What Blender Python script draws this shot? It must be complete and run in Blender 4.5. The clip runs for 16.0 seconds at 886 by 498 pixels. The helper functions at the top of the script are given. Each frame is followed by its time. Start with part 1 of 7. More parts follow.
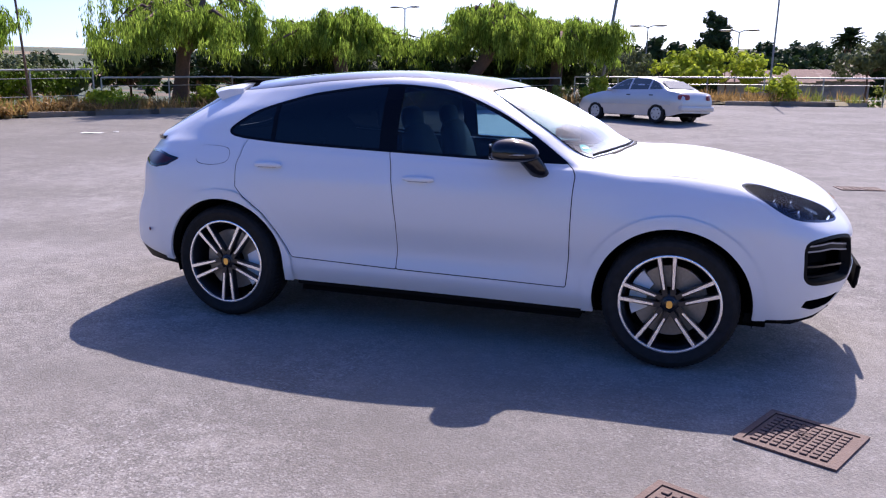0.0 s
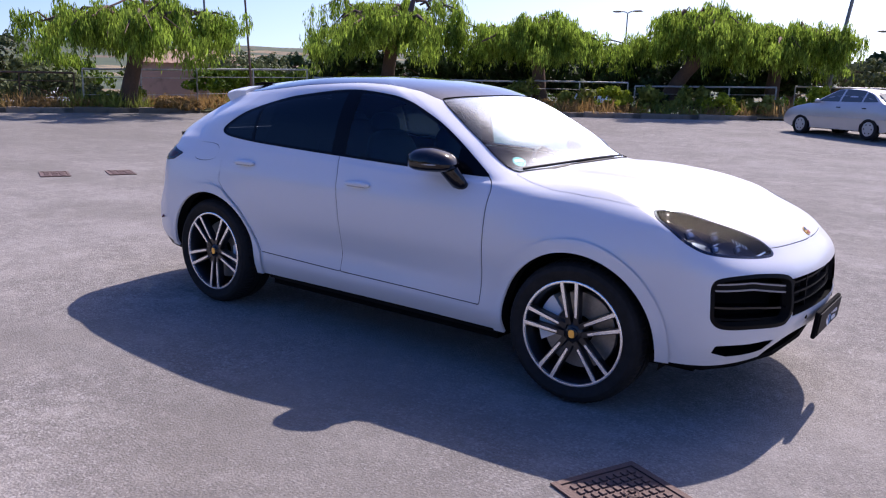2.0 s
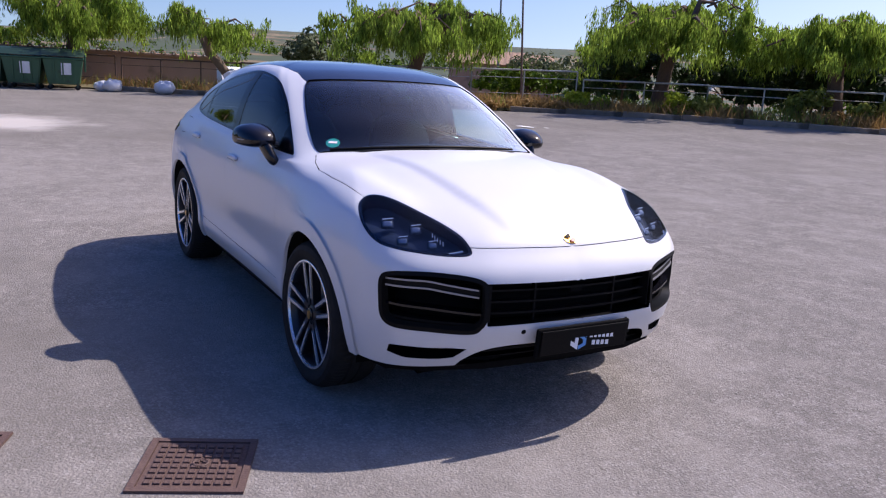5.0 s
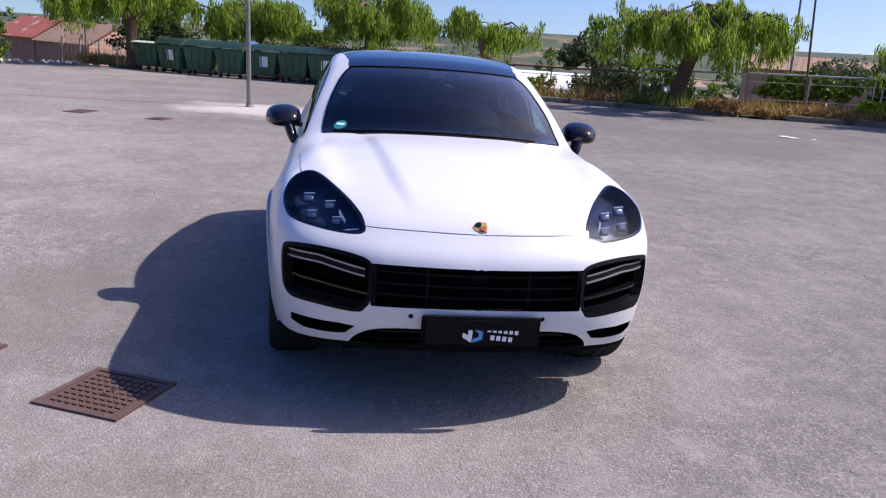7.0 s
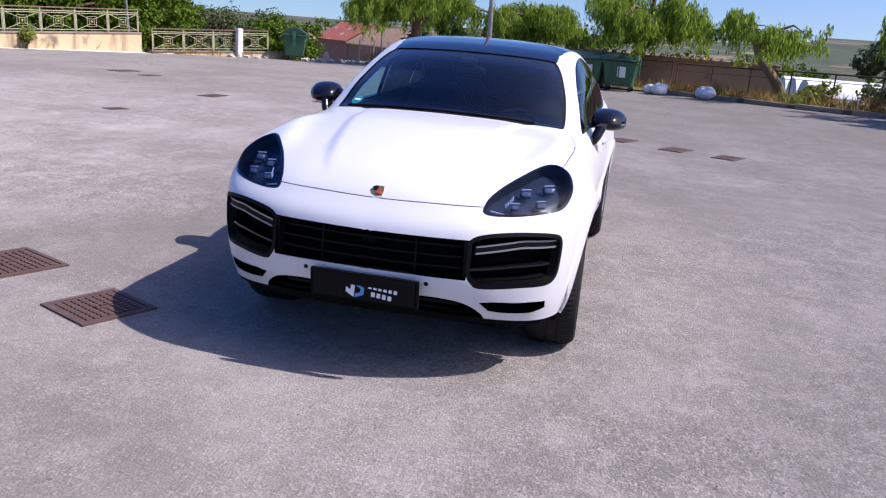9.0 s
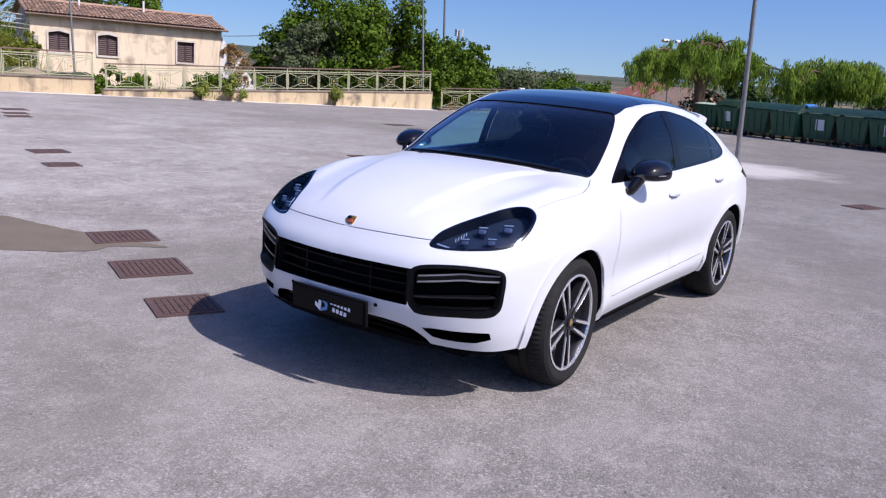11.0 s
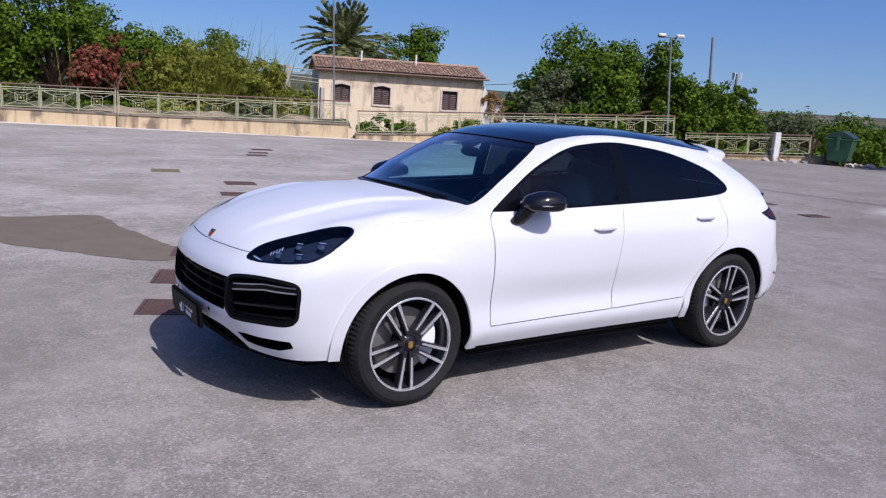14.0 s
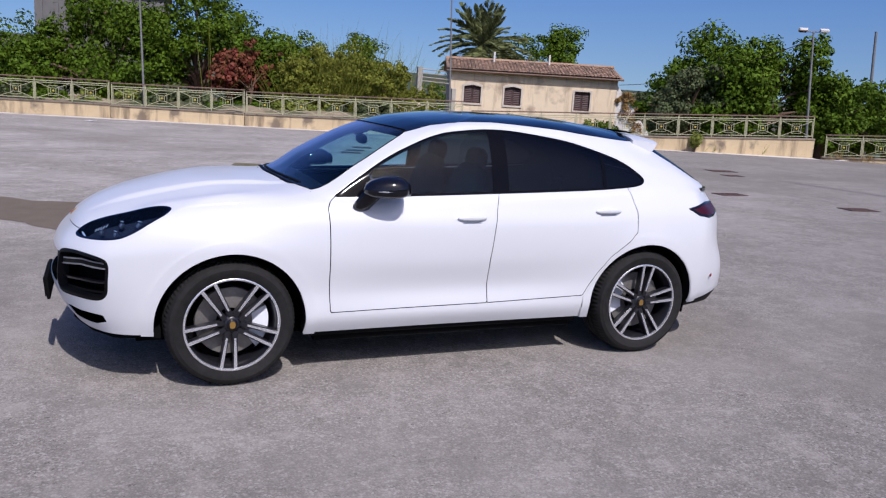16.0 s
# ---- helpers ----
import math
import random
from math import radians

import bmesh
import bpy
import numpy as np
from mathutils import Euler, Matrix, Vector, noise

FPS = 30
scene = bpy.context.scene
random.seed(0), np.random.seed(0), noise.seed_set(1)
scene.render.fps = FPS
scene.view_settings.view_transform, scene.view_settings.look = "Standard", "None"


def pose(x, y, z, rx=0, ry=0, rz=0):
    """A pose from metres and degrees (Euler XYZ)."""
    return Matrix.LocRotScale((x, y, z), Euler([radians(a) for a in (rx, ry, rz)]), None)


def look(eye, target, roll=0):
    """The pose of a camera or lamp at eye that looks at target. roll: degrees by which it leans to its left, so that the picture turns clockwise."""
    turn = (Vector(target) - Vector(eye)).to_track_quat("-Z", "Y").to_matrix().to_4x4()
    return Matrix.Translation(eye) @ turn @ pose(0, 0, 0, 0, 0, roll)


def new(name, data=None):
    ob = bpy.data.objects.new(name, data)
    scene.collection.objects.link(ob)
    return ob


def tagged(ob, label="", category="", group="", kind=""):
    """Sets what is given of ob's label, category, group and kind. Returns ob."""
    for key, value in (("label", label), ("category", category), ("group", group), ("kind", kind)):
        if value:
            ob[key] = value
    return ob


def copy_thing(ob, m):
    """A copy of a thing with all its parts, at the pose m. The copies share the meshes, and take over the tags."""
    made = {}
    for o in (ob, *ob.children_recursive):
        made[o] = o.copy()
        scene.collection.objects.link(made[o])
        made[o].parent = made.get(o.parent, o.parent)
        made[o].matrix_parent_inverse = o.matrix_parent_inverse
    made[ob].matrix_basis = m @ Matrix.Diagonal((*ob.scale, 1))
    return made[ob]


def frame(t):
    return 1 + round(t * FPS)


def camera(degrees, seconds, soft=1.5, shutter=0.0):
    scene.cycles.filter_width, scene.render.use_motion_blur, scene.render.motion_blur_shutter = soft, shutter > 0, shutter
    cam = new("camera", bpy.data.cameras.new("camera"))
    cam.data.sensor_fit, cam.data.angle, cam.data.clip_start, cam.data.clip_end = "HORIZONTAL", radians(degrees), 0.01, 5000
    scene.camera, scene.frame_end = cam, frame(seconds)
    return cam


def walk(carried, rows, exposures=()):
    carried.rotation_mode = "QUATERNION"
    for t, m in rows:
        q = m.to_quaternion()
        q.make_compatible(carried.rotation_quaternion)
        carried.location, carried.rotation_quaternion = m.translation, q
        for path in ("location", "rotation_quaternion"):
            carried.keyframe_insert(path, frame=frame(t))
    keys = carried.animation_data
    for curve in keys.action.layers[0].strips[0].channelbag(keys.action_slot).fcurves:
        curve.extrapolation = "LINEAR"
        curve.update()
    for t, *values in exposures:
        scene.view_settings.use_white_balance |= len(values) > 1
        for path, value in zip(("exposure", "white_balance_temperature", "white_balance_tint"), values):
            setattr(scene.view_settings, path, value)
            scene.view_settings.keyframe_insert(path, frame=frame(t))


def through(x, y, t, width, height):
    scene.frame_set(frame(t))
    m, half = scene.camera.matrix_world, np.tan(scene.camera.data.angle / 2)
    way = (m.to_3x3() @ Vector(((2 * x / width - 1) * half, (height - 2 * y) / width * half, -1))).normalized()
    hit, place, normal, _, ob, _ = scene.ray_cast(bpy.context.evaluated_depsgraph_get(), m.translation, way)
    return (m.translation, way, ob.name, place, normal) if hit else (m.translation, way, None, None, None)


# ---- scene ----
cam = camera(57.7, 16.0, 1.2)
PATH = [
    (0, (1.699, -5.449, 1.592), (1.046, -3.604, 1.181), 0.6),
    (0.5, (2.085, -5.268, 1.616), (1.295, -3.477, 1.206), 0.8),
    (1, (2.462, -5.061, 1.634), (1.563, -3.322, 1.224), 1.1),
    (1.5, (2.837, -4.841, 1.641), (1.822, -3.167, 1.232), 1.6),
    (2, (3.247, -4.559, 1.646), (2.093, -2.979, 1.233), 1.8),
    (2.5, (3.625, -4.258, 1.648), (2.353, -2.771, 1.232), 1.9),
    (3, (4.044, -3.937, 1.663), (2.687, -2.529, 1.24), 2.2),
    (5.5, (5.371, -1.948, 1.652), (3.607, -1.116, 1.209), 3.8),
    (6, (5.513, -1.546, 1.653), (3.682, -0.881, 1.2), 4.0),
    (6.5, (5.662, -1.101, 1.668), (3.776, -0.627, 1.201), 4.1),
    (7, (5.773, -0.685, 1.661), (3.852, -0.394, 1.188), 4.2),
    (7.5, (5.856, -0.243, 1.662), (3.918, -0.134, 1.18), 4.4),
    (8, (5.905, 0.172, 1.657), (3.967, 0.118, 1.167), 4.5),
    (8.5, (5.913, 0.625, 1.654), (3.989, 0.402, 1.153), 4.7),
    (9, (5.892, 1.132, 1.643), (4.004, 0.715, 1.132), 4.7),
    (9.5, (5.854, 1.59, 1.666), (4.033, 0.94, 1.154), 4.7),
    (12, (5.141, 3.543, 1.75), (3.653, 2.258, 1.384), 4.1),
    (12.5, (4.902, 3.865, 1.764), (3.488, 2.495, 1.412), 4.0),
    (13, (4.618, 4.171, 1.782), (3.297, 2.711, 1.428), 3.9),
    (13.5, (4.277, 4.471, 1.796), (3.06, 2.925, 1.434), 3.6),
    (14, (3.869, 4.733, 1.793), (2.754, 3.114, 1.426), 3.6),
    (14.5, (3.423, 4.981, 1.804), (2.392, 3.308, 1.432), 3.5),
    (15, (2.973, 5.186, 1.799), (2.009, 3.474, 1.424), 3.4),
    (15.5, (2.518, 5.4, 1.804), (1.638, 3.644, 1.425), 3.4),
    (16, (2.114, 5.592, 1.795), (1.345, 3.786, 1.411), 3.4),
]
EXPOSURES = [(0, .84, 6400, 22), (3, .46, 6450, 22), (5.5, .36, 6500, 21), (8.5, .46, 6400, 20), (9.5, .42, 6200, 20), (12, .06, 6050, 18), (14, -.09, 6050, 18), (16, -.21, 6100, 17)]
walk(cam, [(t, look(eye, target, roll)) for t, eye, target, roll in PATH], EXPOSURES)


# ---- light ----
SUN_UP, SUN_WAY = 49.5, (-.03, 1.0)
world = bpy.data.worlds.new("sky")
world.use_nodes = True
scene.world = world
sky = world.node_tree.nodes.new("ShaderNodeTexSky")
sky.sky_type, sky.sun_disc = "NISHITA", False
sky.sun_elevation, sky.sun_rotation = radians(SUN_UP), math.atan2(SUN_WAY[0], SUN_WAY[1])
sky.air_density, sky.dust_density, sky.ozone_density, sky.altitude = 1.25, 2.6, 2.0, 400
# haze-free air: the horizon takes the colour of the sky some way above it
way, lift = world.node_tree.nodes.new("ShaderNodeTexCoord"), world.node_tree.nodes.new("ShaderNodeMapping")
lift.inputs["Location"].default_value, lift.inputs["Scale"].default_value = (0, 0, .11), (1, 1, .9)
world.node_tree.links.new(way.outputs["Generated"], lift.inputs["Vector"])
world.node_tree.links.new(lift.outputs[0], sky.inputs["Vector"])
rich = world.node_tree.nodes.new("ShaderNodeHueSaturation")
rich.inputs["Hue"].default_value, rich.inputs["Saturation"].default_value = .519, 1.46
world.node_tree.links.new(sky.outputs[0], rich.inputs["Color"])
world.node_tree.links.new(rich.outputs[0], world.node_tree.nodes["Background"].inputs[0])
world.node_tree.nodes["Background"].inputs[1].default_value = .130
sun_data = bpy.data.lights.new("sun", "SUN")
sun_data.energy, sun_data.angle, sun_data.color = 4.75, radians(.53), (1.0, .955, .90)
sun = new("sun", sun_data)
_a = math.atan2(SUN_WAY[1], SUN_WAY[0])
sun.matrix_world = look((40 * math.cos(_a), 40 * math.sin(_a), 40 * math.tan(radians(SUN_UP))), (0, 0, 0))


# ---- materials ----
def material(name, colour, rough=.6, metal=0.0, other=None, grain=30.0, mix=.5, bump=0.0, bump_scale=None, island=0.0, spec=.5, coat=0.0, stains=None, random_tone=0.0):
    """A procedural surface: two tones mixed by fine and coarse noise, bump, and a change of tone from piece to piece."""
    m = bpy.data.materials.new(name)
    m.use_nodes = True
    n, l = m.node_tree.nodes, m.node_tree.links
    b = n["Principled BSDF"]
    b.inputs["Roughness"].default_value, b.inputs["Metallic"].default_value = rough, metal
    b.inputs["Specular IOR Level"].default_value, b.inputs["Coat Weight"].default_value = spec, coat
    b.inputs["Coat Roughness"].default_value = .04
    co = n.new("ShaderNodeTexCoord")
    last = None
    if other:
        fine, coarse = n.new("ShaderNodeTexNoise"), n.new("ShaderNodeTexNoise")
        fine.inputs["Scale"].default_value, fine.inputs["Detail"].default_value = grain, 6
        coarse.inputs["Scale"].default_value, coarse.inputs["Detail"].default_value = grain / 14, 4
        for t in (fine, coarse):
            l.new(co.outputs["Object"], t.inputs["Vector"])
        add = n.new("ShaderNodeMath")
        add.operation = "ADD"
        l.new(fine.outputs["Fac"], add.inputs[0])
        l.new(coarse.outputs["Fac"], add.inputs[1])
        ramp = n.new("ShaderNodeMapRange")
        ramp.inputs["From Min"].default_value, ramp.inputs["From Max"].default_value = 1 - mix * .5, 1 + mix * .5
        l.new(add.outputs[0], ramp.inputs["Value"])
        mixer = n.new("ShaderNodeMix")
        mixer.data_type = "RGBA"
        mixer.inputs["A"].default_value, mixer.inputs["B"].default_value = (*colour, 1), (*other, 1)
        l.new(ramp.outputs[0], mixer.inputs["Factor"])
        last = mixer.outputs["Result"]
        if stains:
            spots = n.new("ShaderNodeTexNoise")
            spots.inputs["Scale"].default_value, spots.inputs["Detail"].default_value = stains[1], 5
            l.new(co.outputs["Object"], spots.inputs["Vector"])
            edge = n.new("ShaderNodeMapRange")
            edge.inputs["From Min"].default_value, edge.inputs["From Max"].default_value = stains[2], stains[2] + .12
            l.new(spots.outputs["Fac"], edge.inputs["Value"])
            over = n.new("ShaderNodeMix")
            over.data_type = "RGBA"
            over.inputs["B"].default_value = (*stains[0], 1)
            l.new(edge.outputs[0], over.inputs["Factor"])
            l.new(last, over.inputs["A"])
            last = over.outputs["Result"]
    if island or random_tone:
        if island:
            source = n.new("ShaderNodeNewGeometry").outputs["Random Per Island"]
        else:
            source = n.new("ShaderNodeObjectInfo").outputs["Random"]
        amount = island or random_tone
        hsv, span = n.new("ShaderNodeHueSaturation"), n.new("ShaderNodeMapRange")
        span.inputs["To Min"].default_value, span.inputs["To Max"].default_value = 1 - amount, 1 + amount
        l.new(source, span.inputs["Value"])
        l.new(span.outputs[0], hsv.inputs["Value"])
        if last:
            l.new(last, hsv.inputs["Color"])
        else:
            hsv.inputs["Color"].default_value = (*colour, 1)
        last = hsv.outputs["Color"]
    if last:
        l.new(last, b.inputs["Base Color"])
    else:
        b.inputs["Base Color"].default_value = (*colour, 1)
    if bump:
        height, relief = n.new("ShaderNodeTexNoise"), n.new("ShaderNodeBump")
        height.inputs["Scale"].default_value, height.inputs["Detail"].default_value = bump_scale or grain * 2, 5
        l.new(co.outputs["Object"], height.inputs["Vector"])
        l.new(height.outputs["Fac"], relief.inputs["Height"])
        relief.inputs["Strength"].default_value, relief.inputs["Distance"].default_value = bump, .02
        l.new(relief.outputs["Normal"], b.inputs["Normal"])
    return m


def glass(name, tint, gloss=.03, ior=1.5, dust=0.0, most=1.0):
    m = bpy.data.materials.new(name)
    m.use_nodes = True
    n, l = m.node_tree.nodes, m.node_tree.links
    n.remove(n["Principled BSDF"])
    clear, shine, mix, face, power, fresnel = (n.new("ShaderNode" + k) for k in ("BsdfTransparent", "BsdfGlossy", "MixShader", "LayerWeight", "Math", "MapRange"))
    clear.inputs["Color"].default_value = (*tint, 1)
    shine.inputs["Roughness"].default_value = gloss
    face.inputs["Blend"].default_value = .5
    power.operation = "POWER"
    power.inputs[1].default_value = 5.0
    fresnel.inputs["To Min"].default_value, fresnel.inputs["To Max"].default_value = ((ior - 1) / (ior + 1)) ** 2, most
    l.new(face.outputs["Facing"], power.inputs[0])
    l.new(power.outputs[0], fresnel.inputs["Value"])
    l.new(fresnel.outputs[0], mix.inputs[0])
    l.new(clear.outputs[0], mix.inputs[1])
    l.new(shine.outputs[0], mix.inputs[2])
    last = mix.outputs[0]
    if dust:  # a film of dust that shines only along the pane
        film, coat, edge, steep = (n.new("ShaderNode" + k) for k in ("BsdfGlossy", "MixShader", "LayerWeight", "Math"))
        film.inputs["Roughness"].default_value = .42
        film.inputs["Color"].default_value = (.66, .77, .98, 1)
        edge.inputs["Blend"].default_value = .5
        steep.operation = "POWER"
        steep.inputs[1].default_value = 7.0
        scale = n.new("ShaderNodeMath")
        scale.operation = "MULTIPLY"
        scale.inputs[1].default_value = dust
        scale.use_clamp = True
        l.new(edge.outputs["Facing"], steep.inputs[0])
        l.new(steep.outputs[0], scale.inputs[0])
        l.new(scale.outputs[0], coat.inputs[0])
        l.new(last, coat.inputs[1])
        l.new(film.outputs[0], coat.inputs[2])
        last = coat.outputs[0]
    l.new(last, n["Material Output"].inputs["Surface"])
    return m


def leaf_material(name, a, b, through=.35, amount=.35):
    """Foliage: two greens from leaf to leaf, some light coming through."""
    m = material(name, a, .55, other=b, grain=1.2, mix=.9, island=amount, spec=.08)
    n, l = m.node_tree.nodes, m.node_tree.links
    p, out = n["Principled BSDF"], n["Material Output"]
    back, mix = n.new("ShaderNodeBsdfTranslucent"), n.new("ShaderNodeMixShader")
    l.new(p.inputs["Base Color"].links[0].from_socket, back.inputs["Color"])
    mix.inputs[0].default_value = through
    l.new(p.outputs[0], mix.inputs[1])
    l.new(back.outputs[0], mix.inputs[2])
    l.new(mix.outputs[0], out.inputs["Surface"])
    return m


PAINT = material("white_wrap", (.63, .638, .655), .30, other=(.61, .618, .638), grain=3, mix=1.2, spec=.6, bump=.012, bump_scale=900, coat=.3)
PAINT.node_tree.nodes["Principled BSDF"].inputs["Coat Roughness"].default_value = .16
BLACK_GLOSS = material("gloss_black", (.006, .006, .009), .10, spec=.4, coat=.15)
BLACK_PLASTIC = material("black_plastic", (.0035, .0035, .004), .5, other=(.0055, .0055, .006), grain=60, bump=.05, spec=.11)
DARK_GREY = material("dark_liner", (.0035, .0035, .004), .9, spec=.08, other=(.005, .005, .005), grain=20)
RUBBER = material("tyre_rubber", (.014, .0135, .013), .75, other=(.023, .022, .0215), grain=25, bump=.05, spec=.15)
SILVER = material("machined_alloy", (.86, .86, .87), .27, .8, other=(.78, .78, .80), grain=40)
RIM_DARK = material("dark_alloy", (.010, .010, .013), .32, .0, other=(.015, .015, .018), grain=30)
STEEL = material("brake_steel", (.30, .285, .265), .42, .6, other=(.23, .215, .20), grain=60)
CALIPER = material("white_caliper", (.78, .80, .84), .4)
CHROME = material("chrome", (.75, .75, .77), .12, 1.0)
GOLD = material("gold_badge", (.75, .45, .12), .3, .9)
GOLD_RED = material("red_badge", (.35, .05, .04), .4)
LEATHER = material("black_leather", (.005, .006, .0085), .75, other=(.0075, .009, .012), grain=60, bump=.1, spec=.12)
WINDSCREEN = glass("windscreen_glass", (.58, .84, .88), .01, 1.75, 2.2)
DOOR_GLASS = glass("door_glass", (.56, .84, .98), .01, 1.50)
PRIVACY = glass("privacy_glass", (.05, .065, .08), .02, 1.52)
LAMP_GLASS = glass("lamp_glass", (.80, .88, .98), .01, 1.45, most=.07)
TAIL_RED = material("red_lamp", (.045, .004, .008), .3, spec=.3)
SALOON_RED = material("saloon_red_lamp", (.17, .014, .024), .3)
PILLAR = material("pillar_black", (.003, .0032, .005), .07, spec=.12)
LAMP_BOWL = material("lamp_bowl", (.022, .028, .045), .25, spec=.35)
LED = material("led_lens", (.50, .55, .66), .45)
LED_DARK = material("led_module", (.16, .18, .23), .12, .5)
ROOF_BLACK = material("black_glass_roof", (.006, .007, .010), .06, spec=.55, coat=.5)


# ---- building helpers ----
def mesh_object(name, verts, faces, mat=None, parent=None, label="", smooth=True, normals=None):
    me = bpy.data.meshes.new(name)
    verts = np.asarray(verts, float)
    me.from_pydata(verts.tolist(), [], [list(map(int, f)) for f in faces])
    if mat:
        me.materials.append(mat)
    if smooth:
        me.polygons.foreach_set("use_smooth", [True] * len(me.polygons))
    me.update()
    if normals is not None:
        me.normals_split_custom_set_from_vertices(np.asarray(normals).tolist())
    ob = new(name, me)
    if parent:
        ob.parent = parent
    return tagged(ob, label) if label else ob


def part(name, bm, mat, parent=None, label="", smooth=None):
    """Links a bmesh as one mesh object. smooth: the angle under which edges are shaded round."""
    me = bpy.data.meshes.new(name)
    bmesh.ops.recalc_face_normals(bm, faces=bm.faces)
    if smooth:
        for f in bm.faces:
            f.smooth = True
        for e in bm.edges:
            if len(e.link_faces) == 2 and e.calc_face_angle(0) > radians(smooth):
                e.smooth = False
    bm.to_mesh(me)
    bm.free()
    me.materials.append(mat)
    ob = new(name, me)
    if parent:
        ob.parent = parent
    return tagged(ob, label) if label else ob


def thing(name, label, category, m=None, group="", kind=""):
    ob = tagged(new(name), label, category, group, kind)
    if m is not None:
        ob.matrix_world = m
    return ob


def add_box(bm, size, at, turn=None, bevel=0.0):
    got = bmesh.ops.create_cube(bm, size=1, matrix=Matrix.Translation(at) @ (turn or Matrix()) @ Matrix.Diagonal((*size, 1)))
    if bevel:
        edges = list({e for v in got["verts"] for e in v.link_edges})
        bmesh.ops.bevel(bm, geom=edges, offset=bevel, segments=2, affect="EDGES", profile=.6)
    return bm


def box(size, at=(0, 0, 0), turn=None, bevel=0.0):
    return add_box(bmesh.new(), size, at, turn, bevel)


def add_tube(bm, points, radii, sides=8, cap=True):
    """A tapered round bar through the points."""
    points = [Vector(p) for p in points]
    radii = [float(r) for r in radii] if hasattr(radii, "__len__") else [float(radii)] * len(points)
    rows, side = [], None
    for i, p in enumerate(points):
        way = (points[min(i + 1, len(points) - 1)] - points[max(i - 1, 0)]).normalized()
        if side is None:
            side = way.orthogonal().normalized()
        side = (side - way * side.dot(way)).normalized()
        up = way.cross(side)
        rows.append([bm.verts.new(p + radii[i] * (math.cos(a) * side + math.sin(a) * up)) for a in (2 * math.pi * k / sides for k in range(sides))])
    for a, b in zip(rows, rows[1:]):
        for k in range(sides):
            bm.faces.new((a[k], a[(k + 1) % sides], b[(k + 1) % sides], b[k]))
    if cap:
        bm.faces.new(rows[0][::-1])
        bm.faces.new(rows[-1])
    return bm


def tube(points, radii, sides=8):
    return add_tube(bmesh.new(), points, radii, sides)


def add_lathe(bm, profile, sides=48, axis="y", at=(0, 0, 0), closed=False):
    """Turns a profile of (radius, along) round an axis."""
    rows = []
    for r, h in profile:
        row = []
        for k in range(sides):
            a = 2 * math.pi * k / sides
            c, s = r * math.cos(a), r * math.sin(a)
            p = {"y": (c, h, s), "z": (c, s, h), "x": (h, c, s)}[axis]
            row.append(bm.verts.new(Vector(p) + Vector(at)))
        rows.append(row)
    pairs = list(zip(rows, rows[1:])) + ([(rows[-1], rows[0])] if closed else [])
    for a, b in pairs:
        for k in range(sides):
            bm.faces.new((a[k], a[(k + 1) % sides], b[(k + 1) % sides], b[k]))
    return bm


def lathe(profile, sides=48, axis="y", at=(0, 0, 0), closed=False):
    return add_lathe(bmesh.new(), profile, sides, axis, at, closed)


def add_prism(bm, outline, depth, m=None):
    """A flat outline (x, z) pushed along y by depth."""
    m = m or Matrix()
    a = [bm.verts.new(m @ Vector((x, 0, z))) for x, z in outline]
    b = [bm.verts.new(m @ Vector((x, depth, z))) for x, z in outline]
    bm.faces.new(a[::-1])
    bm.faces.new(b)
    for k in range(len(a)):
        j = (k + 1) % len(a)
        bm.faces.new((a[k], a[j], b[j], b[k]))
    return bm


def prism(outline, depth, m=None):
    return add_prism(bmesh.new(), outline, depth, m)


def egg(size, at, turn=None, rings=12, power=1.0, bm=None):
    """A rounded body; power under 1 makes it boxier."""
    bm = bm or bmesh.new()
    got = bmesh.ops.create_uvsphere(bm, u_segments=2 * rings, v_segments=rings, radius=1)
    for v in got["verts"]:
        v.co = Vector([math.copysign(abs(c) ** power, c) for c in v.co])
        v.co = Vector(at) + (turn or Matrix()).to_3x3() @ Vector([c * s for c, s in zip(v.co, size)])
    return bm
# ---- the coupe's outer skin: twelve rings from sill to roof, each run from the tail's middle to the nose's middle ----
RINGS = []


def ring(xs, ys, zs):
    RINGS.append(np.array([xs, ys, zs], float).T)


# underside edge
ring([-2.40, -2.34, -2.19, -1.92, -1.45, -.95, -.28, .35, .9, 1.45, 1.93, 2.10, 2.22, 2.32, 2.35],
     [0, .55, .79, .88, .90, .895, .885, .885, .895, .91, .89, .82, .68, .42, 0],
     [.34, .34, .33, .32, .30, .29, .29, .29, .29, .30, .33, .33, .34, .36, .37])
# lower crease
ring([-2.47, -2.40, -2.225, -1.93, -1.45, -.95, -.28, .35, .9, 1.45, 1.94, 2.14, 2.28, 2.38, 2.42],
     [0, .58, .83, .935, .955, .932, .926, .926, .936, .962, .915, .84, .68, .42, 0],
     [.45, .45, .45, .43, .42, .40, .40, .40, .40, .42, .44, .45, .45, .46, .46])
# lower door, bumper corner
ring([-2.465, -2.385, -2.20, -1.935, -1.45, -.95, -.28, .35, .9, 1.45, 1.95, 2.15, 2.30, 2.41, 2.45],
     [0, .60, .855, .955, .975, .930, .907, .907, .930, .975, .93, .86, .69, .42, 0],
     [.62, .62, .62, .60, .60, .56, .55, .55, .56, .60, .60, .59, .58, .57, .57])
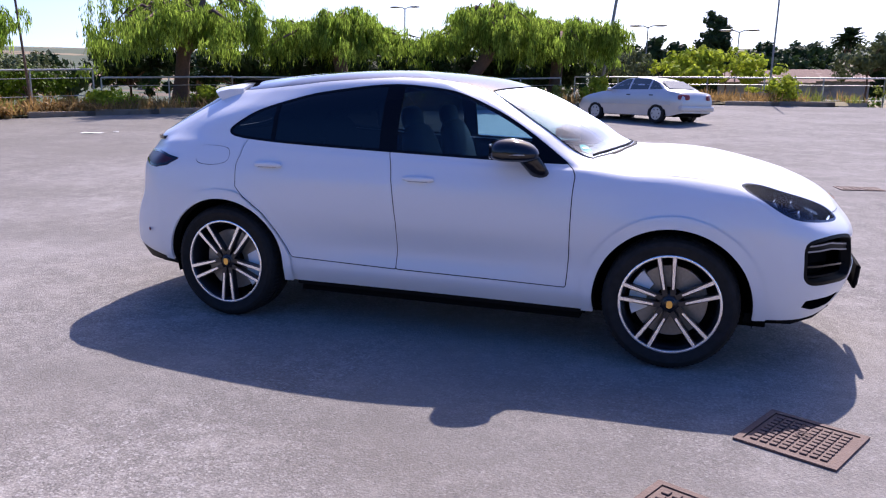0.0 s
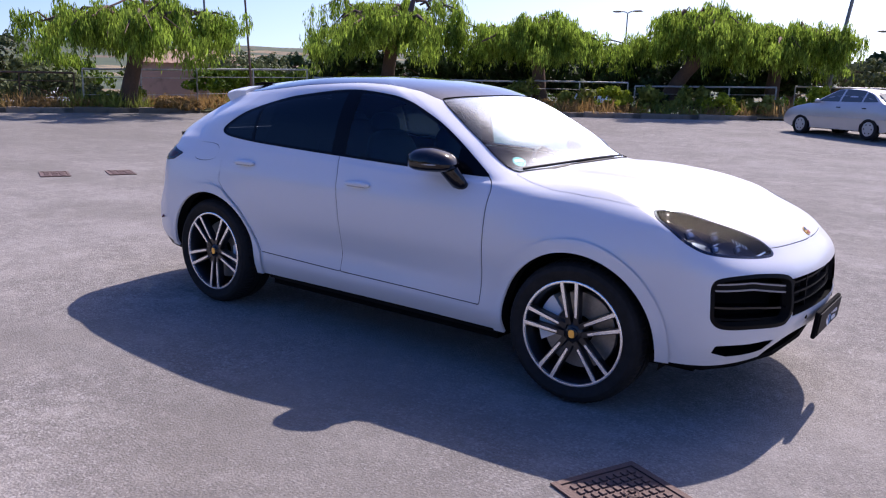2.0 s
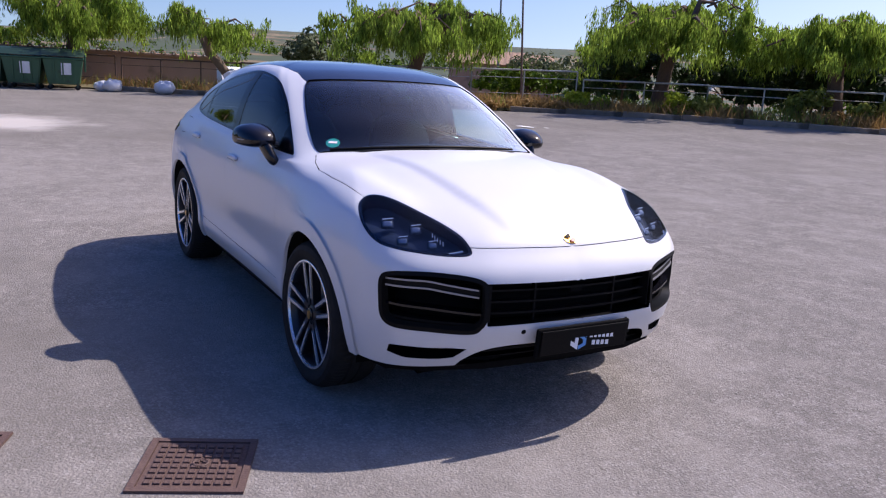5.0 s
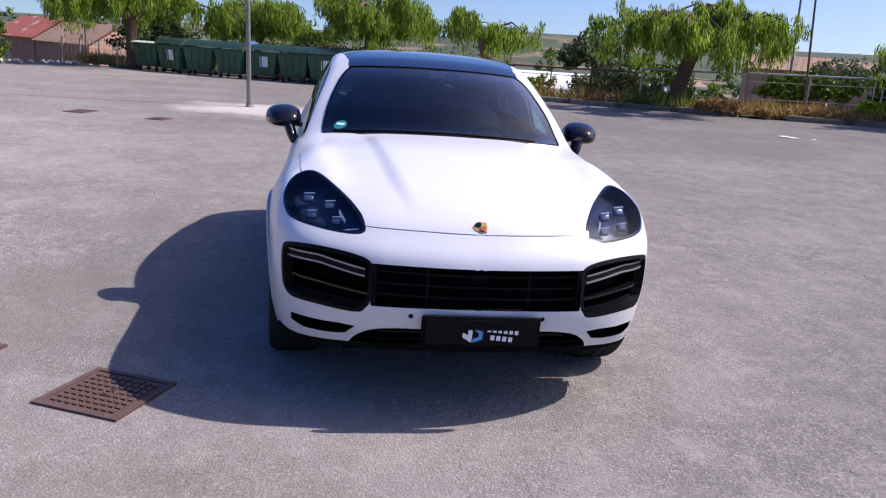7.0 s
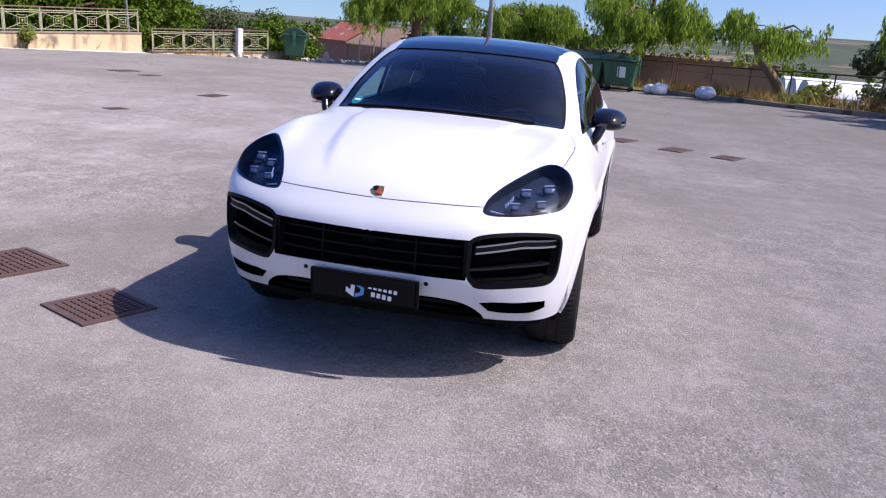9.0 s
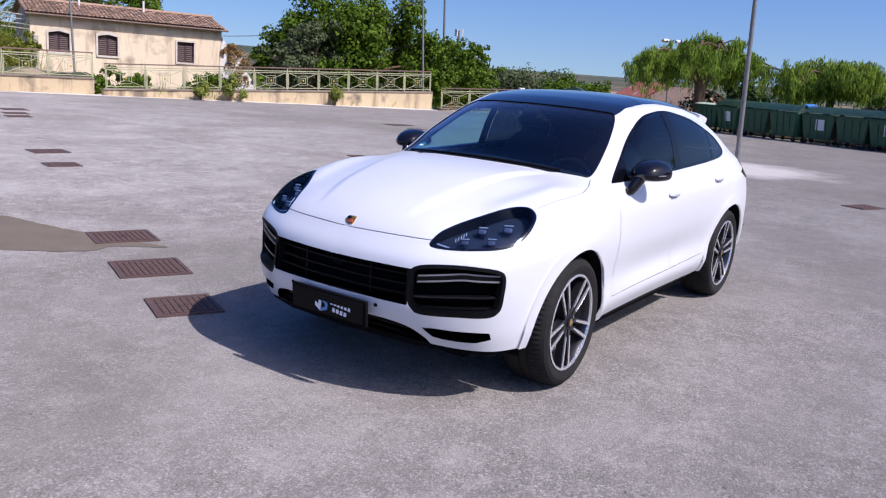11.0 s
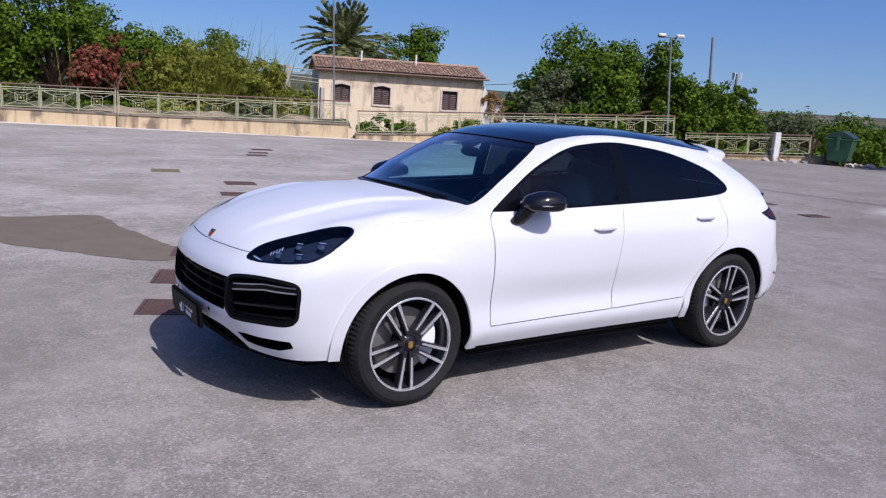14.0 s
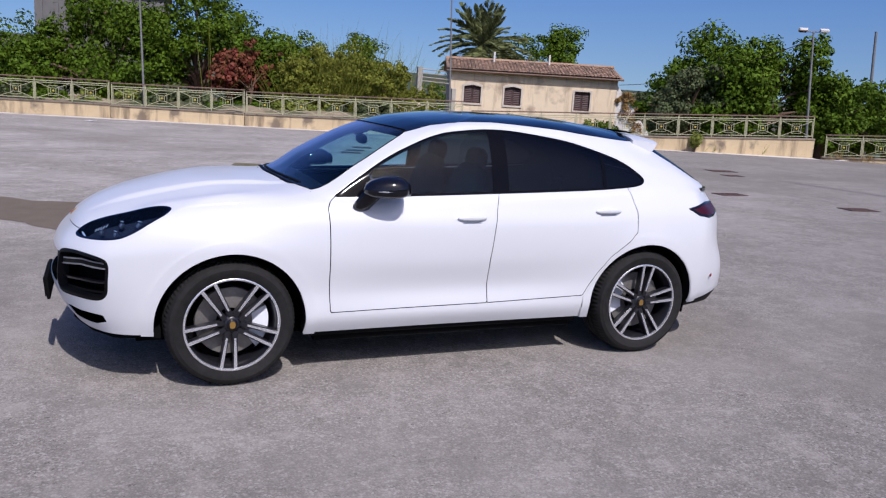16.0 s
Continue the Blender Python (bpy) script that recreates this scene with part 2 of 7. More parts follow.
# widest line
ring([-2.425, -2.335, -2.14, -1.935, -1.45, -.95, -.28, .35, .9, 1.45, 1.95, 2.13, 2.28, 2.39, 2.425],
     [0, .60, .855, .957, .982, .952, .942, .942, .952, .982, .935, .87, .70, .42, 0],
     [.80, .80, .80, .78, .80, .75, .74, .74, .76, .82, .79, .775, .765, .76, .755])
# shoulder, bonnet's front edge
ring([-2.41, -2.335, -2.13, -1.94, -1.45, -.95, -.28, .35, .9, 1.45, 1.88, 2.06, 2.19, 2.30, 2.335],
     [0, .56, .825, .925, .955, .95, .945, .94, .937, .935, .905, .82, .66, .40, 0],
     [1.0, 1.0, 1.0, 1.0, .99, .95, .95, .95, .95, .97, .955, .92, .895, .885, .885])
# over the wing, front of the bonnet
ring([-2.37, -2.30, -2.08, -1.90, -1.45, -.95, -.28, .35, .9, 1.38, 1.72, 1.90, 2.04, 2.16, 2.21],
     [0, .52, .76, .87, .91, .915, .915, .91, .90, .875, .84, .74, .58, .36, 0],
     [1.09, 1.09, 1.10, 1.11, 1.10, 1.07, 1.055, 1.04, 1.05, 1.055, 1.045, 1.015, .995, .985, .985])
# under the side glass, middle of the bonnet
ring([-2.33, -2.27, -2.06, -1.9, -1.48, -.95, -.28, .35, .88, 1.18, 1.36, 1.47, 1.56, 1.62, 1.64],
     [0, .5, .74, .83, .878, .893, .893, .888, .872, .815, .72, .58, .42, .22, 0],
     [1.14, 1.14, 1.15, 1.165, 1.155, 1.13, 1.11, 1.09, 1.09, 1.10, 1.12, 1.13, 1.14, 1.145, 1.145])
# belt line, foot of the windscreen
ring([-2.28, -2.25, -2.06, -1.86, -1.5, -.95, -.28, .35, .84, .93, .985, 1.035, 1.075, 1.10, 1.11],
     [0, .48, .70, .78, .845, .868, .868, .862, .838, .755, .64, .50, .34, .17, 0],
     [1.175, 1.18, 1.20, 1.215, 1.205, 1.175, 1.15, 1.125, 1.12, 1.145, 1.16, 1.17, 1.18, 1.185, 1.187])
# middle of the glass
ring([-2.10, -2.07, -1.92, -1.75, -1.42, -.95, -.28, .25, .56, .655, .72, .77, .805, .83, .84],
     [0, .45, .62, .69, .775, .80, .80, .793, .77, .69, .59, .46, .31, .155, 0],
     [1.30, 1.305, 1.32, 1.335, 1.35, 1.365, 1.365, 1.335, 1.31, 1.315, 1.325, 1.332, 1.338, 1.341, 1.342])
ring([-1.86, -1.83, -1.72, -1.55, -1.25, -.85, -.28, .12, .26, .33, .39, .43, .465, .485, .49],
     [0, .42, .56, .63, .69, .715, .72, .71, .685, .615, .525, .41, .28, .14, 0],
     [1.44, 1.44, 1.43, 1.44, 1.465, 1.50, 1.515, 1.497, 1.483, 1.492, 1.50, 1.507, 1.512, 1.515, 1.516])
# roof rail
ring([-1.68, -1.66, -1.56, -1.40, -1.12, -.78, -.30, -.04, .02, .06, .095, .12, .14, .15, .155],
     [0, .38, .50, .56, .61, .635, .645, .63, .605, .545, .465, .36, .245, .12, 0],
     [1.535, 1.53, 1.515, 1.525, 1.553, 1.583, 1.597, 1.587, 1.582, 1.588, 1.595, 1.602, 1.607, 1.61, 1.611])
ring([-1.35, -1.34, -1.28, -1.15, -.95, -.70, -.42, -.28, -.24, -.22, -.2, -.18, -.17, -.165, -.165],
     [0, .25, .34, .38, .42, .43, .43, .42, .40, .36, .30, .23, .155, .08, 0],
     [1.60, 1.597, 1.592, 1.602, 1.620, 1.635, 1.640, 1.639, 1.637, 1.638, 1.640, 1.642, 1.643, 1.644, 1.644])
# roof's middle line
ring([-1.0, -.98, -.94, -.88, -.80, -.70, -.60, -.53, -.50, -.48, -.46, -.44, -.43, -.42, -.42],
     [0, 0, 0, 0, 0, 0, 0, 0, 0, 0, 0, 0, 0, 0, 0],
     [1.643, 1.643, 1.644, 1.647, 1.650, 1.653, 1.655, 1.655, 1.655, 1.655, 1.655, 1.655, 1.654, 1.654, 1.654])
NET = np.array(RINGS)  # rings, stations, xyz


def akima(knots, values, at):
    """Akima's curve through values (n, ...) at the knots."""
    h = np.diff(knots)
    shape = (-1,) + (1,) * (values.ndim - 1)
    m = np.diff(values, axis=0) / h.reshape(shape)
    m = np.concatenate([3 * m[:1] - 2 * m[1:2], 2 * m[:1] - m[1:2], m, 2 * m[-1:] - m[-2:-1], 3 * m[-1:] - 2 * m[-2:-1]])
    dm, sm = np.abs(np.diff(m, axis=0)), np.abs(m[1:] + m[:-1]) / 2
    w = dm + sm + 1e-9
    n = len(knots)
    w1, w2 = w[2:n + 2], w[:n]
    slope = (w1 * m[1:n + 1] + w2 * m[2:n + 2]) / (w1 + w2)
    k = np.clip(np.searchsorted(knots, at) - 1, 0, n - 2)
    t = ((at - knots[k]) / h[k]).reshape(shape)
    hk = h[k].reshape(shape)
    a, b = values[k], values[k + 1]
    return ((1 + 2 * t) * (1 - t) ** 2 * a + t * (1 - t) ** 2 * hk * slope[k]
            + t * t * (3 - 2 * t) * b + t * t * (t - 1) * hk * slope[k + 1])


def knots_of(net):
    step = np.linalg.norm(np.diff(net, axis=0), axis=-1).mean(1)
    return np.concatenate([[0], np.cumsum(step)])


U_KNOTS = knots_of(NET[2:9].transpose(1, 0, 2))
V_KNOTS = knots_of(NET[:, 2:13])


def stations(us, knots):
    """Station numbers (0 = tail's middle) to lengths along the knots."""
    return np.interp(us, np.arange(len(knots)), knots)


# fine grid of half the skin; u, v count stations and rings
GU = np.concatenate([np.linspace(a, a + 1, 24, endpoint=False) for a in range(14)] + [[14.0]])
GV = np.concatenate([np.linspace(a, a + 1, 15, endpoint=False) for a in range(12)] + [[12.0]])
_long = akima(U_KNOTS, NET.transpose(1, 0, 2), stations(GU, U_KNOTS))
_skin = akima(V_KNOTS, _long.transpose(1, 0, 2), stations(GV, V_KNOTS))  # v, u, xyz
for _ in range(3):  # ease the joins between the curves
    _s = _skin.copy()
    _s[:, 1:-1] += .25 * (_skin[:, 2:] - 2 * _skin[:, 1:-1] + _skin[:, :-2])
    _s[1:-1] += .25 * (_skin[2:] - 2 * _skin[1:-1] + _skin[:-2])
    _skin = _s
_skin[:, [0, -1], 1] = 0
# raised middle of the bonnet, edged by two soft folds
_fold_x, _fold_y = [.95, 1.25, 1.60, 1.95, 2.22, 2.32], [.50, .455, .42, .37, .30, .26]
_top = (np.arange(len(GV)) > np.searchsorted(GV, 4.02))[:, None] & (np.arange(len(GV)) < np.searchsorted(GV, 7.0))[:, None] & (GU > 9)[None]
_in = np.interp(_skin[..., 0], _fold_x, _fold_y) - _skin[..., 1]
_rise = np.clip(_in / .065 + .5, 0, 1)
_ease = np.clip((2.27 - _skin[..., 0]) / .25, 0, 1) * np.clip((_skin[..., 0] - 1.0) / .25, 0, 1)
_skin[..., 2] += _top * .017 * _ease * _rise * _rise * (3 - 2 * _rise) * (_skin[..., 0] > .95)
_crest = np.exp(-((_skin[..., 1] - np.interp(_skin[..., 0], [1.2, 1.6, 2.0], [.77, .74, .66])) / .085) ** 2)
_span = np.clip((_skin[..., 0] - 1.15) / .35, 0, 1) * np.clip((2.05 - _skin[..., 0]) / .25, 0, 1)
_skin[..., 2] += .020 * _crest * _span * _span * (3 - 2 * _span) * (_skin[..., 2] > .9)
_skin[-1, :, 1] = 0


def on_skin(uv):
    """Places on the skin at rows of u, v."""
    uv = np.asarray(uv, float)
    a, b = np.interp(uv[:, 0], GU, np.arange(len(GU))), np.interp(uv[:, 1], GV, np.arange(len(GV)))
    i, j = np.minimum(a.astype(int), len(GU) - 2), np.minimum(b.astype(int), len(GV) - 2)
    p, q = (a - i)[:, None], (b - j)[:, None]
    return (_skin[j, i] * (1 - p) * (1 - q) + _skin[j, i + 1] * p * (1 - q) + _skin[j + 1, i] * (1 - p) * q + _skin[j + 1, i + 1] * p * q)


# ---- cutting panels out of the skin ----
def cut(patch, f):
    """Parts a patch (places, normals, uv, triangles) along f = 0: what lies under it, and the rest."""
    v, n, uv, tri = patch
    f = np.where(np.abs(f) < 1e-6, 1e-6, f)
    side = f[tri] < 0
    count = side.sum(1)
    inner, outer, mixed = tri[count == 3], tri[count == 0], tri[(count == 1) | (count == 2)]
    if not len(mixed):
        return (v, n, uv, inner), (v, n, uv, outer)
    side = f[mixed] < 0
    lone = np.where(side.sum(1) == 1, side.argmax(1), (~side).argmax(1))
    rows = np.arange(len(mixed))
    a, b, c = mixed[rows, lone], mixed[rows, (lone + 1) % 3], mixed[rows, (lone + 2) % 3]
    edges = np.sort(np.concatenate([np.stack([a, b], 1), np.stack([a, c], 1)]), 1)
    unique, back = np.unique(edges, axis=0, return_inverse=True)
    back = back.reshape(-1)
    p, q = unique.T
    t = (f[p] / (f[p] - f[q]))[:, None]
    base = len(v)
    v, n, uv = (np.concatenate([s, s[p] * (1 - t) + s[q] * t]) for s in (v, n, uv))
    ab, ac = base + back[:len(a)], base + back[len(a):]
    tip = np.stack([a, ab, ac], 1)
    rest = np.concatenate([np.stack([ab, b, c], 1), np.stack([ab, c, ac], 1)])
    low = f[a] < 0
    low2 = np.concatenate([low, low])
    inner = np.concatenate([inner, tip[low], rest[~low2]])
    outer = np.concatenate([outer, tip[~low], rest[low2]])
    return (v, n, uv, inner), (v, n, uv, outer)


def smooth_loop(points, closed=True, steps=10):
    p = np.array(points, float)
    n = len(p)
    idx = [(i - 1, i, i + 1, i + 2) for i in range(n if closed else n - 1)]
    out = []
    for quad in idx:
        a, b, c, d = (p[k % n] if closed else p[min(max(k, 0), n - 1)] for k in quad)
        for t in np.linspace(0, 1, steps, endpoint=False):
            out.append(.5 * (2 * b + (c - a) * t + (2 * a - 5 * b + 4 * c - d) * t * t + (3 * b - a - 3 * c + d) * t ** 3))
    return np.array(out if closed else out + [p[-1]])


def straight_loop(points, steps=12):
    p = np.array(points, float)
    return np.concatenate([p[i] + (p[(i + 1) % len(p)] - p[i]) * np.linspace(0, 1, steps, endpoint=False)[:, None] for i in range(len(p))])


def inside(uv, loop):
    x, y = uv.T
    got = np.zeros(len(uv), bool)
    a, b = loop, np.roll(loop, -1, 0)
    for (x0, y0), (x1, y1) in zip(a, b):
        if y0 != y1:
            got ^= ((y0 > y) != (y1 > y)) & (x < (x1 - x0) * (y - y0) / (y1 - y0) + x0)
    return got


def distance(patch, loop):
    """Metres to a loop on the skin, negative inside it."""
    v, n, uv, tri = patch
    real = loop[(loop[:, 0] <= 14) & (loop[:, 0] >= 0) & (loop[:, 1] <= 12) & (loop[:, 1] >= 0)]
    line = on_skin(real)
    lo, hi = loop.min(0) - .6, loop.max(0) + .6
    near = np.where(((uv > lo) & (uv < hi)).all(1))[0]
    out = np.ones(len(v))
    d = np.full(len(near), 9.0)
    start, end = line, np.roll(line, -1, 0)
    keep = np.linalg.norm(end - start, axis=1) < .25
    start, end = start[keep], end[keep]
    way = end - start
    size = (way ** 2).sum(1) + 1e-12
    points = v[near]
    for k in range(0, len(start), 16):
        s, w = start[None, k:k + 16], way[None, k:k + 16]
        t = np.clip(((points[:, None] - s) * w).sum(-1) / size[None, k:k + 16], 0, 1)
        d = np.minimum(d, np.linalg.norm(points[:, None] - s - t[..., None] * w, axis=-1).min(1))
    out[near] = np.where(inside(uv[near], loop), -d, d)
    return out


def take(patch, loop, gap=.0022):
    """Cuts a panel out, with a gap round it."""
    panel, _ = cut(patch, distance(patch, loop) + gap)
    _, rest = cut(patch, distance(patch, loop) - gap)
    return panel, rest


def shifted(patch, d):
    v, n, uv, tri = patch
    return v + n * d, n, uv, tri


def laid(patch, d, solid, face):
    """A patch as places, normals and triangles, shifted along its normals, with an edge turned inwards."""
    v, n, uv, tri = patch
    used = np.unique(tri)
    new_at = np.full(len(v), -1)
    new_at[used] = np.arange(len(used))
    v, n, tri = v[used] + n[used] * d, n[used], new_at[tri]
    if solid:
        edge = np.sort(np.concatenate([tri[:, [0, 1]], tri[:, [1, 2]], tri[:, [2, 0]]]), 1)
        way = np.concatenate([tri[:, [0, 1]], tri[:, [1, 2]], tri[:, [2, 0]]])
        _, first, counts = np.unique(edge, axis=0, return_index=True, return_counts=True)
        rim = way[first[counts == 1]]
        rim = rim[(np.abs(v[rim][:, :, 1]) > 1e-5).any(1)]
        k = len(v)
        ids = np.unique(rim)
        low = np.full(len(v), -1)
        low[ids] = k + np.arange(len(ids))
        v = np.concatenate([v, v[ids] - n[ids] * solid])
        n = np.concatenate([n, n[ids]])
        a, b = rim.T
        walls = np.concatenate([np.stack([b, a, low[a]], 1), np.stack([b, low[a], low[b]], 1)])
        tri = np.concatenate([tri, walls]) if face else walls
    return v, n, tri


def both(name, patch, mat, parent, label="", d=0.0, halves=False, solid=0.0, face=True, other=None, only=None):
    """Lays a patch of the left half and its mirror image (or another right half) down as one mesh, as two, or one side only."""
    v, n, tri = laid(patch, d, solid, face)
    flip = np.array([1, -1, 1])
    v2, n2, tri2 = laid(other, d, solid, face) if other else (v, n, tri)
    v2, n2, tri2 = v2 * flip, n2 * flip, tri2[:, ::-1]
    if halves or only is not None:
        sides = [(v, tri, n), (v2, tri2, n2)]
        return [mesh_object(name, a, t, mat, parent, label, normals=b) for a, t, b in (sides if only is None else [sides[only]])]
    return [mesh_object(name, np.concatenate([v, v2]), np.concatenate([tri, tri2 + len(v)]), mat, parent, label, normals=np.concatenate([n, n2]))]


def whole_skin():
    nv, nu = _skin.shape[:2]
    v = _skin.reshape(-1, 3)
    k = np.arange(nv * nu).reshape(nv, nu)
    a, b, c, d = (s.ravel() for s in (k[:-1, :-1], k[:-1, 1:], k[1:, 1:], k[1:, :-1]))
    tri = np.concatenate([np.stack([a, c, b], 1), np.stack([a, d, c], 1)])
    area = np.cross(v[tri[:, 1]] - v[tri[:, 0]], v[tri[:, 2]] - v[tri[:, 0]])
    if (area * (v[tri].mean(1) - np.array([0, 0, .7]))).sum() < 0:
        tri, area = tri[:, ::-1], -area
    n = np.zeros_like(v)
    for j in range(3):
        np.add.at(n, tri[:, j], area)
    on_axis = np.abs(v[:, 1]) < 1e-4
    n[on_axis, 1] = 0
    n /= np.linalg.norm(n, axis=1)[:, None] + 1e-12
    n[-nu:] = (0, 0, 1)
    uv = np.stack([np.tile(GU, nv), np.repeat(GV, nu)], 1)
    return v, n, uv, tri


AXLE, WHEEL_Z, ARCH = 1.4475, .375, .437


def arch_distance(patch, x, r, z=WHEEL_Z):
    v, uv = patch[0], patch[2]
    f = np.hypot(v[:, 0] - x, v[:, 2] - z) - r
    return np.where((v[:, 1] > .5) & (uv[:, 1] < 5), f, 1.0)


car = thing("coupe_car", "satin white coupe SUV with a black roof, parked on asphalt", "car")
skin = whole_skin()
LOOPS = {
    "side_glass": smooth_loop([(8.0, 7.06), (7.6, 7.06), (6.9, 7.06), (6.0, 7.02), (5.25, 7.02), (4.5, 7.04), (4.17, 7.15), (4.06, 7.42), (4.14, 7.78), (4.35, 8.38), (4.75, 8.86), (5.27, 9.25),
                               (5.85, 9.52), (6.45, 9.48), (7.38, 9.16), (7.85, 8.7), (8.06, 8.27), (8.08, 7.76), (8.06, 7.3)]),
    "lamp": smooth_loop([(10.46, 5.1), (11.04, 5.15), (11.88, 4.95), (12.41, 4.5), (12.6, 4.02), (12.58, 3.78), (12.27, 3.70), (11.7, 3.70), (11.2, 3.69), (10.75, 3.72), (10.4, 3.9), (10.22, 4.2), (10.17, 4.7)]),
    "intake": smooth_loop([(11.15, 3.04), (11.86, 3.19), (12.48, 3.15), (12.79, 2.96), (12.82, 2.55), (12.81, 2.13), (12.73, 1.8), (12.57, 1.56), (11.87, 1.58), (11.15, 1.58), (10.86, 1.84), (10.83, 2.3), (10.88, 2.8)]),
    "grille": straight_loop([(12.8, 2.93), (13.48, 2.95), (14.3, 2.96), (14.3, 1.98), (13.52, 1.97), (12.8, 1.9)]),
    "low_vent": straight_loop([(11.0, .60), (11.05, .93), (11.54, .97), (12.32, .98), (12.58, .90), (12.42, .46), (12.2, .40), (11.44, .40)]),
    "low_grille": smooth_loop([(12.45, -.4), (12.5, 0), (12.58, .35), (12.8, .75), (13.1, .93), (13.41, .98), (14, 1.0), (14.5, 1.0), (14.5, 0), (14.3, -.4)]),
    "tail": straight_loop([(3.27, 4.46), (2.85, 4.74), (2.22, 4.92), (1.0, 4.76), (-.4, 4.72), (-.4, 4.3), (1.0, 4.3), (2.25, 3.98), (2.72, 3.96), (3.08, 4.06)]),
    "windscreen": smooth_loop([(14.4, 6.99), (14, 6.99), (11.5, 6.99), (9.8, 7.0), (9.32, 7.04), (9.07, 7.5), (8.98, 8.11), (9.06, 8.6), (9.2, 8.91), (9.45, 9.18), (9.9, 9.29), (12.66, 9.30), (14, 9.3), (14.4, 9.3)]),
    "roof": straight_loop([(14.3, 9.22), (12.66, 9.22), (9.95, 9.21), (9.50, 9.17), (9.22, 9.40), (8.95, 9.75), (8.13, 10.12), (7, 10.2), (6.02, 10.19), (5.28, 9.98), (4.52, 9.82), (3.6, 9.82), (2.5, 9.9), (1, 9.9), (-.3, 9.9), (-.3, 12.4), (14.3, 12.4)], 20),
    "rear_window": smooth_loop([(-.4, 7.2), (0, 7.2), (1.2, 7.25), (1.85, 7.5), (2.05, 8.2), (1.95, 9.2), (1.5, 9.7), (0, 9.72), (-.4, 9.72)]),
    "bonnet": straight_loop([(9.17, 6.96), (8.96, 6.4), (9.0, 5.8), (9.37, 5.38), (9.92, 5.17), (10.6, 4.95), (11.4, 4.7), (12.2, 4.4), (12.55, 4.02), (13, 4.04), (13.41, 4.04), (14.3, 3.98), (14.3, 6.94), (11.56, 6.94), (9.8, 6.96)], 20),
    "front_door": straight_loop([(7.99, 7.3), (7.97, 5.5), (7.96, 4.11), (7.95, 2.27), (7.93, 1.12), (6.10, 1.20), (6.11, 2.0), (6.11, 2.93), (6.06, 4.32), (6.0, 7.3)], 16),
    "rear_door": straight_loop([(6.0, 7.3), (6.06, 4.32), (6.11, 2.93), (6.11, 2.0), (6.10, 1.20), (4.99, 1.32), (4.92, 1.7), (4.80, 2.2), (4.60, 2.8), (4.32, 3.25), (4.21, 3.54), (4.20, 4.46), (4.27, 5.5), (4.4, 7.3)], 16),
    "valance": straight_loop([(-.3, -.3), (3.45, -.3), (3.4, .30), (3.0, .42), (2.5, .62), (2.0, .85), (1.2, 1.0), (-.3, 1.0)]),
    "fuel_flap": smooth_loop([(3.53, 5.2), (3.62, 5.75), (3.85, 5.9), (4.05, 5.8), (4.08, 5.2), (4.05, 4.54), (3.85, 4.3), (3.62, 4.32), (3.54, 4.6)]),
}

_, body = cut(skin, arch_distance(skin, AXLE, ARCH))
_, body = cut(body, arch_distance(body, -AXLE, ARCH))
side_glass, body = take(body, LOOPS["side_glass"], .001)
lamp_lens, body = take(body, LOOPS["lamp"], .0015)
intake, body = take(body, LOOPS["intake"], 0)
grille, body = take(body, LOOPS["grille"], 0)
low_vent, body = take(body, LOOPS["low_vent"], 0)
low_grille, body = take(body, LOOPS["low_grille"], 0)
valance, body = take(body, LOOPS["valance"], 0)
tail_lamp, body = take(body, LOOPS["tail"], .001)
windscreen, body = take(body, LOOPS["windscreen"], .001)
roof, body = take(body, LOOPS["roof"], .001)
rear_window, body = take(body, LOOPS["rear_window"], .001)
bonnet, body = take(body, LOOPS["bonnet"], .0025)
front_door, body = take(body, LOOPS["front_door"], .0032)
rear_door, body = take(body, LOOPS["rear_door"], .0032)
f_lip, body = cut(body, arch_distance(body, AXLE, .503))
r_lip, body = cut(body, arch_distance(body, -AXLE, .497))
fuel_flap, right_body = take(body, LOOPS["fuel_flap"], .002)

both("body_shell", body, PAINT, car, solid=.005, other=right_body)
both("bonnet", bonnet, PAINT, car, solid=.004)
both("front_door", front_door, PAINT, car, halves=True, solid=.004)
both("rear_door", rear_door, PAINT, car, halves=True, solid=.004)
both("fuel_flap", fuel_flap, PAINT, car, "flush filler flap", solid=.003, only=1)
for name_, lip_ in (("front_arch", f_lip), ("rear_arch", r_lip)):
    both(name_ + "_trim", lip_, PAINT, car, d=.014, halves=True, solid=.018)
    both(name_ + "_edge", lip_, DARK_GREY, car, d=-.0035, halves=True, solid=.07, face=False)
both("windscreen", windscreen, WINDSCREEN, car, "tinted windscreen", d=-.002)
both("roof_panel", roof, ROOF_BLACK, car, "gloss black glass roof", d=.001)
both("roof_edge", roof, DARK_GREY, car, d=-.002, solid=.06, face=False)
both("screen_edge", windscreen, DARK_GREY, car, d=.006, solid=.05, face=False)
both("rear_window", rear_window, PRIVACY, car, "dark rear window", d=-.001)
both("tail_lamp", tail_lamp, TAIL_RED, car, "dark red tail lamp strip", d=.002, solid=.02)
edge_, _ = cut(tail_lamp, -(distance(tail_lamp, LOOPS["tail"]) + .018))
both("tail_lamp_seal", edge_, BLACK_GLOSS, car, d=.004)
both("headlamp_lens", lamp_lens, LAMP_GLASS, car, "clear headlamp lens", d=.002, halves=True)
both("rear_valance", valance, BLACK_PLASTIC, car, "black rear valance", d=-.006, solid=.02)

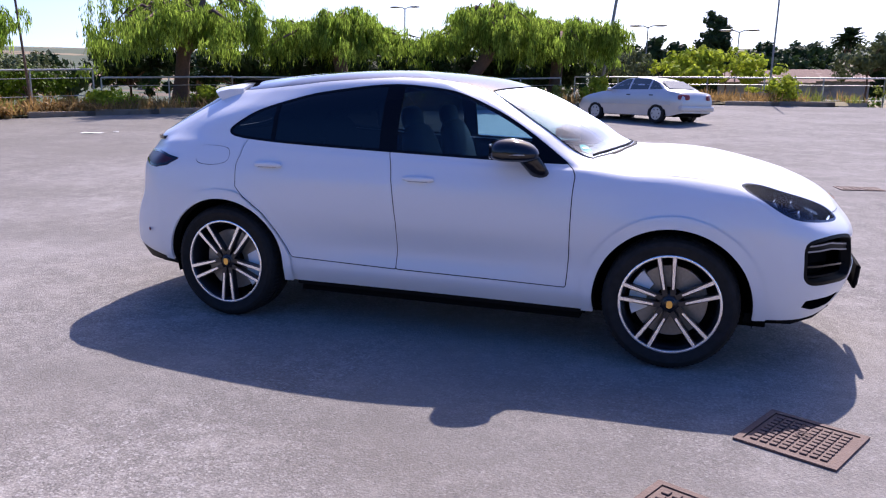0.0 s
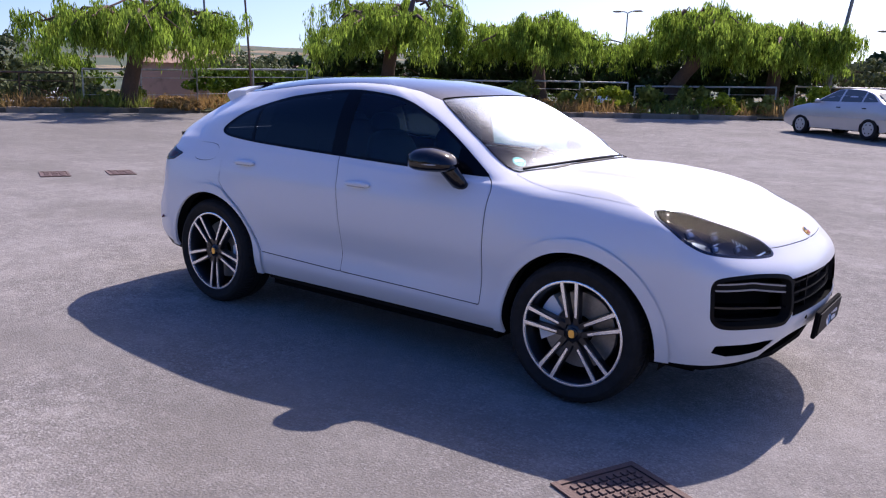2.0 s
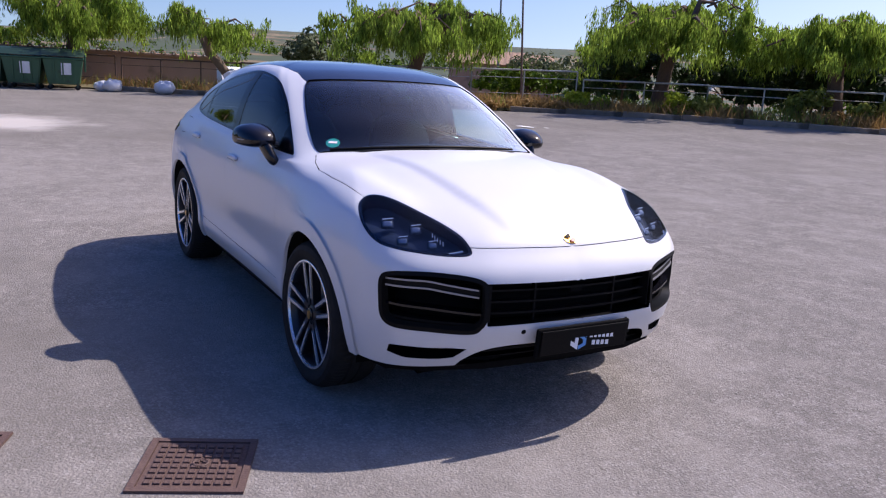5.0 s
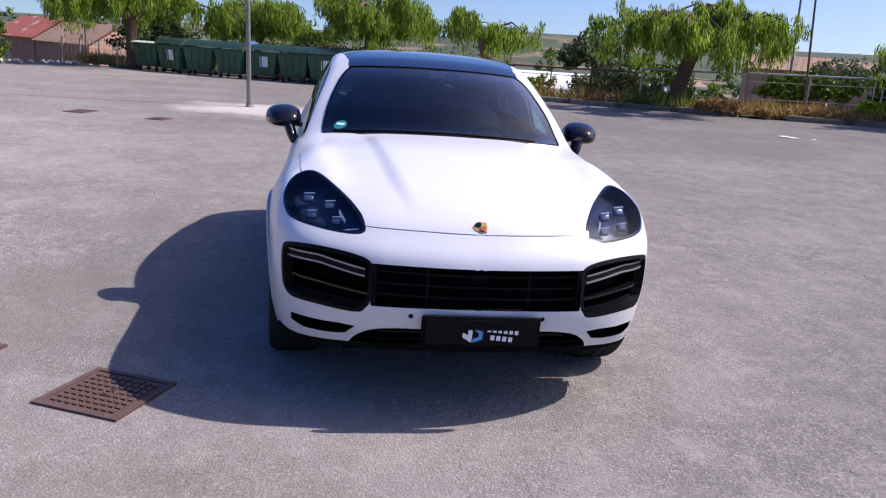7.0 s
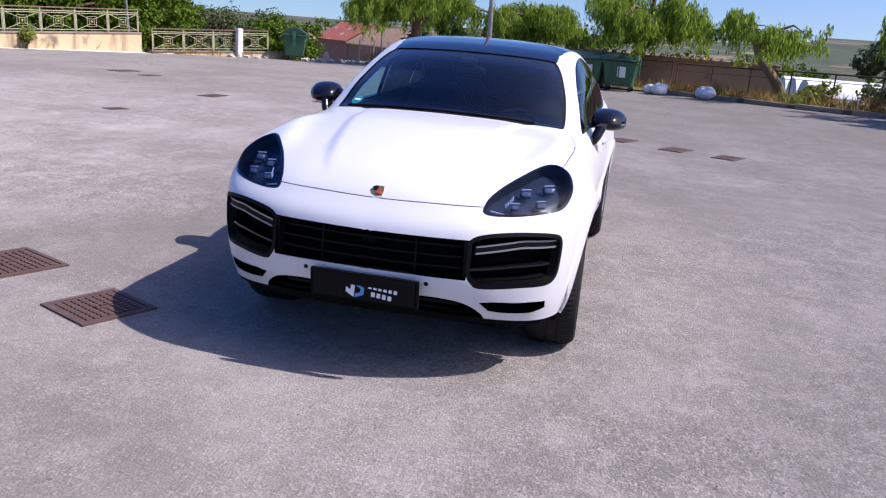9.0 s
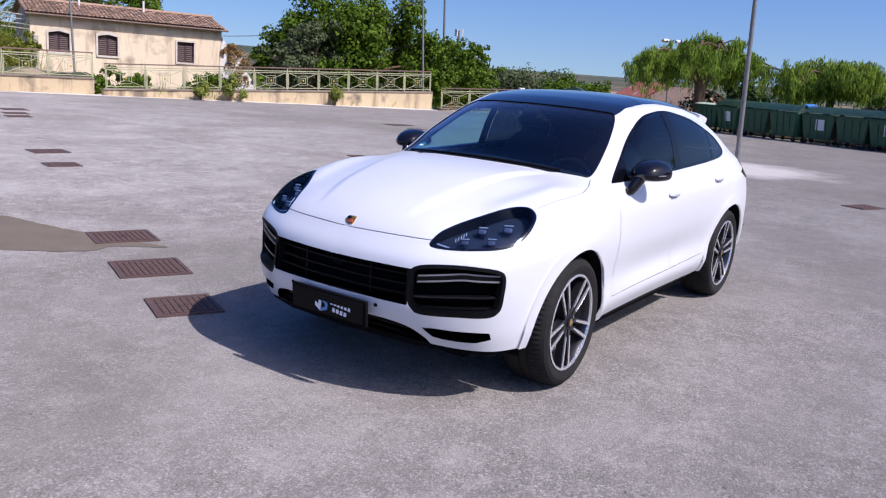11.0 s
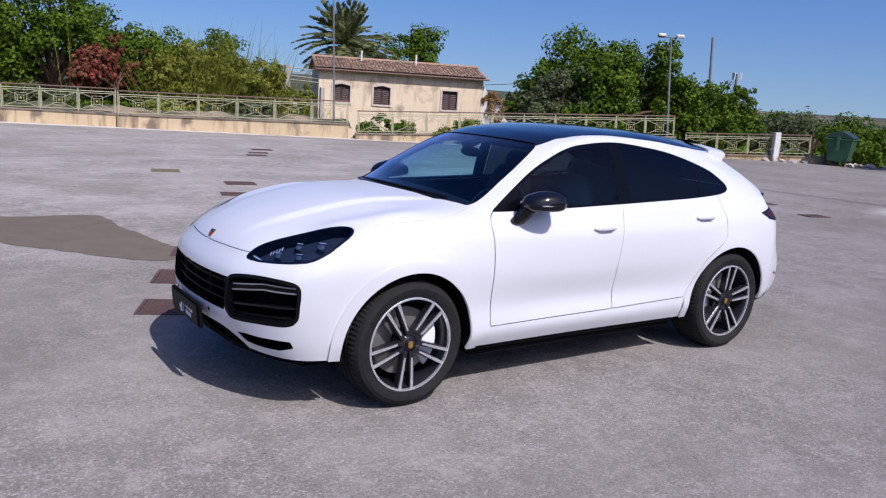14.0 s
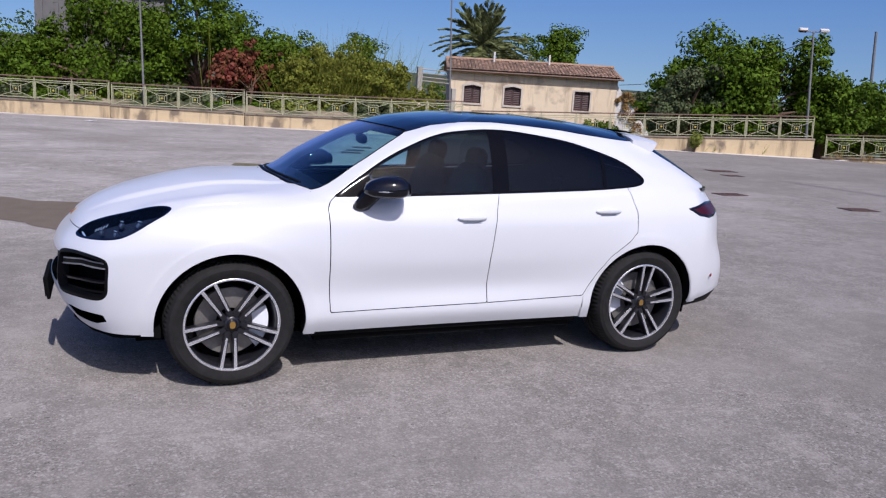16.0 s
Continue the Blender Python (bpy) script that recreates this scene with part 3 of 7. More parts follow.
# side glass, split at the pillars, inside a black trim
trim, panes = cut(side_glass, -(distance(side_glass, LOOPS["side_glass"]) + .017))
both("window_trim", trim, PILLAR, car, "gloss black window trim", d=-.001, halves=True, solid=.02)
spans = (("quarter_glass", -3, -1.125, PRIVACY), ("quarter_bar", -1.125, -1.095, PILLAR), ("rear_door_glass", -1.095, -.355, PRIVACY), ("b_pillar", -.355, -.238, PILLAR), ("front_door_glass", -.238, .60, DOOR_GLASS), ("mirror_sail", .60, 3, PILLAR))
for name_, x0, x1, mat_ in spans:
    piece, _ = cut(panes, panes[0][:, 0] - x1)
    piece, _ = cut(piece, x0 - piece[0][:, 0])
    both(name_, piece, mat_, car, d=-.004 if "glass" in name_ else -.002, halves=True)

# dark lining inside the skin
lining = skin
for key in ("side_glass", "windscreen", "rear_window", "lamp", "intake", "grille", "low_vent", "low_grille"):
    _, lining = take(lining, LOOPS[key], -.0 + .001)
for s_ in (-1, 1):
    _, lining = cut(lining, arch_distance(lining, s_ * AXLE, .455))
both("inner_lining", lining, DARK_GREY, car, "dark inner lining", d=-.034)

# front openings: black tunnels, frames, bars
for name_, patch_, deep in (("intake", intake, .13), ("grille", grille, .10), ("lower_vent", low_vent, .07), ("lower_grille", low_grille, .09)):
    both(name_ + "_duct", patch_, DARK_GREY, car, d=-.002, solid=deep, face=False, halves=name_ != "grille" and name_ != "lower_grille")
    both(name_ + "_back", patch_, DARK_GREY, car, d=-deep, halves=name_ != "grille" and name_ != "lower_grille")
frame_, _ = cut(intake, -(distance(intake, LOOPS["intake"]) + .020))
both("intake_frame", frame_, BLACK_PLASTIC, car, "gloss black intake frame", d=-.001, halves=True, solid=.05)


def skin_bar(name, uv, inward, tall, deep, mat, parent, label="", halves=True, steps=14):
    """A blade that follows the skin, set back from it."""
    uv = np.array(uv, float)
    t = np.linspace(0, 1, steps)
    line = on_skin(np.stack([np.interp(t, np.linspace(0, 1, len(uv)), uv[:, k]) for k in (0, 1)], 1))
    way = np.gradient(line, axis=0)
    out = np.cross(way, (0, 0, 1))
    out /= np.linalg.norm(out, axis=1)[:, None]
    if (out * (line - np.array([0, 0, line[:, 2].mean()]))).sum() < 0:
        out = -out
    v, f = [], []
    for k in range(steps):
        p = line[k] - out[k] * inward
        for dy, dz in ((0, tall / 2), (0, -tall / 2), (-deep, -tall / 2), (-deep, tall / 2)):
            v.append(p + out[k] * dy + np.array([0, 0, dz]))
    for k in range(steps - 1):
        for j in range(4):
            f.append((4 * k + j, 4 * k + (j + 1) % 4, 4 * k + 4 + (j + 1) % 4, 4 * k + 4 + j))
    f += [(3, 2, 1, 0), tuple(4 * (steps - 1) + j for j in range(4))]
    v = np.array(v)
    mirror = v * np.array([1, -1, 1])
    back = [g[::-1] for g in f]
    if halves:
        mesh_object(name, v, f, mat, parent, label, smooth=False)
        mesh_object(name, mirror, back, mat, parent, label, smooth=False)
    else:
        mesh_object(name, np.concatenate([v, mirror]), f + [tuple(i + len(v) for i in g) for g in back], mat, parent, label, smooth=False)


GREY_STRIP = material("grey_light_strip", (.30, .31, .34), .3, .5)
skin_bar("light_strip", [(11.0, 2.82), (11.9, 2.90), (12.68, 2.74)], .018, .0075, .03, GREY_STRIP, car, "grey light strip")
skin_bar("light_strip", [(11.0, 2.66), (11.9, 2.72), (12.68, 2.58)], .018, .0075, .03, GREY_STRIP, car, "grey light strip")
skin_bar("strip_housing", [(10.98, 2.74), (11.9, 2.81), (12.7, 2.66)], .022, .042, .03, BLACK_PLASTIC, car)
skin_bar("intake_blade", [(10.95, 2.22), (11.9, 2.24), (12.75, 2.18)], .03, .010, .07, BLACK_GLOSS, car)
skin_bar("intake_blade", [(10.98, 1.86), (11.9, 1.86), (12.7, 1.85)], .045, .012, .06, BLACK_PLASTIC, car)
skin_bar("corner_post", [(12.76, 2.45), (12.79, 2.45), (12.86, 2.45)], .012, .17, .05, BLACK_PLASTIC, car, steps=5)
for v_ in (2.22, 2.47, 2.72):
    skin_bar("grille_bar", [(12.84, v_), (13.4, v_ + .01), (14, v_ + .015)], .035, .009, .04, BLACK_PLASTIC, car, halves=False, steps=18)
skin_bar("grille_upright", [(13.45, 2.45), (13.462, 2.45), (13.474, 2.45)], .04, .18, .03, BLACK_PLASTIC, car, steps=3)
part("camera_housing", box((.03, .07, .035), (2.385, 0, .70), bevel=.008), DARK_GREY, car)
skin_bar("front_lip", [(10.5, .0), (11.5, .0), (12.4, .02), (13.2, .05), (14, .06)], .025, .035, .12, BLACK_PLASTIC, car, "black front lip", halves=False, steps=24)
skin_bar("lower_mesh", [(12.9, .55), (13.4, .6), (14, .62)], .04, .012, .03, BLACK_PLASTIC, car, halves=False)
# parking sensors
for s_ in (-1, 1):
    p = on_skin([(13.31, 1.63)])[0]
    part("parking_sensor", lathe([(.0, .008), (.010, .007), (.012, .0)], 14, "x", (p[0] - .003, s_ * p[1], p[2])), BLACK_PLASTIC, car)
# headlamps: black bowl, four light units and a lower strip behind the lens
both("headlamp_bowl", lamp_lens, LAMP_BOWL, car, "black headlamp bowl", d=-.075, halves=True)
both("headlamp_rim", lamp_lens, BLACK_GLOSS, car, d=.0, solid=.08, face=False, halves=True)
edge_, _ = cut(lamp_lens, -(distance(lamp_lens, LOOPS["lamp"]) + .014))
both("headlamp_seal", edge_, BLACK_GLOSS, car, d=.0005, halves=True)


def skin_frame(u, v):
    a, b, c = on_skin([(u, v), (u + .05, v), (u, v + .05)])
    n = np.cross(b - a, c - a)
    n /= np.linalg.norm(n)
    if n @ (a - np.array([.8, 0, .6])) < 0:
        n = -n
    return a, n


for s_ in (-1, 1):
    for u_, v_, r_ in ((10.95, 4.62, .030), (11.62, 4.66, .028), (11.35, 4.12, .026), (12.0, 4.18, .024)):
        a, n = skin_frame(u_, v_)
        p = a - n * .040
        m = Matrix.Translation((p[0], s_ * p[1], p[2])) @ Vector((n[0] * .9, s_ * n[1] * .35, n[2] * .25)).to_track_quat("Z", "Y").to_matrix().to_4x4()
        bm = box((r_ * 2.0, r_ * 1.3, .016), (0, 0, -.008), bevel=.006)
        bmesh.ops.transform(bm, matrix=m, verts=bm.verts)
        unit_ = part("light_unit", bm, LAMP_BOWL, car, smooth=40)
        bm = egg((r_ * .80, r_ * .50, r_ * .22), (0, 0, .0), rings=8, power=.6)
        bmesh.ops.transform(bm, matrix=m, verts=bm.verts)
        part("lens", bm, LED_DARK, unit_, smooth=60)
        bm = box((r_ * 1.7, .0035, .004), (r_ * .1, r_ * .82, .004), pose(0, 0, 0, 0, 0, 6))
        bmesh.ops.transform(bm, matrix=m, verts=bm.verts)
        part("day_light", bm, LED, unit_)
skin_bar("lower_light_guide", [(11.0, 3.62), (11.6, 3.60), (12.2, 3.70), (12.5, 3.86)], .016, .0045, .008, LED, car, "thin white light guide")

for k in range(5):
    for s_ in (-1, 1):
        a, n = skin_frame(11.98 + .05 * k, 4.50 - .07 * k)
        p = a - n * .03
        part("lamp_fin", box((.003, .003, .020), (p[0], s_ * p[1], p[2]), pose(0, 0, 0, 0, -30, s_ * 20)), LED, car)

# plate holder with its plate: plain blue and white mark, white bars for the words
plate = part("plate_holder", box((.022, .535, .145), (2.462, .012, .475), pose(0, 0, 0, 0, 5, 0), .010), DARK_GREY, car, "black plate holder")
part("plate", box((.006, .50, .118), (2.478, .012, .477), pose(0, 0, 0, 0, 5, 0), .004), BLACK_PLASTIC, plate, "black plate")
MARK_BLUE = material("mark_blue", (.10, .30, .62), .4)
MARK_WHITE = material("mark_white", (.8, .8, .82), .4)
tilt = Matrix.Translation((2.482, .034, .477)) @ pose(0, 0, 0, 0, 5, 90)
wider = Matrix.Diagonal((1.22, 1, 1.15, 1))
for pts_, mat_ in (([(-.085, -.028), (-.05, -.046), (-.05, .002), (-.066, .010), (-.066, -.018), (-.085, -.008)], MARK_WHITE), ([(-.085, .018), (-.05, .036), (-.05, .012), (-.068, .006)], MARK_BLUE),
                   ([(-.046, -.046), (-.012, -.028), (-.012, .0), (-.034, .012), (-.034, .018), (-.012, .006), (-.012, .022), (-.046, .040), (-.046, .006), (-.026, -.006), (-.026, -.020), (-.046, -.030)], MARK_BLUE)):
    part("mark", prism(pts_, .002, tilt @ wider), mat_, plate)
for z_, w_, n_, x_ in ((.016, .148, 6, .004), (-.020, .108, 4, .022)):
    step_ = w_ / n_
    for k in range(n_):
        x0, x1 = x_ + k * step_, x_ + (k + .66) * step_
        part("word_bar", prism([(x0, z_ - .011), (x1, z_ - .011), (x1, z_ + .011), (x0, z_ + .011)], .002, tilt), MARK_WHITE, plate)

# badge on the bonnet
a, n = skin_frame(13.93, 4.30)
way = Vector((n[0], 0, n[2])).normalized()
m = Matrix.Translation((a[0] + way.x * .003, 0, a[2] + way.z * .003)) @ way.to_track_quat("Z", "Y").to_matrix().to_4x4()
shield = [(-.026, .030), (0, .034), (.026, .030), (.027, .004), (.018, -.020), (0, -.034), (-.018, -.020), (-.027, .004)]
turn_ = m @ pose(0, 0, 0, -90, 0, 0)
badge = part("badge", prism([(x, z) for x, z in shield], -.006, m @ pose(0, 0, 0, 90, 0, 90)), GOLD, car, "gold shield badge")
part("badge_field", prism([(x * .42 - .011, z * .42 + .011) for x, z in shield], -.002, m @ pose(0, 0, .006, 90, 0, 90)), GOLD_RED, badge)
part("badge_field", prism([(x * .42 + .011, z * .42 - .009) for x, z in shield], -.002, m @ pose(0, 0, .006, 90, 0, 90)), BLACK_GLOSS, badge)

# mirrors: domed above a thin strip, flat below, on a thick raked foot
for s_ in (-1, 1):
    bm = bmesh.new()
    egg((.152, .108, .084), (0, 0, 0), None, 18, .68, bm)
    for v in bm.verts:
        if v.co.z < 0:
            v.co.z *= .60
        if v.co.x < -.03:
            v.co.x = -.03 + (v.co.x + .03) * .85
        v.co.z -= .20 * max(0, v.co.x) * (v.co.z > 0)
        v.co.y *= 1 - .9 * max(0, v.co.x)
        v.co.z -= .10 * max(0, s_ * v.co.y) * (v.co.z > 0)
    bmesh.ops.transform(bm, matrix=Matrix.Translation((.535, s_ * .972, 1.190)) @ pose(0, 0, 0, 0, 0, -s_ * 12), verts=bm.verts)
    housing = part("door_mirror", bm, BLACK_GLOSS, car, "gloss black door mirror", smooth=60)
    part("mirror_glass", egg((.004, .078, .046), (.400, s_ * .968, 1.193), pose(0, 0, 0, 0, 0, -s_ * 8), 8, .7), CHROME, housing, smooth=60)
    bm = tube([(.655, s_ * .885, 1.055), (.650, s_ * .895, 1.07), (.640, s_ * .915, 1.105), (.625, s_ * .93, 1.145), (.61, s_ * .94, 1.183)], [.020, .030, .032, .034, .038], 12)
    for v in bm.verts:
        v.co.x += (v.co.x - .625) * .95
    part("mirror_foot", bm, BLACK_GLOSS, housing, smooth=60)
    part("mirror_arm", tube([(.61, s_ * .85, 1.16), (.605, s_ * .90, 1.168), (.585, s_ * .95, 1.178)], [.016, .016, .02], 8), BLACK_GLOSS, housing, smooth=60)
    bm = bmesh.new()
    turn_ = pose(.535, s_ * .972, 1.186, 0, 0, -s_ * 12)
    add_tube(bm, [turn_ @ Vector((.119 * math.cos(a) * abs(math.cos(a)) ** -.2, s_ * .104 * math.sin(a) * max(.01, abs(math.sin(a))) ** -.2, 0)) for a in np.linspace(-.9, 2.0, 14)], .0045, 6)
    part("indicator_strip", bm, GREY_STRIP, housing, smooth=60)

# door handles
for u_, v_ in ((6.35, 4.42), (4.69, 4.62)):
    a, n = skin_frame(u_, v_)
    for s_ in (-1, 1):
        h_ = part("door_handle", egg((.104, .017, .019), (a[0], s_ * (a[1] + .008), a[2] + .004), rings=10, power=.85), PAINT, car, smooth=60)
        # dark pad puts the recess's shadow into colour; no hollow is cut
        part("recess_shadow", egg((.075, .004, .026), (a[0], s_ * (a[1] + .0005), a[2] - .010), rings=8, power=.8), DARK_GREY, h_, smooth=60)
        part("handle_strip", box((.13, .004, .005), (a[0], s_ * (a[1] + .0235), a[2] - .009)), GREY_STRIP, h_)
# rear reflectors
for s_ in (-1, 1):
    a, n = skin_frame(2.45, 1.68)
    part("reflector", egg((.055, .008, .010), (a[0] + .004, s_ * (a[1] - .005), a[2]), pose(0, 0, 0, 0, 8, s_ * 50), 8), SALOON_RED, car, "red reflector", smooth=60)

# roof spoiler: a wing that stands off the tail of the roof, with a dark slot before it
bm = bmesh.new()
rows = []
for y in np.linspace(-.575, .575, 29):
    e = abs(y) / .575
    x0, x1 = -1.53 + .03 * e * e, -1.835 + .05 * e * e + .07 * e ** 8
    zt0, zt1 = 1.572 - .030 * e * e - .02 * e ** 6, 1.532 - .018 * e * e - .018 * e ** 8
    thick = .040 + .030 * e ** 3
    xm = (x0 + x1) / 2
    rows.append([bm.verts.new(p) for p in ((x0, y, zt0), (xm, y, (zt0 + zt1) / 2 + .008), (x1 + .02, y, zt1 + .003), (x1, y, zt1 - .008), (x1 + .008, y, zt1 - .026), (x1 + .05, y, zt1 - thick), (xm, y, (zt0 + zt1) / 2 - .03 - .05 * e ** 2), (x0, y, zt0 - .03))])
for p, q in zip(rows, rows[1:]):
    for k in range(8):
        bm.faces.new((p[k], p[(k + 1) % 8], q[(k + 1) % 8], q[k]))
for end in (rows[0], rows[-1]):
    bm.faces.new(end)
part("roof_spoiler", bm, PAINT, car, "white roof spoiler", smooth=40)
part("spoiler_slot", box((.095, .80, .010), (-1.565, 0, 1.574), pose(0, 0, 0, 0, -8, 0), .005), DARK_GREY, car, "dark slot before the spoiler")
skin_bar("tail_lip", [(0, 6.75), (.8, 6.75), (1.6, 6.7), (2.1, 6.6)], -.018, .022, .05, BLACK_GLOSS, car, "black lip across the tailgate", halves=False, steps=24)

# wipers, scuttle, sticker
part("scuttle", tube([(.96, -.70, 1.128), (1.06, -.42, 1.165), (1.10, 0, 1.178), (1.06, .42, 1.165), (.96, .70, 1.128)], [.022] * 5, 8), BLACK_PLASTIC, car, smooth=60)
for y0, y1 in ((.55, -.12), (-.10, -.66)):
    pts = []
    for t in np.linspace(0, 1, 5):
        y = y0 + (y1 - y0) * t
        pts.append((1.088 - .16 * (abs(y) / .72) ** 2 - .012, y, 1.190 - .040 * (abs(y) / .72) ** 2 + .012))
    part("wiper", tube(pts, .009, 6), BLACK_PLASTIC, car, smooth=60)
STICKER = material("green_sticker", (.02, .42, .32), .5)
a, n = skin_frame(10.02, 7.32)
m = Matrix.Translation((a[0] - n[0] * .006, -a[1] + n[1] * .006, a[2] - n[2] * .006)) @ Vector((n[0], -n[1], n[2])).to_track_quat("Z", "Y").to_matrix().to_4x4()
bm = lathe([(0, 0), (.040, 0), (.040, .002), (0, .002)], 24, "z")
bmesh.ops.transform(bm, matrix=m, verts=bm.verts)
st = part("sticker", bm, STICKER, car, "round green windscreen sticker")
bm = box((.05, .018, .002), (0, .004, .0035))
bmesh.ops.transform(bm, matrix=m, verts=bm.verts)
part("sticker_bar", bm, MARK_WHITE, st)

# underside, skirts, wheel houses
bm = box((4.0, 1.16, .12), (-.03, 0, .26))
add_box(bm, (1.86, 1.66, .10), (.0, 0, .262))
part("underbody", bm, DARK_GREY, car)
for way, pts in ((1, [(1.62, .58), (1.838, .60), (1.842, .872), (2.085, .812), (2.205, .675), (2.31, .415), (2.342, 0)]), (-1, [(1.62, .58), (1.838, .60), (1.842, .85), (2.10, .77), (2.26, .53), (2.32, 0)])):
    loop = [(way * x, y) for x, y in pts] + [(way * x, -y) for x, y in pts[-2::-1]]
    bm = bmesh.new()
    low_, top_ = ([bm.verts.new((x, y, z + .030 * max(0, abs(x) - 2.1) / .25)) for x, y in loop] for z in (.300, .352))
    for f_ in (low_, top_):
        bm.faces.new(f_)
    for k in range(len(loop)):
        bm.faces.new((low_[k], low_[(k + 1) % len(loop)], top_[(k + 1) % len(loop)], top_[k]))
    bmesh.ops.recalc_face_normals(bm, faces=bm.faces)
    part("undertray", bm, DARK_GREY, car)
for s_ in (-1, 1):
    part("side_skirt", box((1.92, .06, .05), (.01, s_ * .832, .277), bevel=.012), BLACK_PLASTIC, car, "black side skirt")
    for x in (AXLE, -AXLE):
        bm = bmesh.new()
        rows = []
        for a in np.linspace(-.25, math.pi + .25, 30):
            rows.append([bm.verts.new((x + .452 * math.cos(a), s_ * y, WHEEL_Z + .452 * math.sin(a))) for y in (.872, .80, .55)])
        for p, q in zip(rows, rows[1:]):
            for k in range(2):
                bm.faces.new((p[k], p[k + 1], q[k + 1], q[k]))
        bm.faces.new([r[2] for r in rows])
        part("wheel_house", bm, DARK_GREY, car)

# wheels
RIM_R, TYRE_R = .279, .380


def spoke_points(w0, w1):
    return [(-w0, .045), (w0, .045), (w1, .271), (-w1, .271)]


def add_wheel(x, s_, phase, turn=0.0):
    m = Matrix.Translation((x, s_ * .958, TYRE_R)) @ pose(0, 0, 0, 0, 0, turn + (0 if s_ > 0 else 180))

    def lay(bm):
        bmesh.ops.transform(bm, matrix=m, verts=bm.verts)
        return bm

    rim = part("wheel", lay(lathe([(RIM_R - .004, -.006), (.263, -.020), (.255, -.06), (.249, -.14), (.257, -.24), (.272, -.255)], 64)), RIM_DARK, car, "dark twin-spoke alloy wheel with bright edges", smooth=50)
    part("rim_lip", lay(lathe([(RIM_R + .002, -.012), (RIM_R + .003, -.001), (RIM_R - .002, .002), (RIM_R - .009, .0), (RIM_R - .012, -.012)], 72)), SILVER, rim, "bright machined rim edge", smooth=50)
    bm = bmesh.new()
    prof = [(RIM_R - .006, -.012), (RIM_R + .006, -.006), (.305, .006), (.335, .010), (.356, .0), (.3685, -.014), (.3765, -.032), (TYRE_R, -.055), (TYRE_R, -.085), (TYRE_R - .006, -.087), (TYRE_R - .006, -.097), (TYRE_R, -.099), (TYRE_R, -.14), (TYRE_R - .006, -.142), (TYRE_R - .006, -.152), (TYRE_R, -.154),
            (TYRE_R, -.20), (.3765, -.225), (.365, -.252), (.335, -.268), (RIM_R, -.25)]
    add_lathe(bm, prof, 168)
    for v in bm.verts:
        r = math.hypot(v.co.x, v.co.z)
        k = round(math.atan2(v.co.z, v.co.x) / (2 * math.pi) * 168)
        if r > .367 and (v.co.y > -.09 or v.co.y < -.16) and k % 2 == 0:
            v.co.x *= 1 - .0045 / r
            v.co.z *= 1 - .0045 / r
    part("tyre", lay(bm), RUBBER, rim, "black low-profile tyre", smooth=28)
    for k in range(5):
        for e in (-1, 1):
            a = phase + 72 * k
            local = pose(0, 0, 0, 0, -a + 90, 0) @ Matrix.Translation((e * .0165, 0, 0)) @ pose(0, 0, 0, 0, e * 5.4, 0)
            bm = bmesh.new()
            add_prism(bm, spoke_points(.0150, .0130), -.045, Matrix.Translation((0, -.006, 0)))
            bmesh.ops.transform(bm, matrix=local, verts=bm.verts)
            for v in bm.verts:
                r = math.hypot(v.co.x, v.co.z)
                v.co.y -= .020 * (1 - min(1, r / .28)) ** 1.2
            sp = part("spoke", lay(bm), RIM_DARK, rim)
            bm = bmesh.new()
            add_prism(bm, [(-.0055, .084), (.0055, .084), (.0075, .15), (.0098, .270), (-.0098, .270), (-.0075, .15)], -.006, Matrix.Translation((0, -.0005, 0)))
            bmesh.ops.transform(bm, matrix=local, verts=bm.verts)
            for v in bm.verts:
                r = math.hypot(v.co.x, v.co.z)
                v.co.y -= .020 * (1 - min(1, r / .28)) ** 1.2
            part("spoke_face", lay(bm), SILVER, sp, "bright machined spoke face")
    part("hub", lay(lathe([(0, -.020), (.034, -.020), (.040, -.024), (.054, -.030), (.060, -.04), (.064, -.09), (.05, -.1)], 40)), RIM_DARK, rim, smooth=40)
    cap = part("centre_cap", lay(lathe([(0, -.010), (.028, -.011), (.032, -.014), (.033, -.024)], 28)), BLACK_GLOSS, rim, smooth=40)
    part("cap_mark", lay(prism([(.015, -.018), (.017, .004), (.012, .019), (0, .021), (-.012, .019), (-.017, .004), (-.015, -.018), (0, -.024)][::-1], .0025, Matrix.Translation((0, -.0098, 0)))), GOLD, cap, "gold cap mark")
    for k in range(5):
        a = radians(phase + 36 + 72 * k)
        part("wheel_bolt", lay(lathe([(0, -.027), (.010, -.027), (.012, -.030), (.013, -.06)], 10, at=(.055 * math.cos(a), 0, .055 * math.sin(a)))), BLACK_PLASTIC, rim)
    part("brake_disc", lay(lathe([(.08, -.105), (.203, -.105), (.205, -.110), (.205, -.140), (.08, -.140)], 56)), STEEL, rim, "grey brake disc", smooth=40)
    part("backing_plate", lay(lathe([(0, -.175), (.255, -.17), (.262, -.19)], 40)), DARK_GREY, rim)
    bm = bmesh.new()
    outer = [(math.cos(t) * .226, math.sin(t) * .226) for t in np.linspace(-.62, .62, 12)]
    inner = [(math.cos(t) * .130, math.sin(t) * .130) for t in np.linspace(.55, -.55, 10)]
    add_prism(bm, outer + inner, -.075, Matrix.Translation((0, -.085, 0)))
    back = (1 if x > 0 else -1) * -1
    local = pose(0, 0, 0, 0, 0 if (back * s_) > 0 else 180, 0) @ pose(0, 0, 0, 0, -12, 0)
    bmesh.ops.transform(bm, matrix=local, verts=bm.verts)
    part("brake_caliper", lay(bm), CALIPER, rim, "white brake caliper")
    return rim


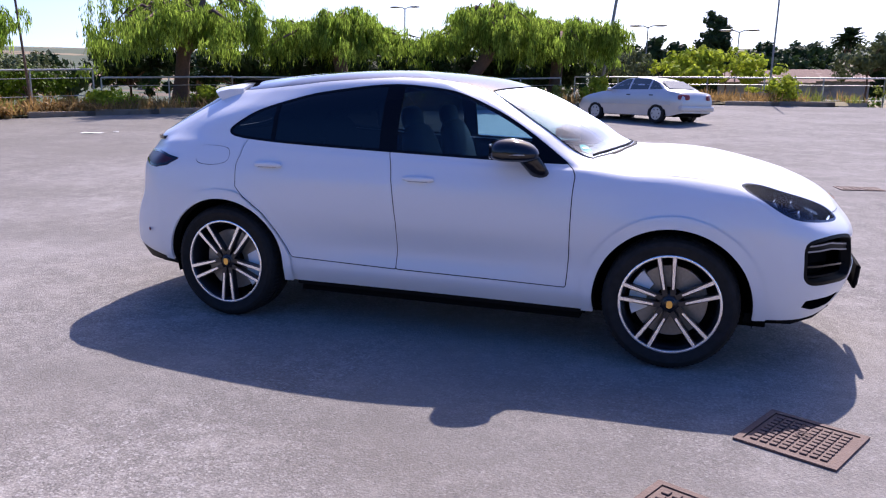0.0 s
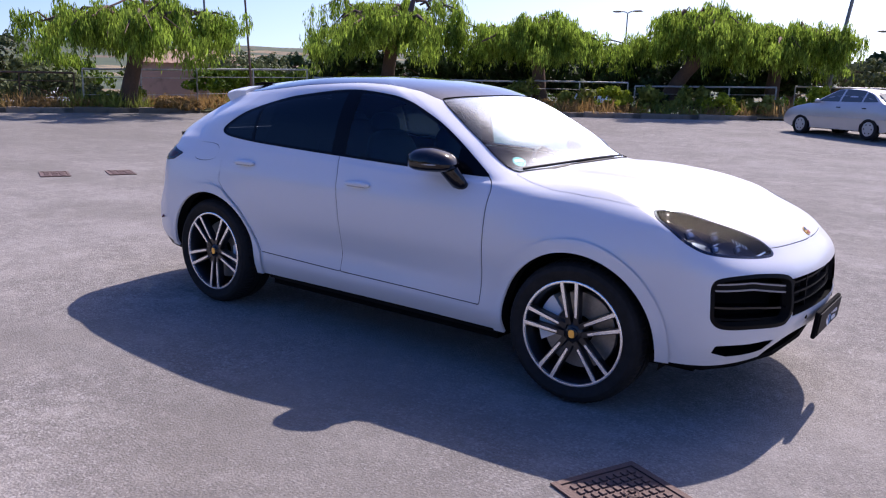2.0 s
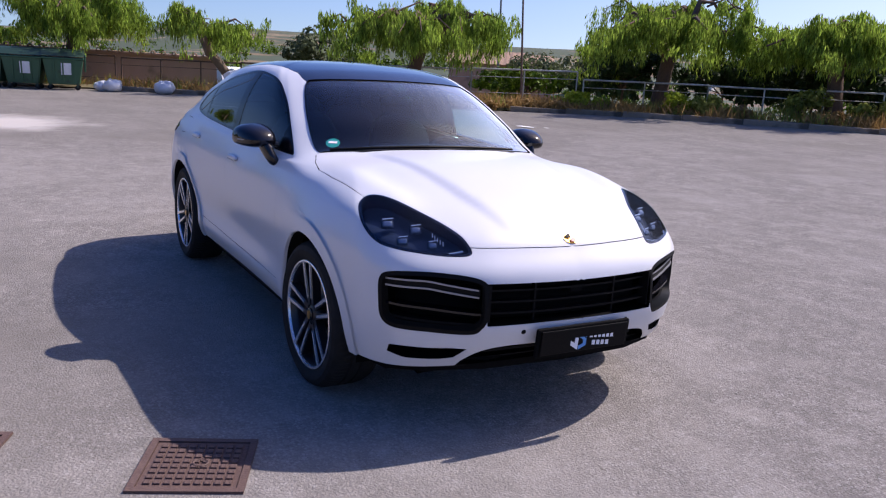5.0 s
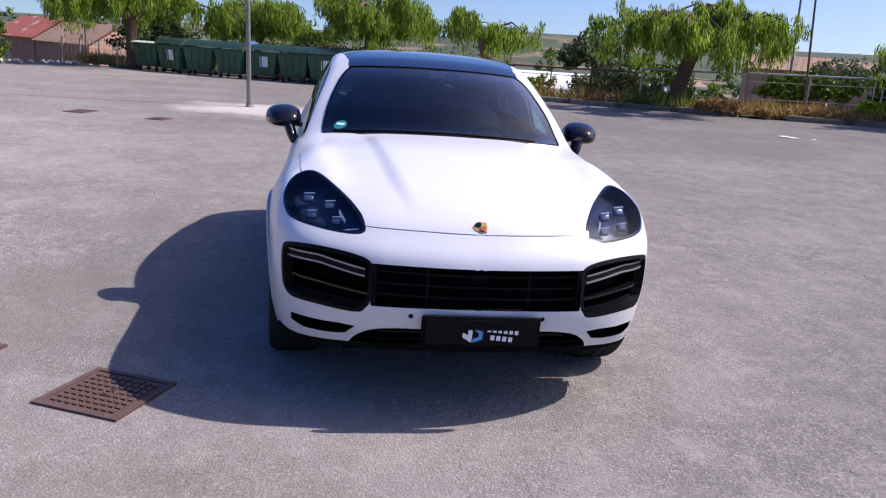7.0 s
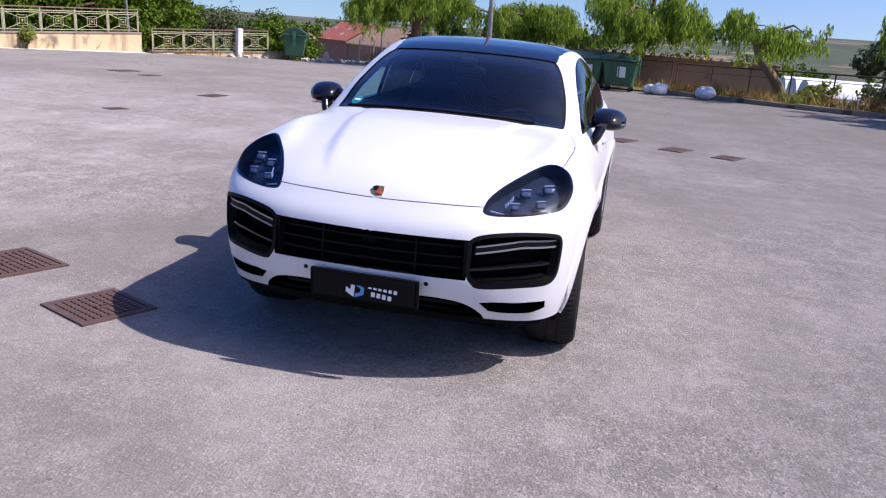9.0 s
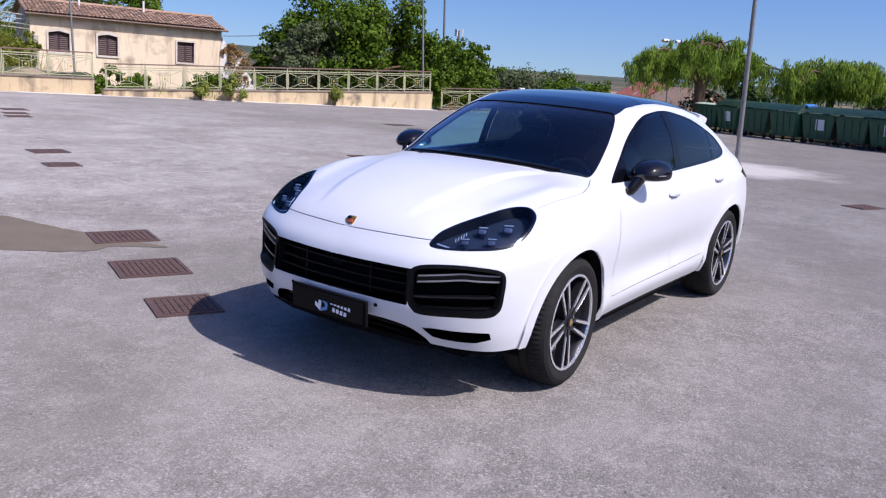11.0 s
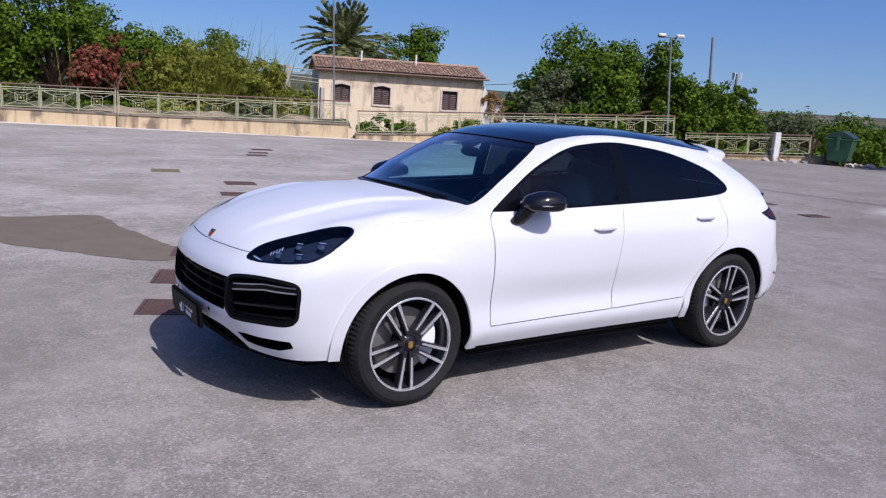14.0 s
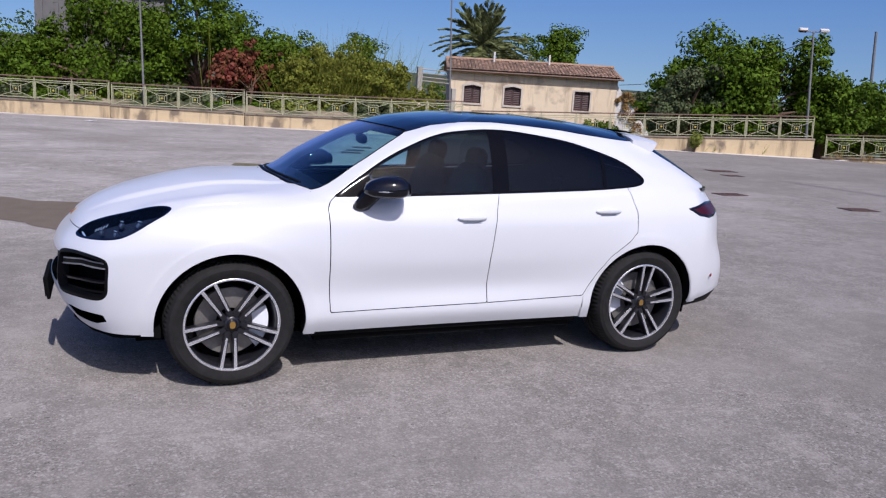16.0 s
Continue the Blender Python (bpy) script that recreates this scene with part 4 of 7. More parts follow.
add_wheel(AXLE, 1, -85, 2)
add_wheel(-AXLE, 1, 97)
add_wheel(AXLE, -1, 84, 2)
add_wheel(-AXLE, -1, -92)

# cabin
part("cabin_floor", box((2.9, 1.56, .04), (-.55, 0, .42)), LEATHER, car)
part("dashboard", tube([(.86, -.70, 1.02), (.90, -.35, 1.04), (.92, 0, 1.05), (.90, .35, 1.04), (.86, .70, 1.02)], [.13, .15, .155, .15, .13], 12), LEATHER, car, "black dashboard", smooth=60)
part("dash_shelf", box((.30, 1.40, .03), (.98, 0, 1.10), pose(0, 0, 0, 0, -8, 0), .01), LEATHER, car)
part("rear_shelf", box((.75, 1.30, .03), (-1.62, 0, 1.16), pose(0, 0, 0, 0, 3, 0), .01), LEATHER, car, "black luggage cover")
# panel added to stop daylight from the tail showing through the cabin
part("rear_light_block", box((.02, .98, .34), (-1.30, 0, 1.30), pose(0, 0, 0, 0, 12, 0)), DARK_GREY, car, "dark panel added behind the rear seats to block daylight")
bm = bmesh.new()
ring_ = [Vector((0, .185 * math.cos(a), .185 * math.sin(a))) for a in np.linspace(0, 2 * math.pi, 25)]
add_tube(bm, ring_, .016, 8, False)
for a in (0, math.pi, -math.pi / 2):
    bar_ = [Vector((.02, 0, 0)), Vector((0, .18 * math.cos(a), .18 * math.sin(a)))]
    add_tube(bm, bar_, .014, 6)
bmesh.ops.transform(bm, matrix=Matrix.Translation((.53, .37, 1.03)) @ pose(0, 0, 0, 0, -22, 0), verts=bm.verts)
part("steering_wheel", bm, BLACK_GLOSS, car, "black steering wheel", smooth=60)
part("cabin_mirror", egg((.022, .12, .036), (.42, 0, 1.43), rings=8, power=.8), BLACK_PLASTIC, car, smooth=60)
part("mirror_pod", box((.16, .10, .05), (.40, 0, 1.505), pose(0, 0, 0, 0, 22, 0), .015), BLACK_PLASTIC, car)
for x, y, rear in ((-.05, .37, 0), (-.05, -.37, 0), (-1.02, .38, 1), (-1.02, -.38, 1)):
    back_ = part("seat", egg((.085, .25, .34), (x - .17, y, .98), pose(0, 0, 0, 0, -14, 0), 12, .7), LEATHER, car, "black leather seat", smooth=60)
    part("seat_cushion", egg((.26, .25, .085), (x + .10, y, .68), pose(0, 0, 0, 0, -5, 0), 12, .7), LEATHER, back_, smooth=60)
    part("headrest", egg((.055, .125, .085), (x - .275, y, 1.335 - .05 * rear), pose(0, 0, 0, 0, -10, 0), 10, .75), LEATHER, back_, smooth=60)


# ---- ground ----
def ground_z(x, y):
    """The car park rises gently to the north and west."""
    t = max(0.0, y + .35 * max(0.0, -x - 8)) if y > -8 else 0.0
    return .001 * t * t if t < 20 else .4 + .04 * (t - 20)




def asphalt():
    m = material("asphalt", (.264, .240, .214), .88, other=(.354, .320, .286), grain=9, mix=.9, bump=.6, bump_scale=85, spec=.18)
    n, l = m.node_tree.nodes, m.node_tree.links
    b = n["Principled BSDF"]
    b.inputs["Diffuse Roughness"].default_value = .35
    co = n.new("ShaderNodeTexCoord")
    base = b.inputs["Base Color"].links[0].from_socket

    def tex(kind, scale, **more):
        t = n.new("ShaderNodeTex" + kind)
        t.inputs["Scale"].default_value = scale
        for k, v in more.items():
            t.inputs[k.replace("_", " ")].default_value = v
        l.new(co.outputs["Object"], t.inputs["Vector"])
        return t

    def span(value, low, high, to_low=0.0, to_high=1.0):
        r = n.new("ShaderNodeMapRange")
        for k, v in (("From Min", low), ("From Max", high), ("To Min", to_low), ("To Max", to_high)):
            r.inputs[k].default_value = v
        l.new(value, r.inputs["Value"])
        return r.outputs[0]

    def over(under, factor, colour, kind="MIX"):
        x = n.new("ShaderNodeMix")
        x.data_type, x.blend_type = "RGBA", kind
        l.new(factor, x.inputs["Factor"])
        l.new(under, x.inputs["A"])
        x.inputs["B"].default_value = (*colour, 1)
        return x.outputs["Result"]

    stone = tex("Voronoi", 78.0)
    base = over(base, span(stone.outputs["Distance"], .30, .58, .0, .58), (.115, .106, .099))
    chip, tone = n.new("ShaderNodeSeparateColor"), n.new("ShaderNodeHueSaturation")
    l.new(stone.outputs["Color"], chip.inputs[0])
    l.new(span(chip.outputs[0], 0, 1, .80, 1.30), tone.inputs["Value"])
    l.new(base, tone.inputs["Color"])
    base = tone.outputs["Color"]
    base = over(base, span(chip.outputs[1], .92, .95, 0, .42), (.62, .585, .555))
    pale = tex("Noise", 40.0, Detail=4.0)
    base = over(base, span(pale.outputs["Fac"], .56, .68, 0, .5), (.58, .55, .51))
    pits = tex("Noise", 24.0, Detail=5.0, Roughness=.72)
    base = over(base, span(pits.outputs["Fac"], .615, .645, 0, .9), (.050, .046, .043))
    mottle = tex("Noise", 9.5, Detail=6.0, Roughness=.7)
    base = over(base, span(mottle.outputs["Fac"], .53, .68, 0, .5), (.47, .44, .41))
    base = over(base, span(mottle.outputs["Fac"], .46, .33, 0, .55), (.145, .133, .12))
    scuff = tex("Noise", 3.2, Detail=7.0, Roughness=.68)
    base = over(base, span(scuff.outputs["Fac"], .52, .66, 0, .40), (.50, .458, .41))
    base = over(base, span(scuff.outputs["Fac"], .47, .35, 0, .5), (.165, .150, .136))
    worn = tex("Noise", .55, Detail=6.0, Roughness=.62)
    base = over(base, span(worn.outputs["Fac"], .44, .66, 0, .42), (.45, .415, .382))
    blotch = tex("Noise", .21, Detail=7.0, Roughness=.65)
    base = over(base, span(blotch.outputs["Fac"], .50, .64, 0, .62), (.190, .170, .145))
    # swept tyre marks, drawn out along the aisle
    streak_map = n.new("ShaderNodeMapping")
    streak_map.inputs["Rotation"].default_value = (0, 0, .5)
    streak_map.inputs["Scale"].default_value = (.12, 1.3, 1)
    l.new(co.outputs["Object"], streak_map.inputs["Vector"])
    streak = n.new("ShaderNodeTexNoise")
    streak.inputs["Scale"].default_value, streak.inputs["Detail"].default_value = 1.0, 5
    l.new(streak_map.outputs[0], streak.inputs["Vector"])
    base = over(base, span(streak.outputs["Fac"], .53, .68, 0, .34), (.183, .171, .152))
    # north of a ragged line the asphalt is darker, so the south strip stays paler
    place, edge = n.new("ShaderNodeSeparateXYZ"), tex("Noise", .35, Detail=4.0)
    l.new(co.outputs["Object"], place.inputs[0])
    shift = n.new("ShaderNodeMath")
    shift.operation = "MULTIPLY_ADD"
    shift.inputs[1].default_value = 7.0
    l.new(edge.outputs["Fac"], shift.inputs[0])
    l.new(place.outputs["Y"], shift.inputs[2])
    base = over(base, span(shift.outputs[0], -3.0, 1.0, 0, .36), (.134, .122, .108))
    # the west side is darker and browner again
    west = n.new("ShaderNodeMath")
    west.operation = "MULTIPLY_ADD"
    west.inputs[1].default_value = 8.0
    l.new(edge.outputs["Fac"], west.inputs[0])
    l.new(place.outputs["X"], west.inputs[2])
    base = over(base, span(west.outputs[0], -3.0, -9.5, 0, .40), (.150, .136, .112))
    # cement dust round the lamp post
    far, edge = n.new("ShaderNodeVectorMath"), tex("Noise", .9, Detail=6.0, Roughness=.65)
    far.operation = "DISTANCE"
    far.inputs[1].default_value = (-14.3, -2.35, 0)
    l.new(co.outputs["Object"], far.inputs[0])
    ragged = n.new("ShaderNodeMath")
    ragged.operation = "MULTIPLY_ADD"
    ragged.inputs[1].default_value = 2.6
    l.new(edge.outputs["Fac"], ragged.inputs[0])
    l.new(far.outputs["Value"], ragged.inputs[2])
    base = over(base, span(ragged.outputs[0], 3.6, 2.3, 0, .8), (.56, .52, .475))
    l.new(base, b.inputs["Base Color"])
    return m


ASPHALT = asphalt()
EDGE = [(60, -48), (9, -31.2), (-11, -24.1), (-24.3, -18.9), (-29.5, -15.4), (-33.2, -12), (-32.4, -9), (-30.6, -4), (-28.6, 1.6), (-24.8, 6.3), (-21.6, 10.4), (-19.3, 13.2), (-17.6, 15.8), (-14.4, 18.6),
        (-11.6, 20.4), (-9, 22.1), (-4.1, 25.0), (.4, 28.5), (6.9, 28.8), (60, 31)]
edge_line = np.array([Vector(a).lerp(Vector(b), t) for a, b in zip(EDGE, EDGE[1:] + EDGE[:1]) for t in np.linspace(0, 1, 14, endpoint=False)])
rows = []
CENTRE = np.array([-2.0, -2.0])
steps = np.concatenate([[0.0], np.linspace(.03, 1, 40)])
for s in steps:
    for p in edge_line:
        q = CENTRE + (p - CENTRE) * s
        rows.append((q[0], q[1], ground_z(*q)))
m_ = len(edge_line)
faces = [(r * m_ + k, (r + 1) * m_ + k, (r + 1) * m_ + (k + 1) % m_, r * m_ + (k + 1) % m_) for r in range(len(steps) - 1) for k in range(m_)]
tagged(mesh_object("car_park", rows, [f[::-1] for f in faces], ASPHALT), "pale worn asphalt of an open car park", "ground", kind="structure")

EARTH = material("dry_earth", (.20, .15, .085), .95, other=(.115, .105, .045), grain=.5, mix=1.0, bump=.4, bump_scale=9, stains=((.05, .065, .022), .06, .5))


def fields():
    """Far slopes: a patchwork of stubble, ploughed earth and groves, with scrub between."""
    m = material("far_fields", (.050, .066, .026), .95, other=(.026, .040, .017), grain=.05, mix=.6)
    n, l = m.node_tree.nodes, m.node_tree.links
    b = n["Principled BSDF"]
    co, cells, bend, warp = n.new("ShaderNodeTexCoord"), n.new("ShaderNodeTexVoronoi"), n.new("ShaderNodeTexNoise"), n.new("ShaderNodeVectorMath")
    bend.inputs["Scale"].default_value = .02
    warp.operation = "MULTIPLY_ADD"
    warp.inputs[1].default_value = (30, 30, 0)
    cells.inputs["Scale"].default_value = .011
    l.new(co.outputs["Object"], bend.inputs["Vector"])
    l.new(bend.outputs["Color"], warp.inputs[0])
    l.new(co.outputs["Object"], warp.inputs[2])
    l.new(warp.outputs[0], cells.inputs["Vector"])
    ramp, pick = n.new("ShaderNodeValToRGB"), n.new("ShaderNodeSeparateColor")
    l.new(cells.outputs["Color"], pick.inputs[0])
    l.new(pick.outputs[0], ramp.inputs["Fac"])
    ramp.color_ramp.interpolation = "CONSTANT"
    for at, colour in ((.22, (.165, .118, .060)), (.40, (.040, .060, .024)), (.58, (.110, .072, .040)), (.72, (.190, .145, .075)), (.84, (.044, .062, .024))):
        e = ramp.color_ramp.elements.new(at)
        e.color = (*colour, 1)
    ramp.color_ramp.elements[0].color = (.038, .056, .022, 1)
    scrub, span, mix = n.new("ShaderNodeTexNoise"), n.new("ShaderNodeMapRange"), n.new("ShaderNodeMix")
    scrub.inputs["Scale"].default_value, scrub.inputs["Detail"].default_value = .025, 8
    l.new(co.outputs["Object"], scrub.inputs["Vector"])
    span.inputs["From Min"].default_value, span.inputs["From Max"].default_value = .47, .53
    l.new(scrub.outputs["Fac"], span.inputs["Value"])
    mix.data_type = "RGBA"
    l.new(span.outputs[0], mix.inputs["Factor"])
    l.new(ramp.outputs["Color"], mix.inputs["A"])
    l.new(b.inputs["Base Color"].links[0].from_socket, mix.inputs["B"])
    l.new(mix.outputs["Result"], b.inputs["Base Color"])
    return m


HILL = fields()


def far_z(x, y):
    """Land round the car park: it falls away past the rails and climbs to low hills far off."""
    r = math.hypot(x + 5, y)
    a = math.degrees(math.atan2(y, x))
    rise = 1.75
    if a < -90 or a > 170:
        rise = .95 + .45 * math.sin(math.radians(a * 3))
    if 60 < a < 96:
        rise = 2.2
    if -90 <= a <= 60:
        rise = 2.0
    bumps = noise.noise((x * .0016, y * .0016, 3.1)) * .8 + noise.noise((x * .006, y * .006, 7.7)) * .25
    near = -1.3 - 4.2 * min(1, max(0, (r - 34) / 70))
    far = r * math.tan(math.radians(rise)) * (1 + .10 * bumps)
    k = min(1, max(0, (r - 140) / 1100))
    return near + (far - near) * k * k * (3 - 2 * k) + (bumps * 2.0 if r > 60 else 0)


radii = [0, 12, 20] + list(np.geomspace(26, 3200, 58))
turns = 160
rows = [((-5 + r * math.cos(a)), r * math.sin(a)) for r in radii for a in np.linspace(0, 2 * math.pi, turns, endpoint=False)]
rows = [(x, y, far_z(x, y) - .25) for x, y in rows]
faces = [(r * turns + k, (r + 1) * turns + k, (r + 1) * turns + (k + 1) % turns, r * turns + (k + 1) % turns) for r in range(len(radii) - 1) for k in range(turns)]
land = mesh_object("ground", rows, faces, EARTH)
land.data.materials.append(HILL)
land.data.polygons.foreach_set("material_index", [1 if radii[i // turns] > 90 else 0 for i in range(len(faces))])
tagged(land, "dry fields and scrub falling away to low hills", "ground", kind="structure")

# verge: a strip of soil between the kerb and the rail
verge = []
for (x0, y0), (x1, y1) in zip(EDGE[5:], EDGE[6:19]):
    for t in np.linspace(0, 1, 6, endpoint=False):
        x, y = x0 + (x1 - x0) * t, y0 + (y1 - y0) * t
        d = Vector((x1 - x0, y1 - y0)).normalized()
        o = Vector((-d.y, d.x))
        if o.dot(Vector((x + 5, y))) < 0:
            o = -o
        verge.append((x, y, o))
rows, faces = [], []
for x, y, o in verge:
    z = ground_z(x, y)
    for k, (w, h) in enumerate(((.1, .05), (.6, .14), (1.3, .16), (2.4, .02), (6, -1.6))):
        rows.append((x + o.x * w, y + o.y * w, z + h + .05 * noise.noise((x, y, k * 1.7))))
for i in range(len(verge) - 1):
    for k in range(4):
        faces.append((i * 5 + k, i * 5 + k + 1, i * 5 + k + 6, i * 5 + k + 5))
tagged(mesh_object("verge", rows, faces, EARTH), "strip of dry soil behind the kerb", "verge", kind="structure")

CONCRETE = material("concrete", (.42, .39, .34), .9, other=(.30, .275, .235), grain=7, mix=.9, bump=.3, stains=((.16, .14, .115), 1.6, .6), random_tone=.10)
KERB = material("dirty_kerb_concrete", (.27, .22, .165), .95, other=(.17, .135, .10), grain=6, mix=1.0, bump=.5, bump_scale=22, stains=((.09, .075, .055), 1.8, .56), random_tone=.22)
kerb = tagged(new("kerb"), "chipped concrete kerb round the car park", "kerb", kind="structure")
random.seed(5)
line = [Vector((x, y)) for x, y in EDGE[8:19]]
lengths = [(b - a).length for a, b in zip(line, line[1:])]
stone_mesh = None
s = .4
while s < sum(lengths) - 3:
    gap = {int(s / 2.0) % 9 == 6: 1.5}.get(True, 0)
    long_ = 1.98
    i, left = 0, s + long_ / 2
    while left > lengths[i]:
        left -= lengths[i]
        i += 1
    p = line[i].lerp(line[i + 1], left / lengths[i])
    d = (line[i + 1] - line[i]).normalized()
    if stone_mesh is None:
        stone = part("kerb_stone", box((1.97, .20, .30), bevel=.03), KERB, kerb)
        stone_mesh = stone.data
    else:
        stone = new("kerb_stone", stone_mesh)
        stone.parent = kerb
    stone.matrix_world = Matrix.Translation((p.x, p.y, ground_z(p.x, p.y) + .02 + random.uniform(-.012, .012))) @ pose(0, 0, 0, random.uniform(-1.5, 1.5), 0, math.degrees(math.atan2(d.y, d.x)) + random.uniform(-1, 1))
    s += long_ + gap

# pale cement gutter along the foot of the south wall
GUTTER = material("pale_cement_gutter", (.66, .62, .56), .9, other=(.52, .48, .43), grain=3, mix=1.0, bump=.3, bump_scale=30, stains=((.33, .28, .22), .9, .58))
rows = []
for (x0, y0), (x1, y1) in zip(EDGE[:3], EDGE[1:4]):
    d = Vector((x1 - x0, y1 - y0)).normalized()
    o = Vector((d.y, -d.x))
    if o.y < 0:
        o = -o
    for t in np.linspace(0, 1, 40):
        x, y = x0 + (x1 - x0) * t, y0 + (y1 - y0) * t
        w = .62 + .16 * noise.noise((x * .5, y * .5, 2.0)) + .07 * noise.noise((x * 2.2, y * 2.2, 5.0))
        rows += [(x + o.x * .10, y + o.y * .10, .022), (x + o.x * w, y + o.y * w, .006)]
faces = [(2 * k, 2 * k + 1, 2 * k + 3, 2 * k + 2) for k in range(len(rows) // 2 - 1)]
tagged(mesh_object("gutter", rows, faces, GUTTER, smooth=False), "pale cement gutter at the foot of the wall", "gutter", kind="structure")

# ---- grates set in the asphalt ----
RUST = material("rusty_iron", (.075, .040, .032), .75, .1, other=(.125, .078, .064), grain=9, mix=.9, bump=.3, bump_scale=70)
MOSS = material("mossy_iron", (.10, .10, .045), .85, other=(.19, .15, .09), grain=12, mix=.9, bump=.3)


def drain_cover(x, y, w, d, turn, studs, mat=RUST, label="rusty cast-iron drain cover set in the asphalt"):
    ob = thing("drain_cover", label, "drain cover", Matrix.Translation((x, y, ground_z(x, y))) @ pose(0, 0, 0, 0, 0, turn), group="drain covers in the car park")
    bm = bmesh.new()
    for sx, sy, px, py in ((w, .03, 0, d / 2 - .015), (w, .03, 0, -d / 2 + .015), (.03, d - .06, w / 2 - .015, 0), (.03, d - .06, -w / 2 + .015, 0)):
        add_box(bm, (sx, sy, .02), (px, py, .002))
    part("frame", bm, mat, ob)
    part("plate", box((w - .066, d - .066, .012), (0, 0, 0)), mat, ob)
    nx, ny = studs
    stud = None
    for i in range(nx):
        for j in range(ny):
            px, py = (i - (nx - 1) / 2) * (w - .1) / nx, (j - (ny - 1) / 2) * (d - .1) / ny
            if stud is None:
                bm = box(((w - .1) / nx * .72, (d - .1) / ny * .70, .012), (0, 0, 0), bevel=.004)
                o = stud = part("stud", bm, mat, ob)
            else:
                o = new("stud", stud.data)
                o.parent = ob
            o.location = (px, py, .0085)
    part("lifting_eye", lathe([(.03, .0125), (.035, .016), (.03, .019), (.024, .016)], 16, "z", (.0, .02, 0), True), mat, ob)
    return ob


drain_cover(2.11, -1.67, .45, .45, -24, (8, 9))
drain_cover(1.68, -2.67, .55, .54, -23, (10, 9))
drain_cover(1.20, -3.77, .56, .49, -21, (10, 8))
for x, y, w, d, a in ((-.82, -8.32, .46, .42, -14), (-1.44, -9.79, .55, .48, -10), (-4.97, -17.73, .57, .5, -11), (-4.45, -16.65, .52, .4, -13), (-4.09, -15.83, .53, .4, -13),
                      (-11.4, -5.63, .65, .42, -10), (-10.8, -4.0, .5, .36, -16), (-10.1, -7.75, .66, .40, 0), (-14.3, -12.8, .8, .5, -10), (-9.72, .95, .66, .42, -24), (-9.05, 1.93, .66, .42, -24), (-8.6, 2.78, .6, .4, -24), (-6.3, -7.46, .34, .26, -20), (-13.6, -11.55, .5, .4, -10), (3.56, 7.9, .62, .40, 12)):
    drain_cover(x, y, w, d, a, (4, 3))
drain_cover(-.67, -12.0, .56, .52, -14, (4, 3), MOSS, "mossy iron drain cover set in the asphalt")

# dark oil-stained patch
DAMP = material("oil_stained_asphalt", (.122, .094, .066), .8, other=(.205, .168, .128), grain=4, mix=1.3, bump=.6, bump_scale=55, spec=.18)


def flat_patch(name, loop, mat, label, category, h=.004, rough=.06):
    loop = smooth_loop(loop, steps=14)
    wob = [(x + rough * (noise.noise((x * 3, y * 3, 1)) + noise.noise((x * 9, y * 9, 4)) * .6), y + rough * (noise.noise((x * 3, y * 3, 9)) + noise.noise((x * 9, y * 9, 7)) * .6)) for x, y in loop]
    c = np.mean(wob, 0)
    rows = [(c[0], c[1], ground_z(*c) + h)] + [(x, y, ground_z(x, y) + h) for x, y in wob]
    n = len(wob)
    ob = mesh_object(name, rows, [(0, 1 + k, 1 + (k + 1) % n) for k in range(n)], mat, smooth=False)
    return tagged(ob, label, category, kind="structure")


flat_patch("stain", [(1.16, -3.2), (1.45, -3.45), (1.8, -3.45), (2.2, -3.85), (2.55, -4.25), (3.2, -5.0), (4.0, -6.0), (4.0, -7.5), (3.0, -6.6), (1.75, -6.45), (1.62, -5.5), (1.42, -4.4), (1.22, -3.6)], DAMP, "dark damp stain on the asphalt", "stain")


# ---- trees and shrubs ----
BARK = material("bark", (.15, .088, .056), .95, other=(.075, .048, .034), grain=14, mix=.9, bump=.8, bump_scale=26)
PALE_BARK = material("pale_bark", (.22, .16, .105), .95, other=(.12, .085, .058), grain=10, mix=.9, bump=.7, bump_scale=20)
PEPPER = leaf_material("pepper_leaves", (.150, .250, .034), (.300, .390, .060), .60, .6)
OLIVE = leaf_material("grey_green_leaves", (.075, .098, .042), (.125, .145, .066), .25)
BROAD = leaf_material("broad_leaves", (.046, .092, .006), (.110, .165, .014), .22, .5)
# base lowered to carry the shade under the pepper trees; conifers share it
DARK_LEAF = leaf_material("dark_leaves", (.020, .042, .014), (.038, .064, .022), .2)
LIME = leaf_material("lime_leaves", (.26, .34, .025), (.36, .40, .04), .45)
REED = leaf_material("reed_leaves", (.15, .175, .024), (.255, .255, .045), .35)
DRY = leaf_material("dry_grass", (.40, .255, .10), (.27, .17, .062), .4)
WEED = leaf_material("weeds", (.17, .23, .04), (.28, .27, .07), .4)
RED_LEAF = leaf_material("red_blossom", (.26, .045, .040), (.11, .085, .035), .3, .5)
PALM_LEAF = leaf_material("palm_leaves", (.13, .16, .06), (.21, .22, .09), .3)
rng = np.random.default_rng(11)


def quads(centres, along, across):
    """One pointed leaf of four corners at each centre."""
    c, a, b = (np.asarray(x, float) for x in (centres, along, across))
    v = np.stack([c - a, c + b - a * .1, c + a, c - b - a * .1], 1).reshape(-1, 3)
    return v, np.arange(len(v)).reshape(-1, 4)


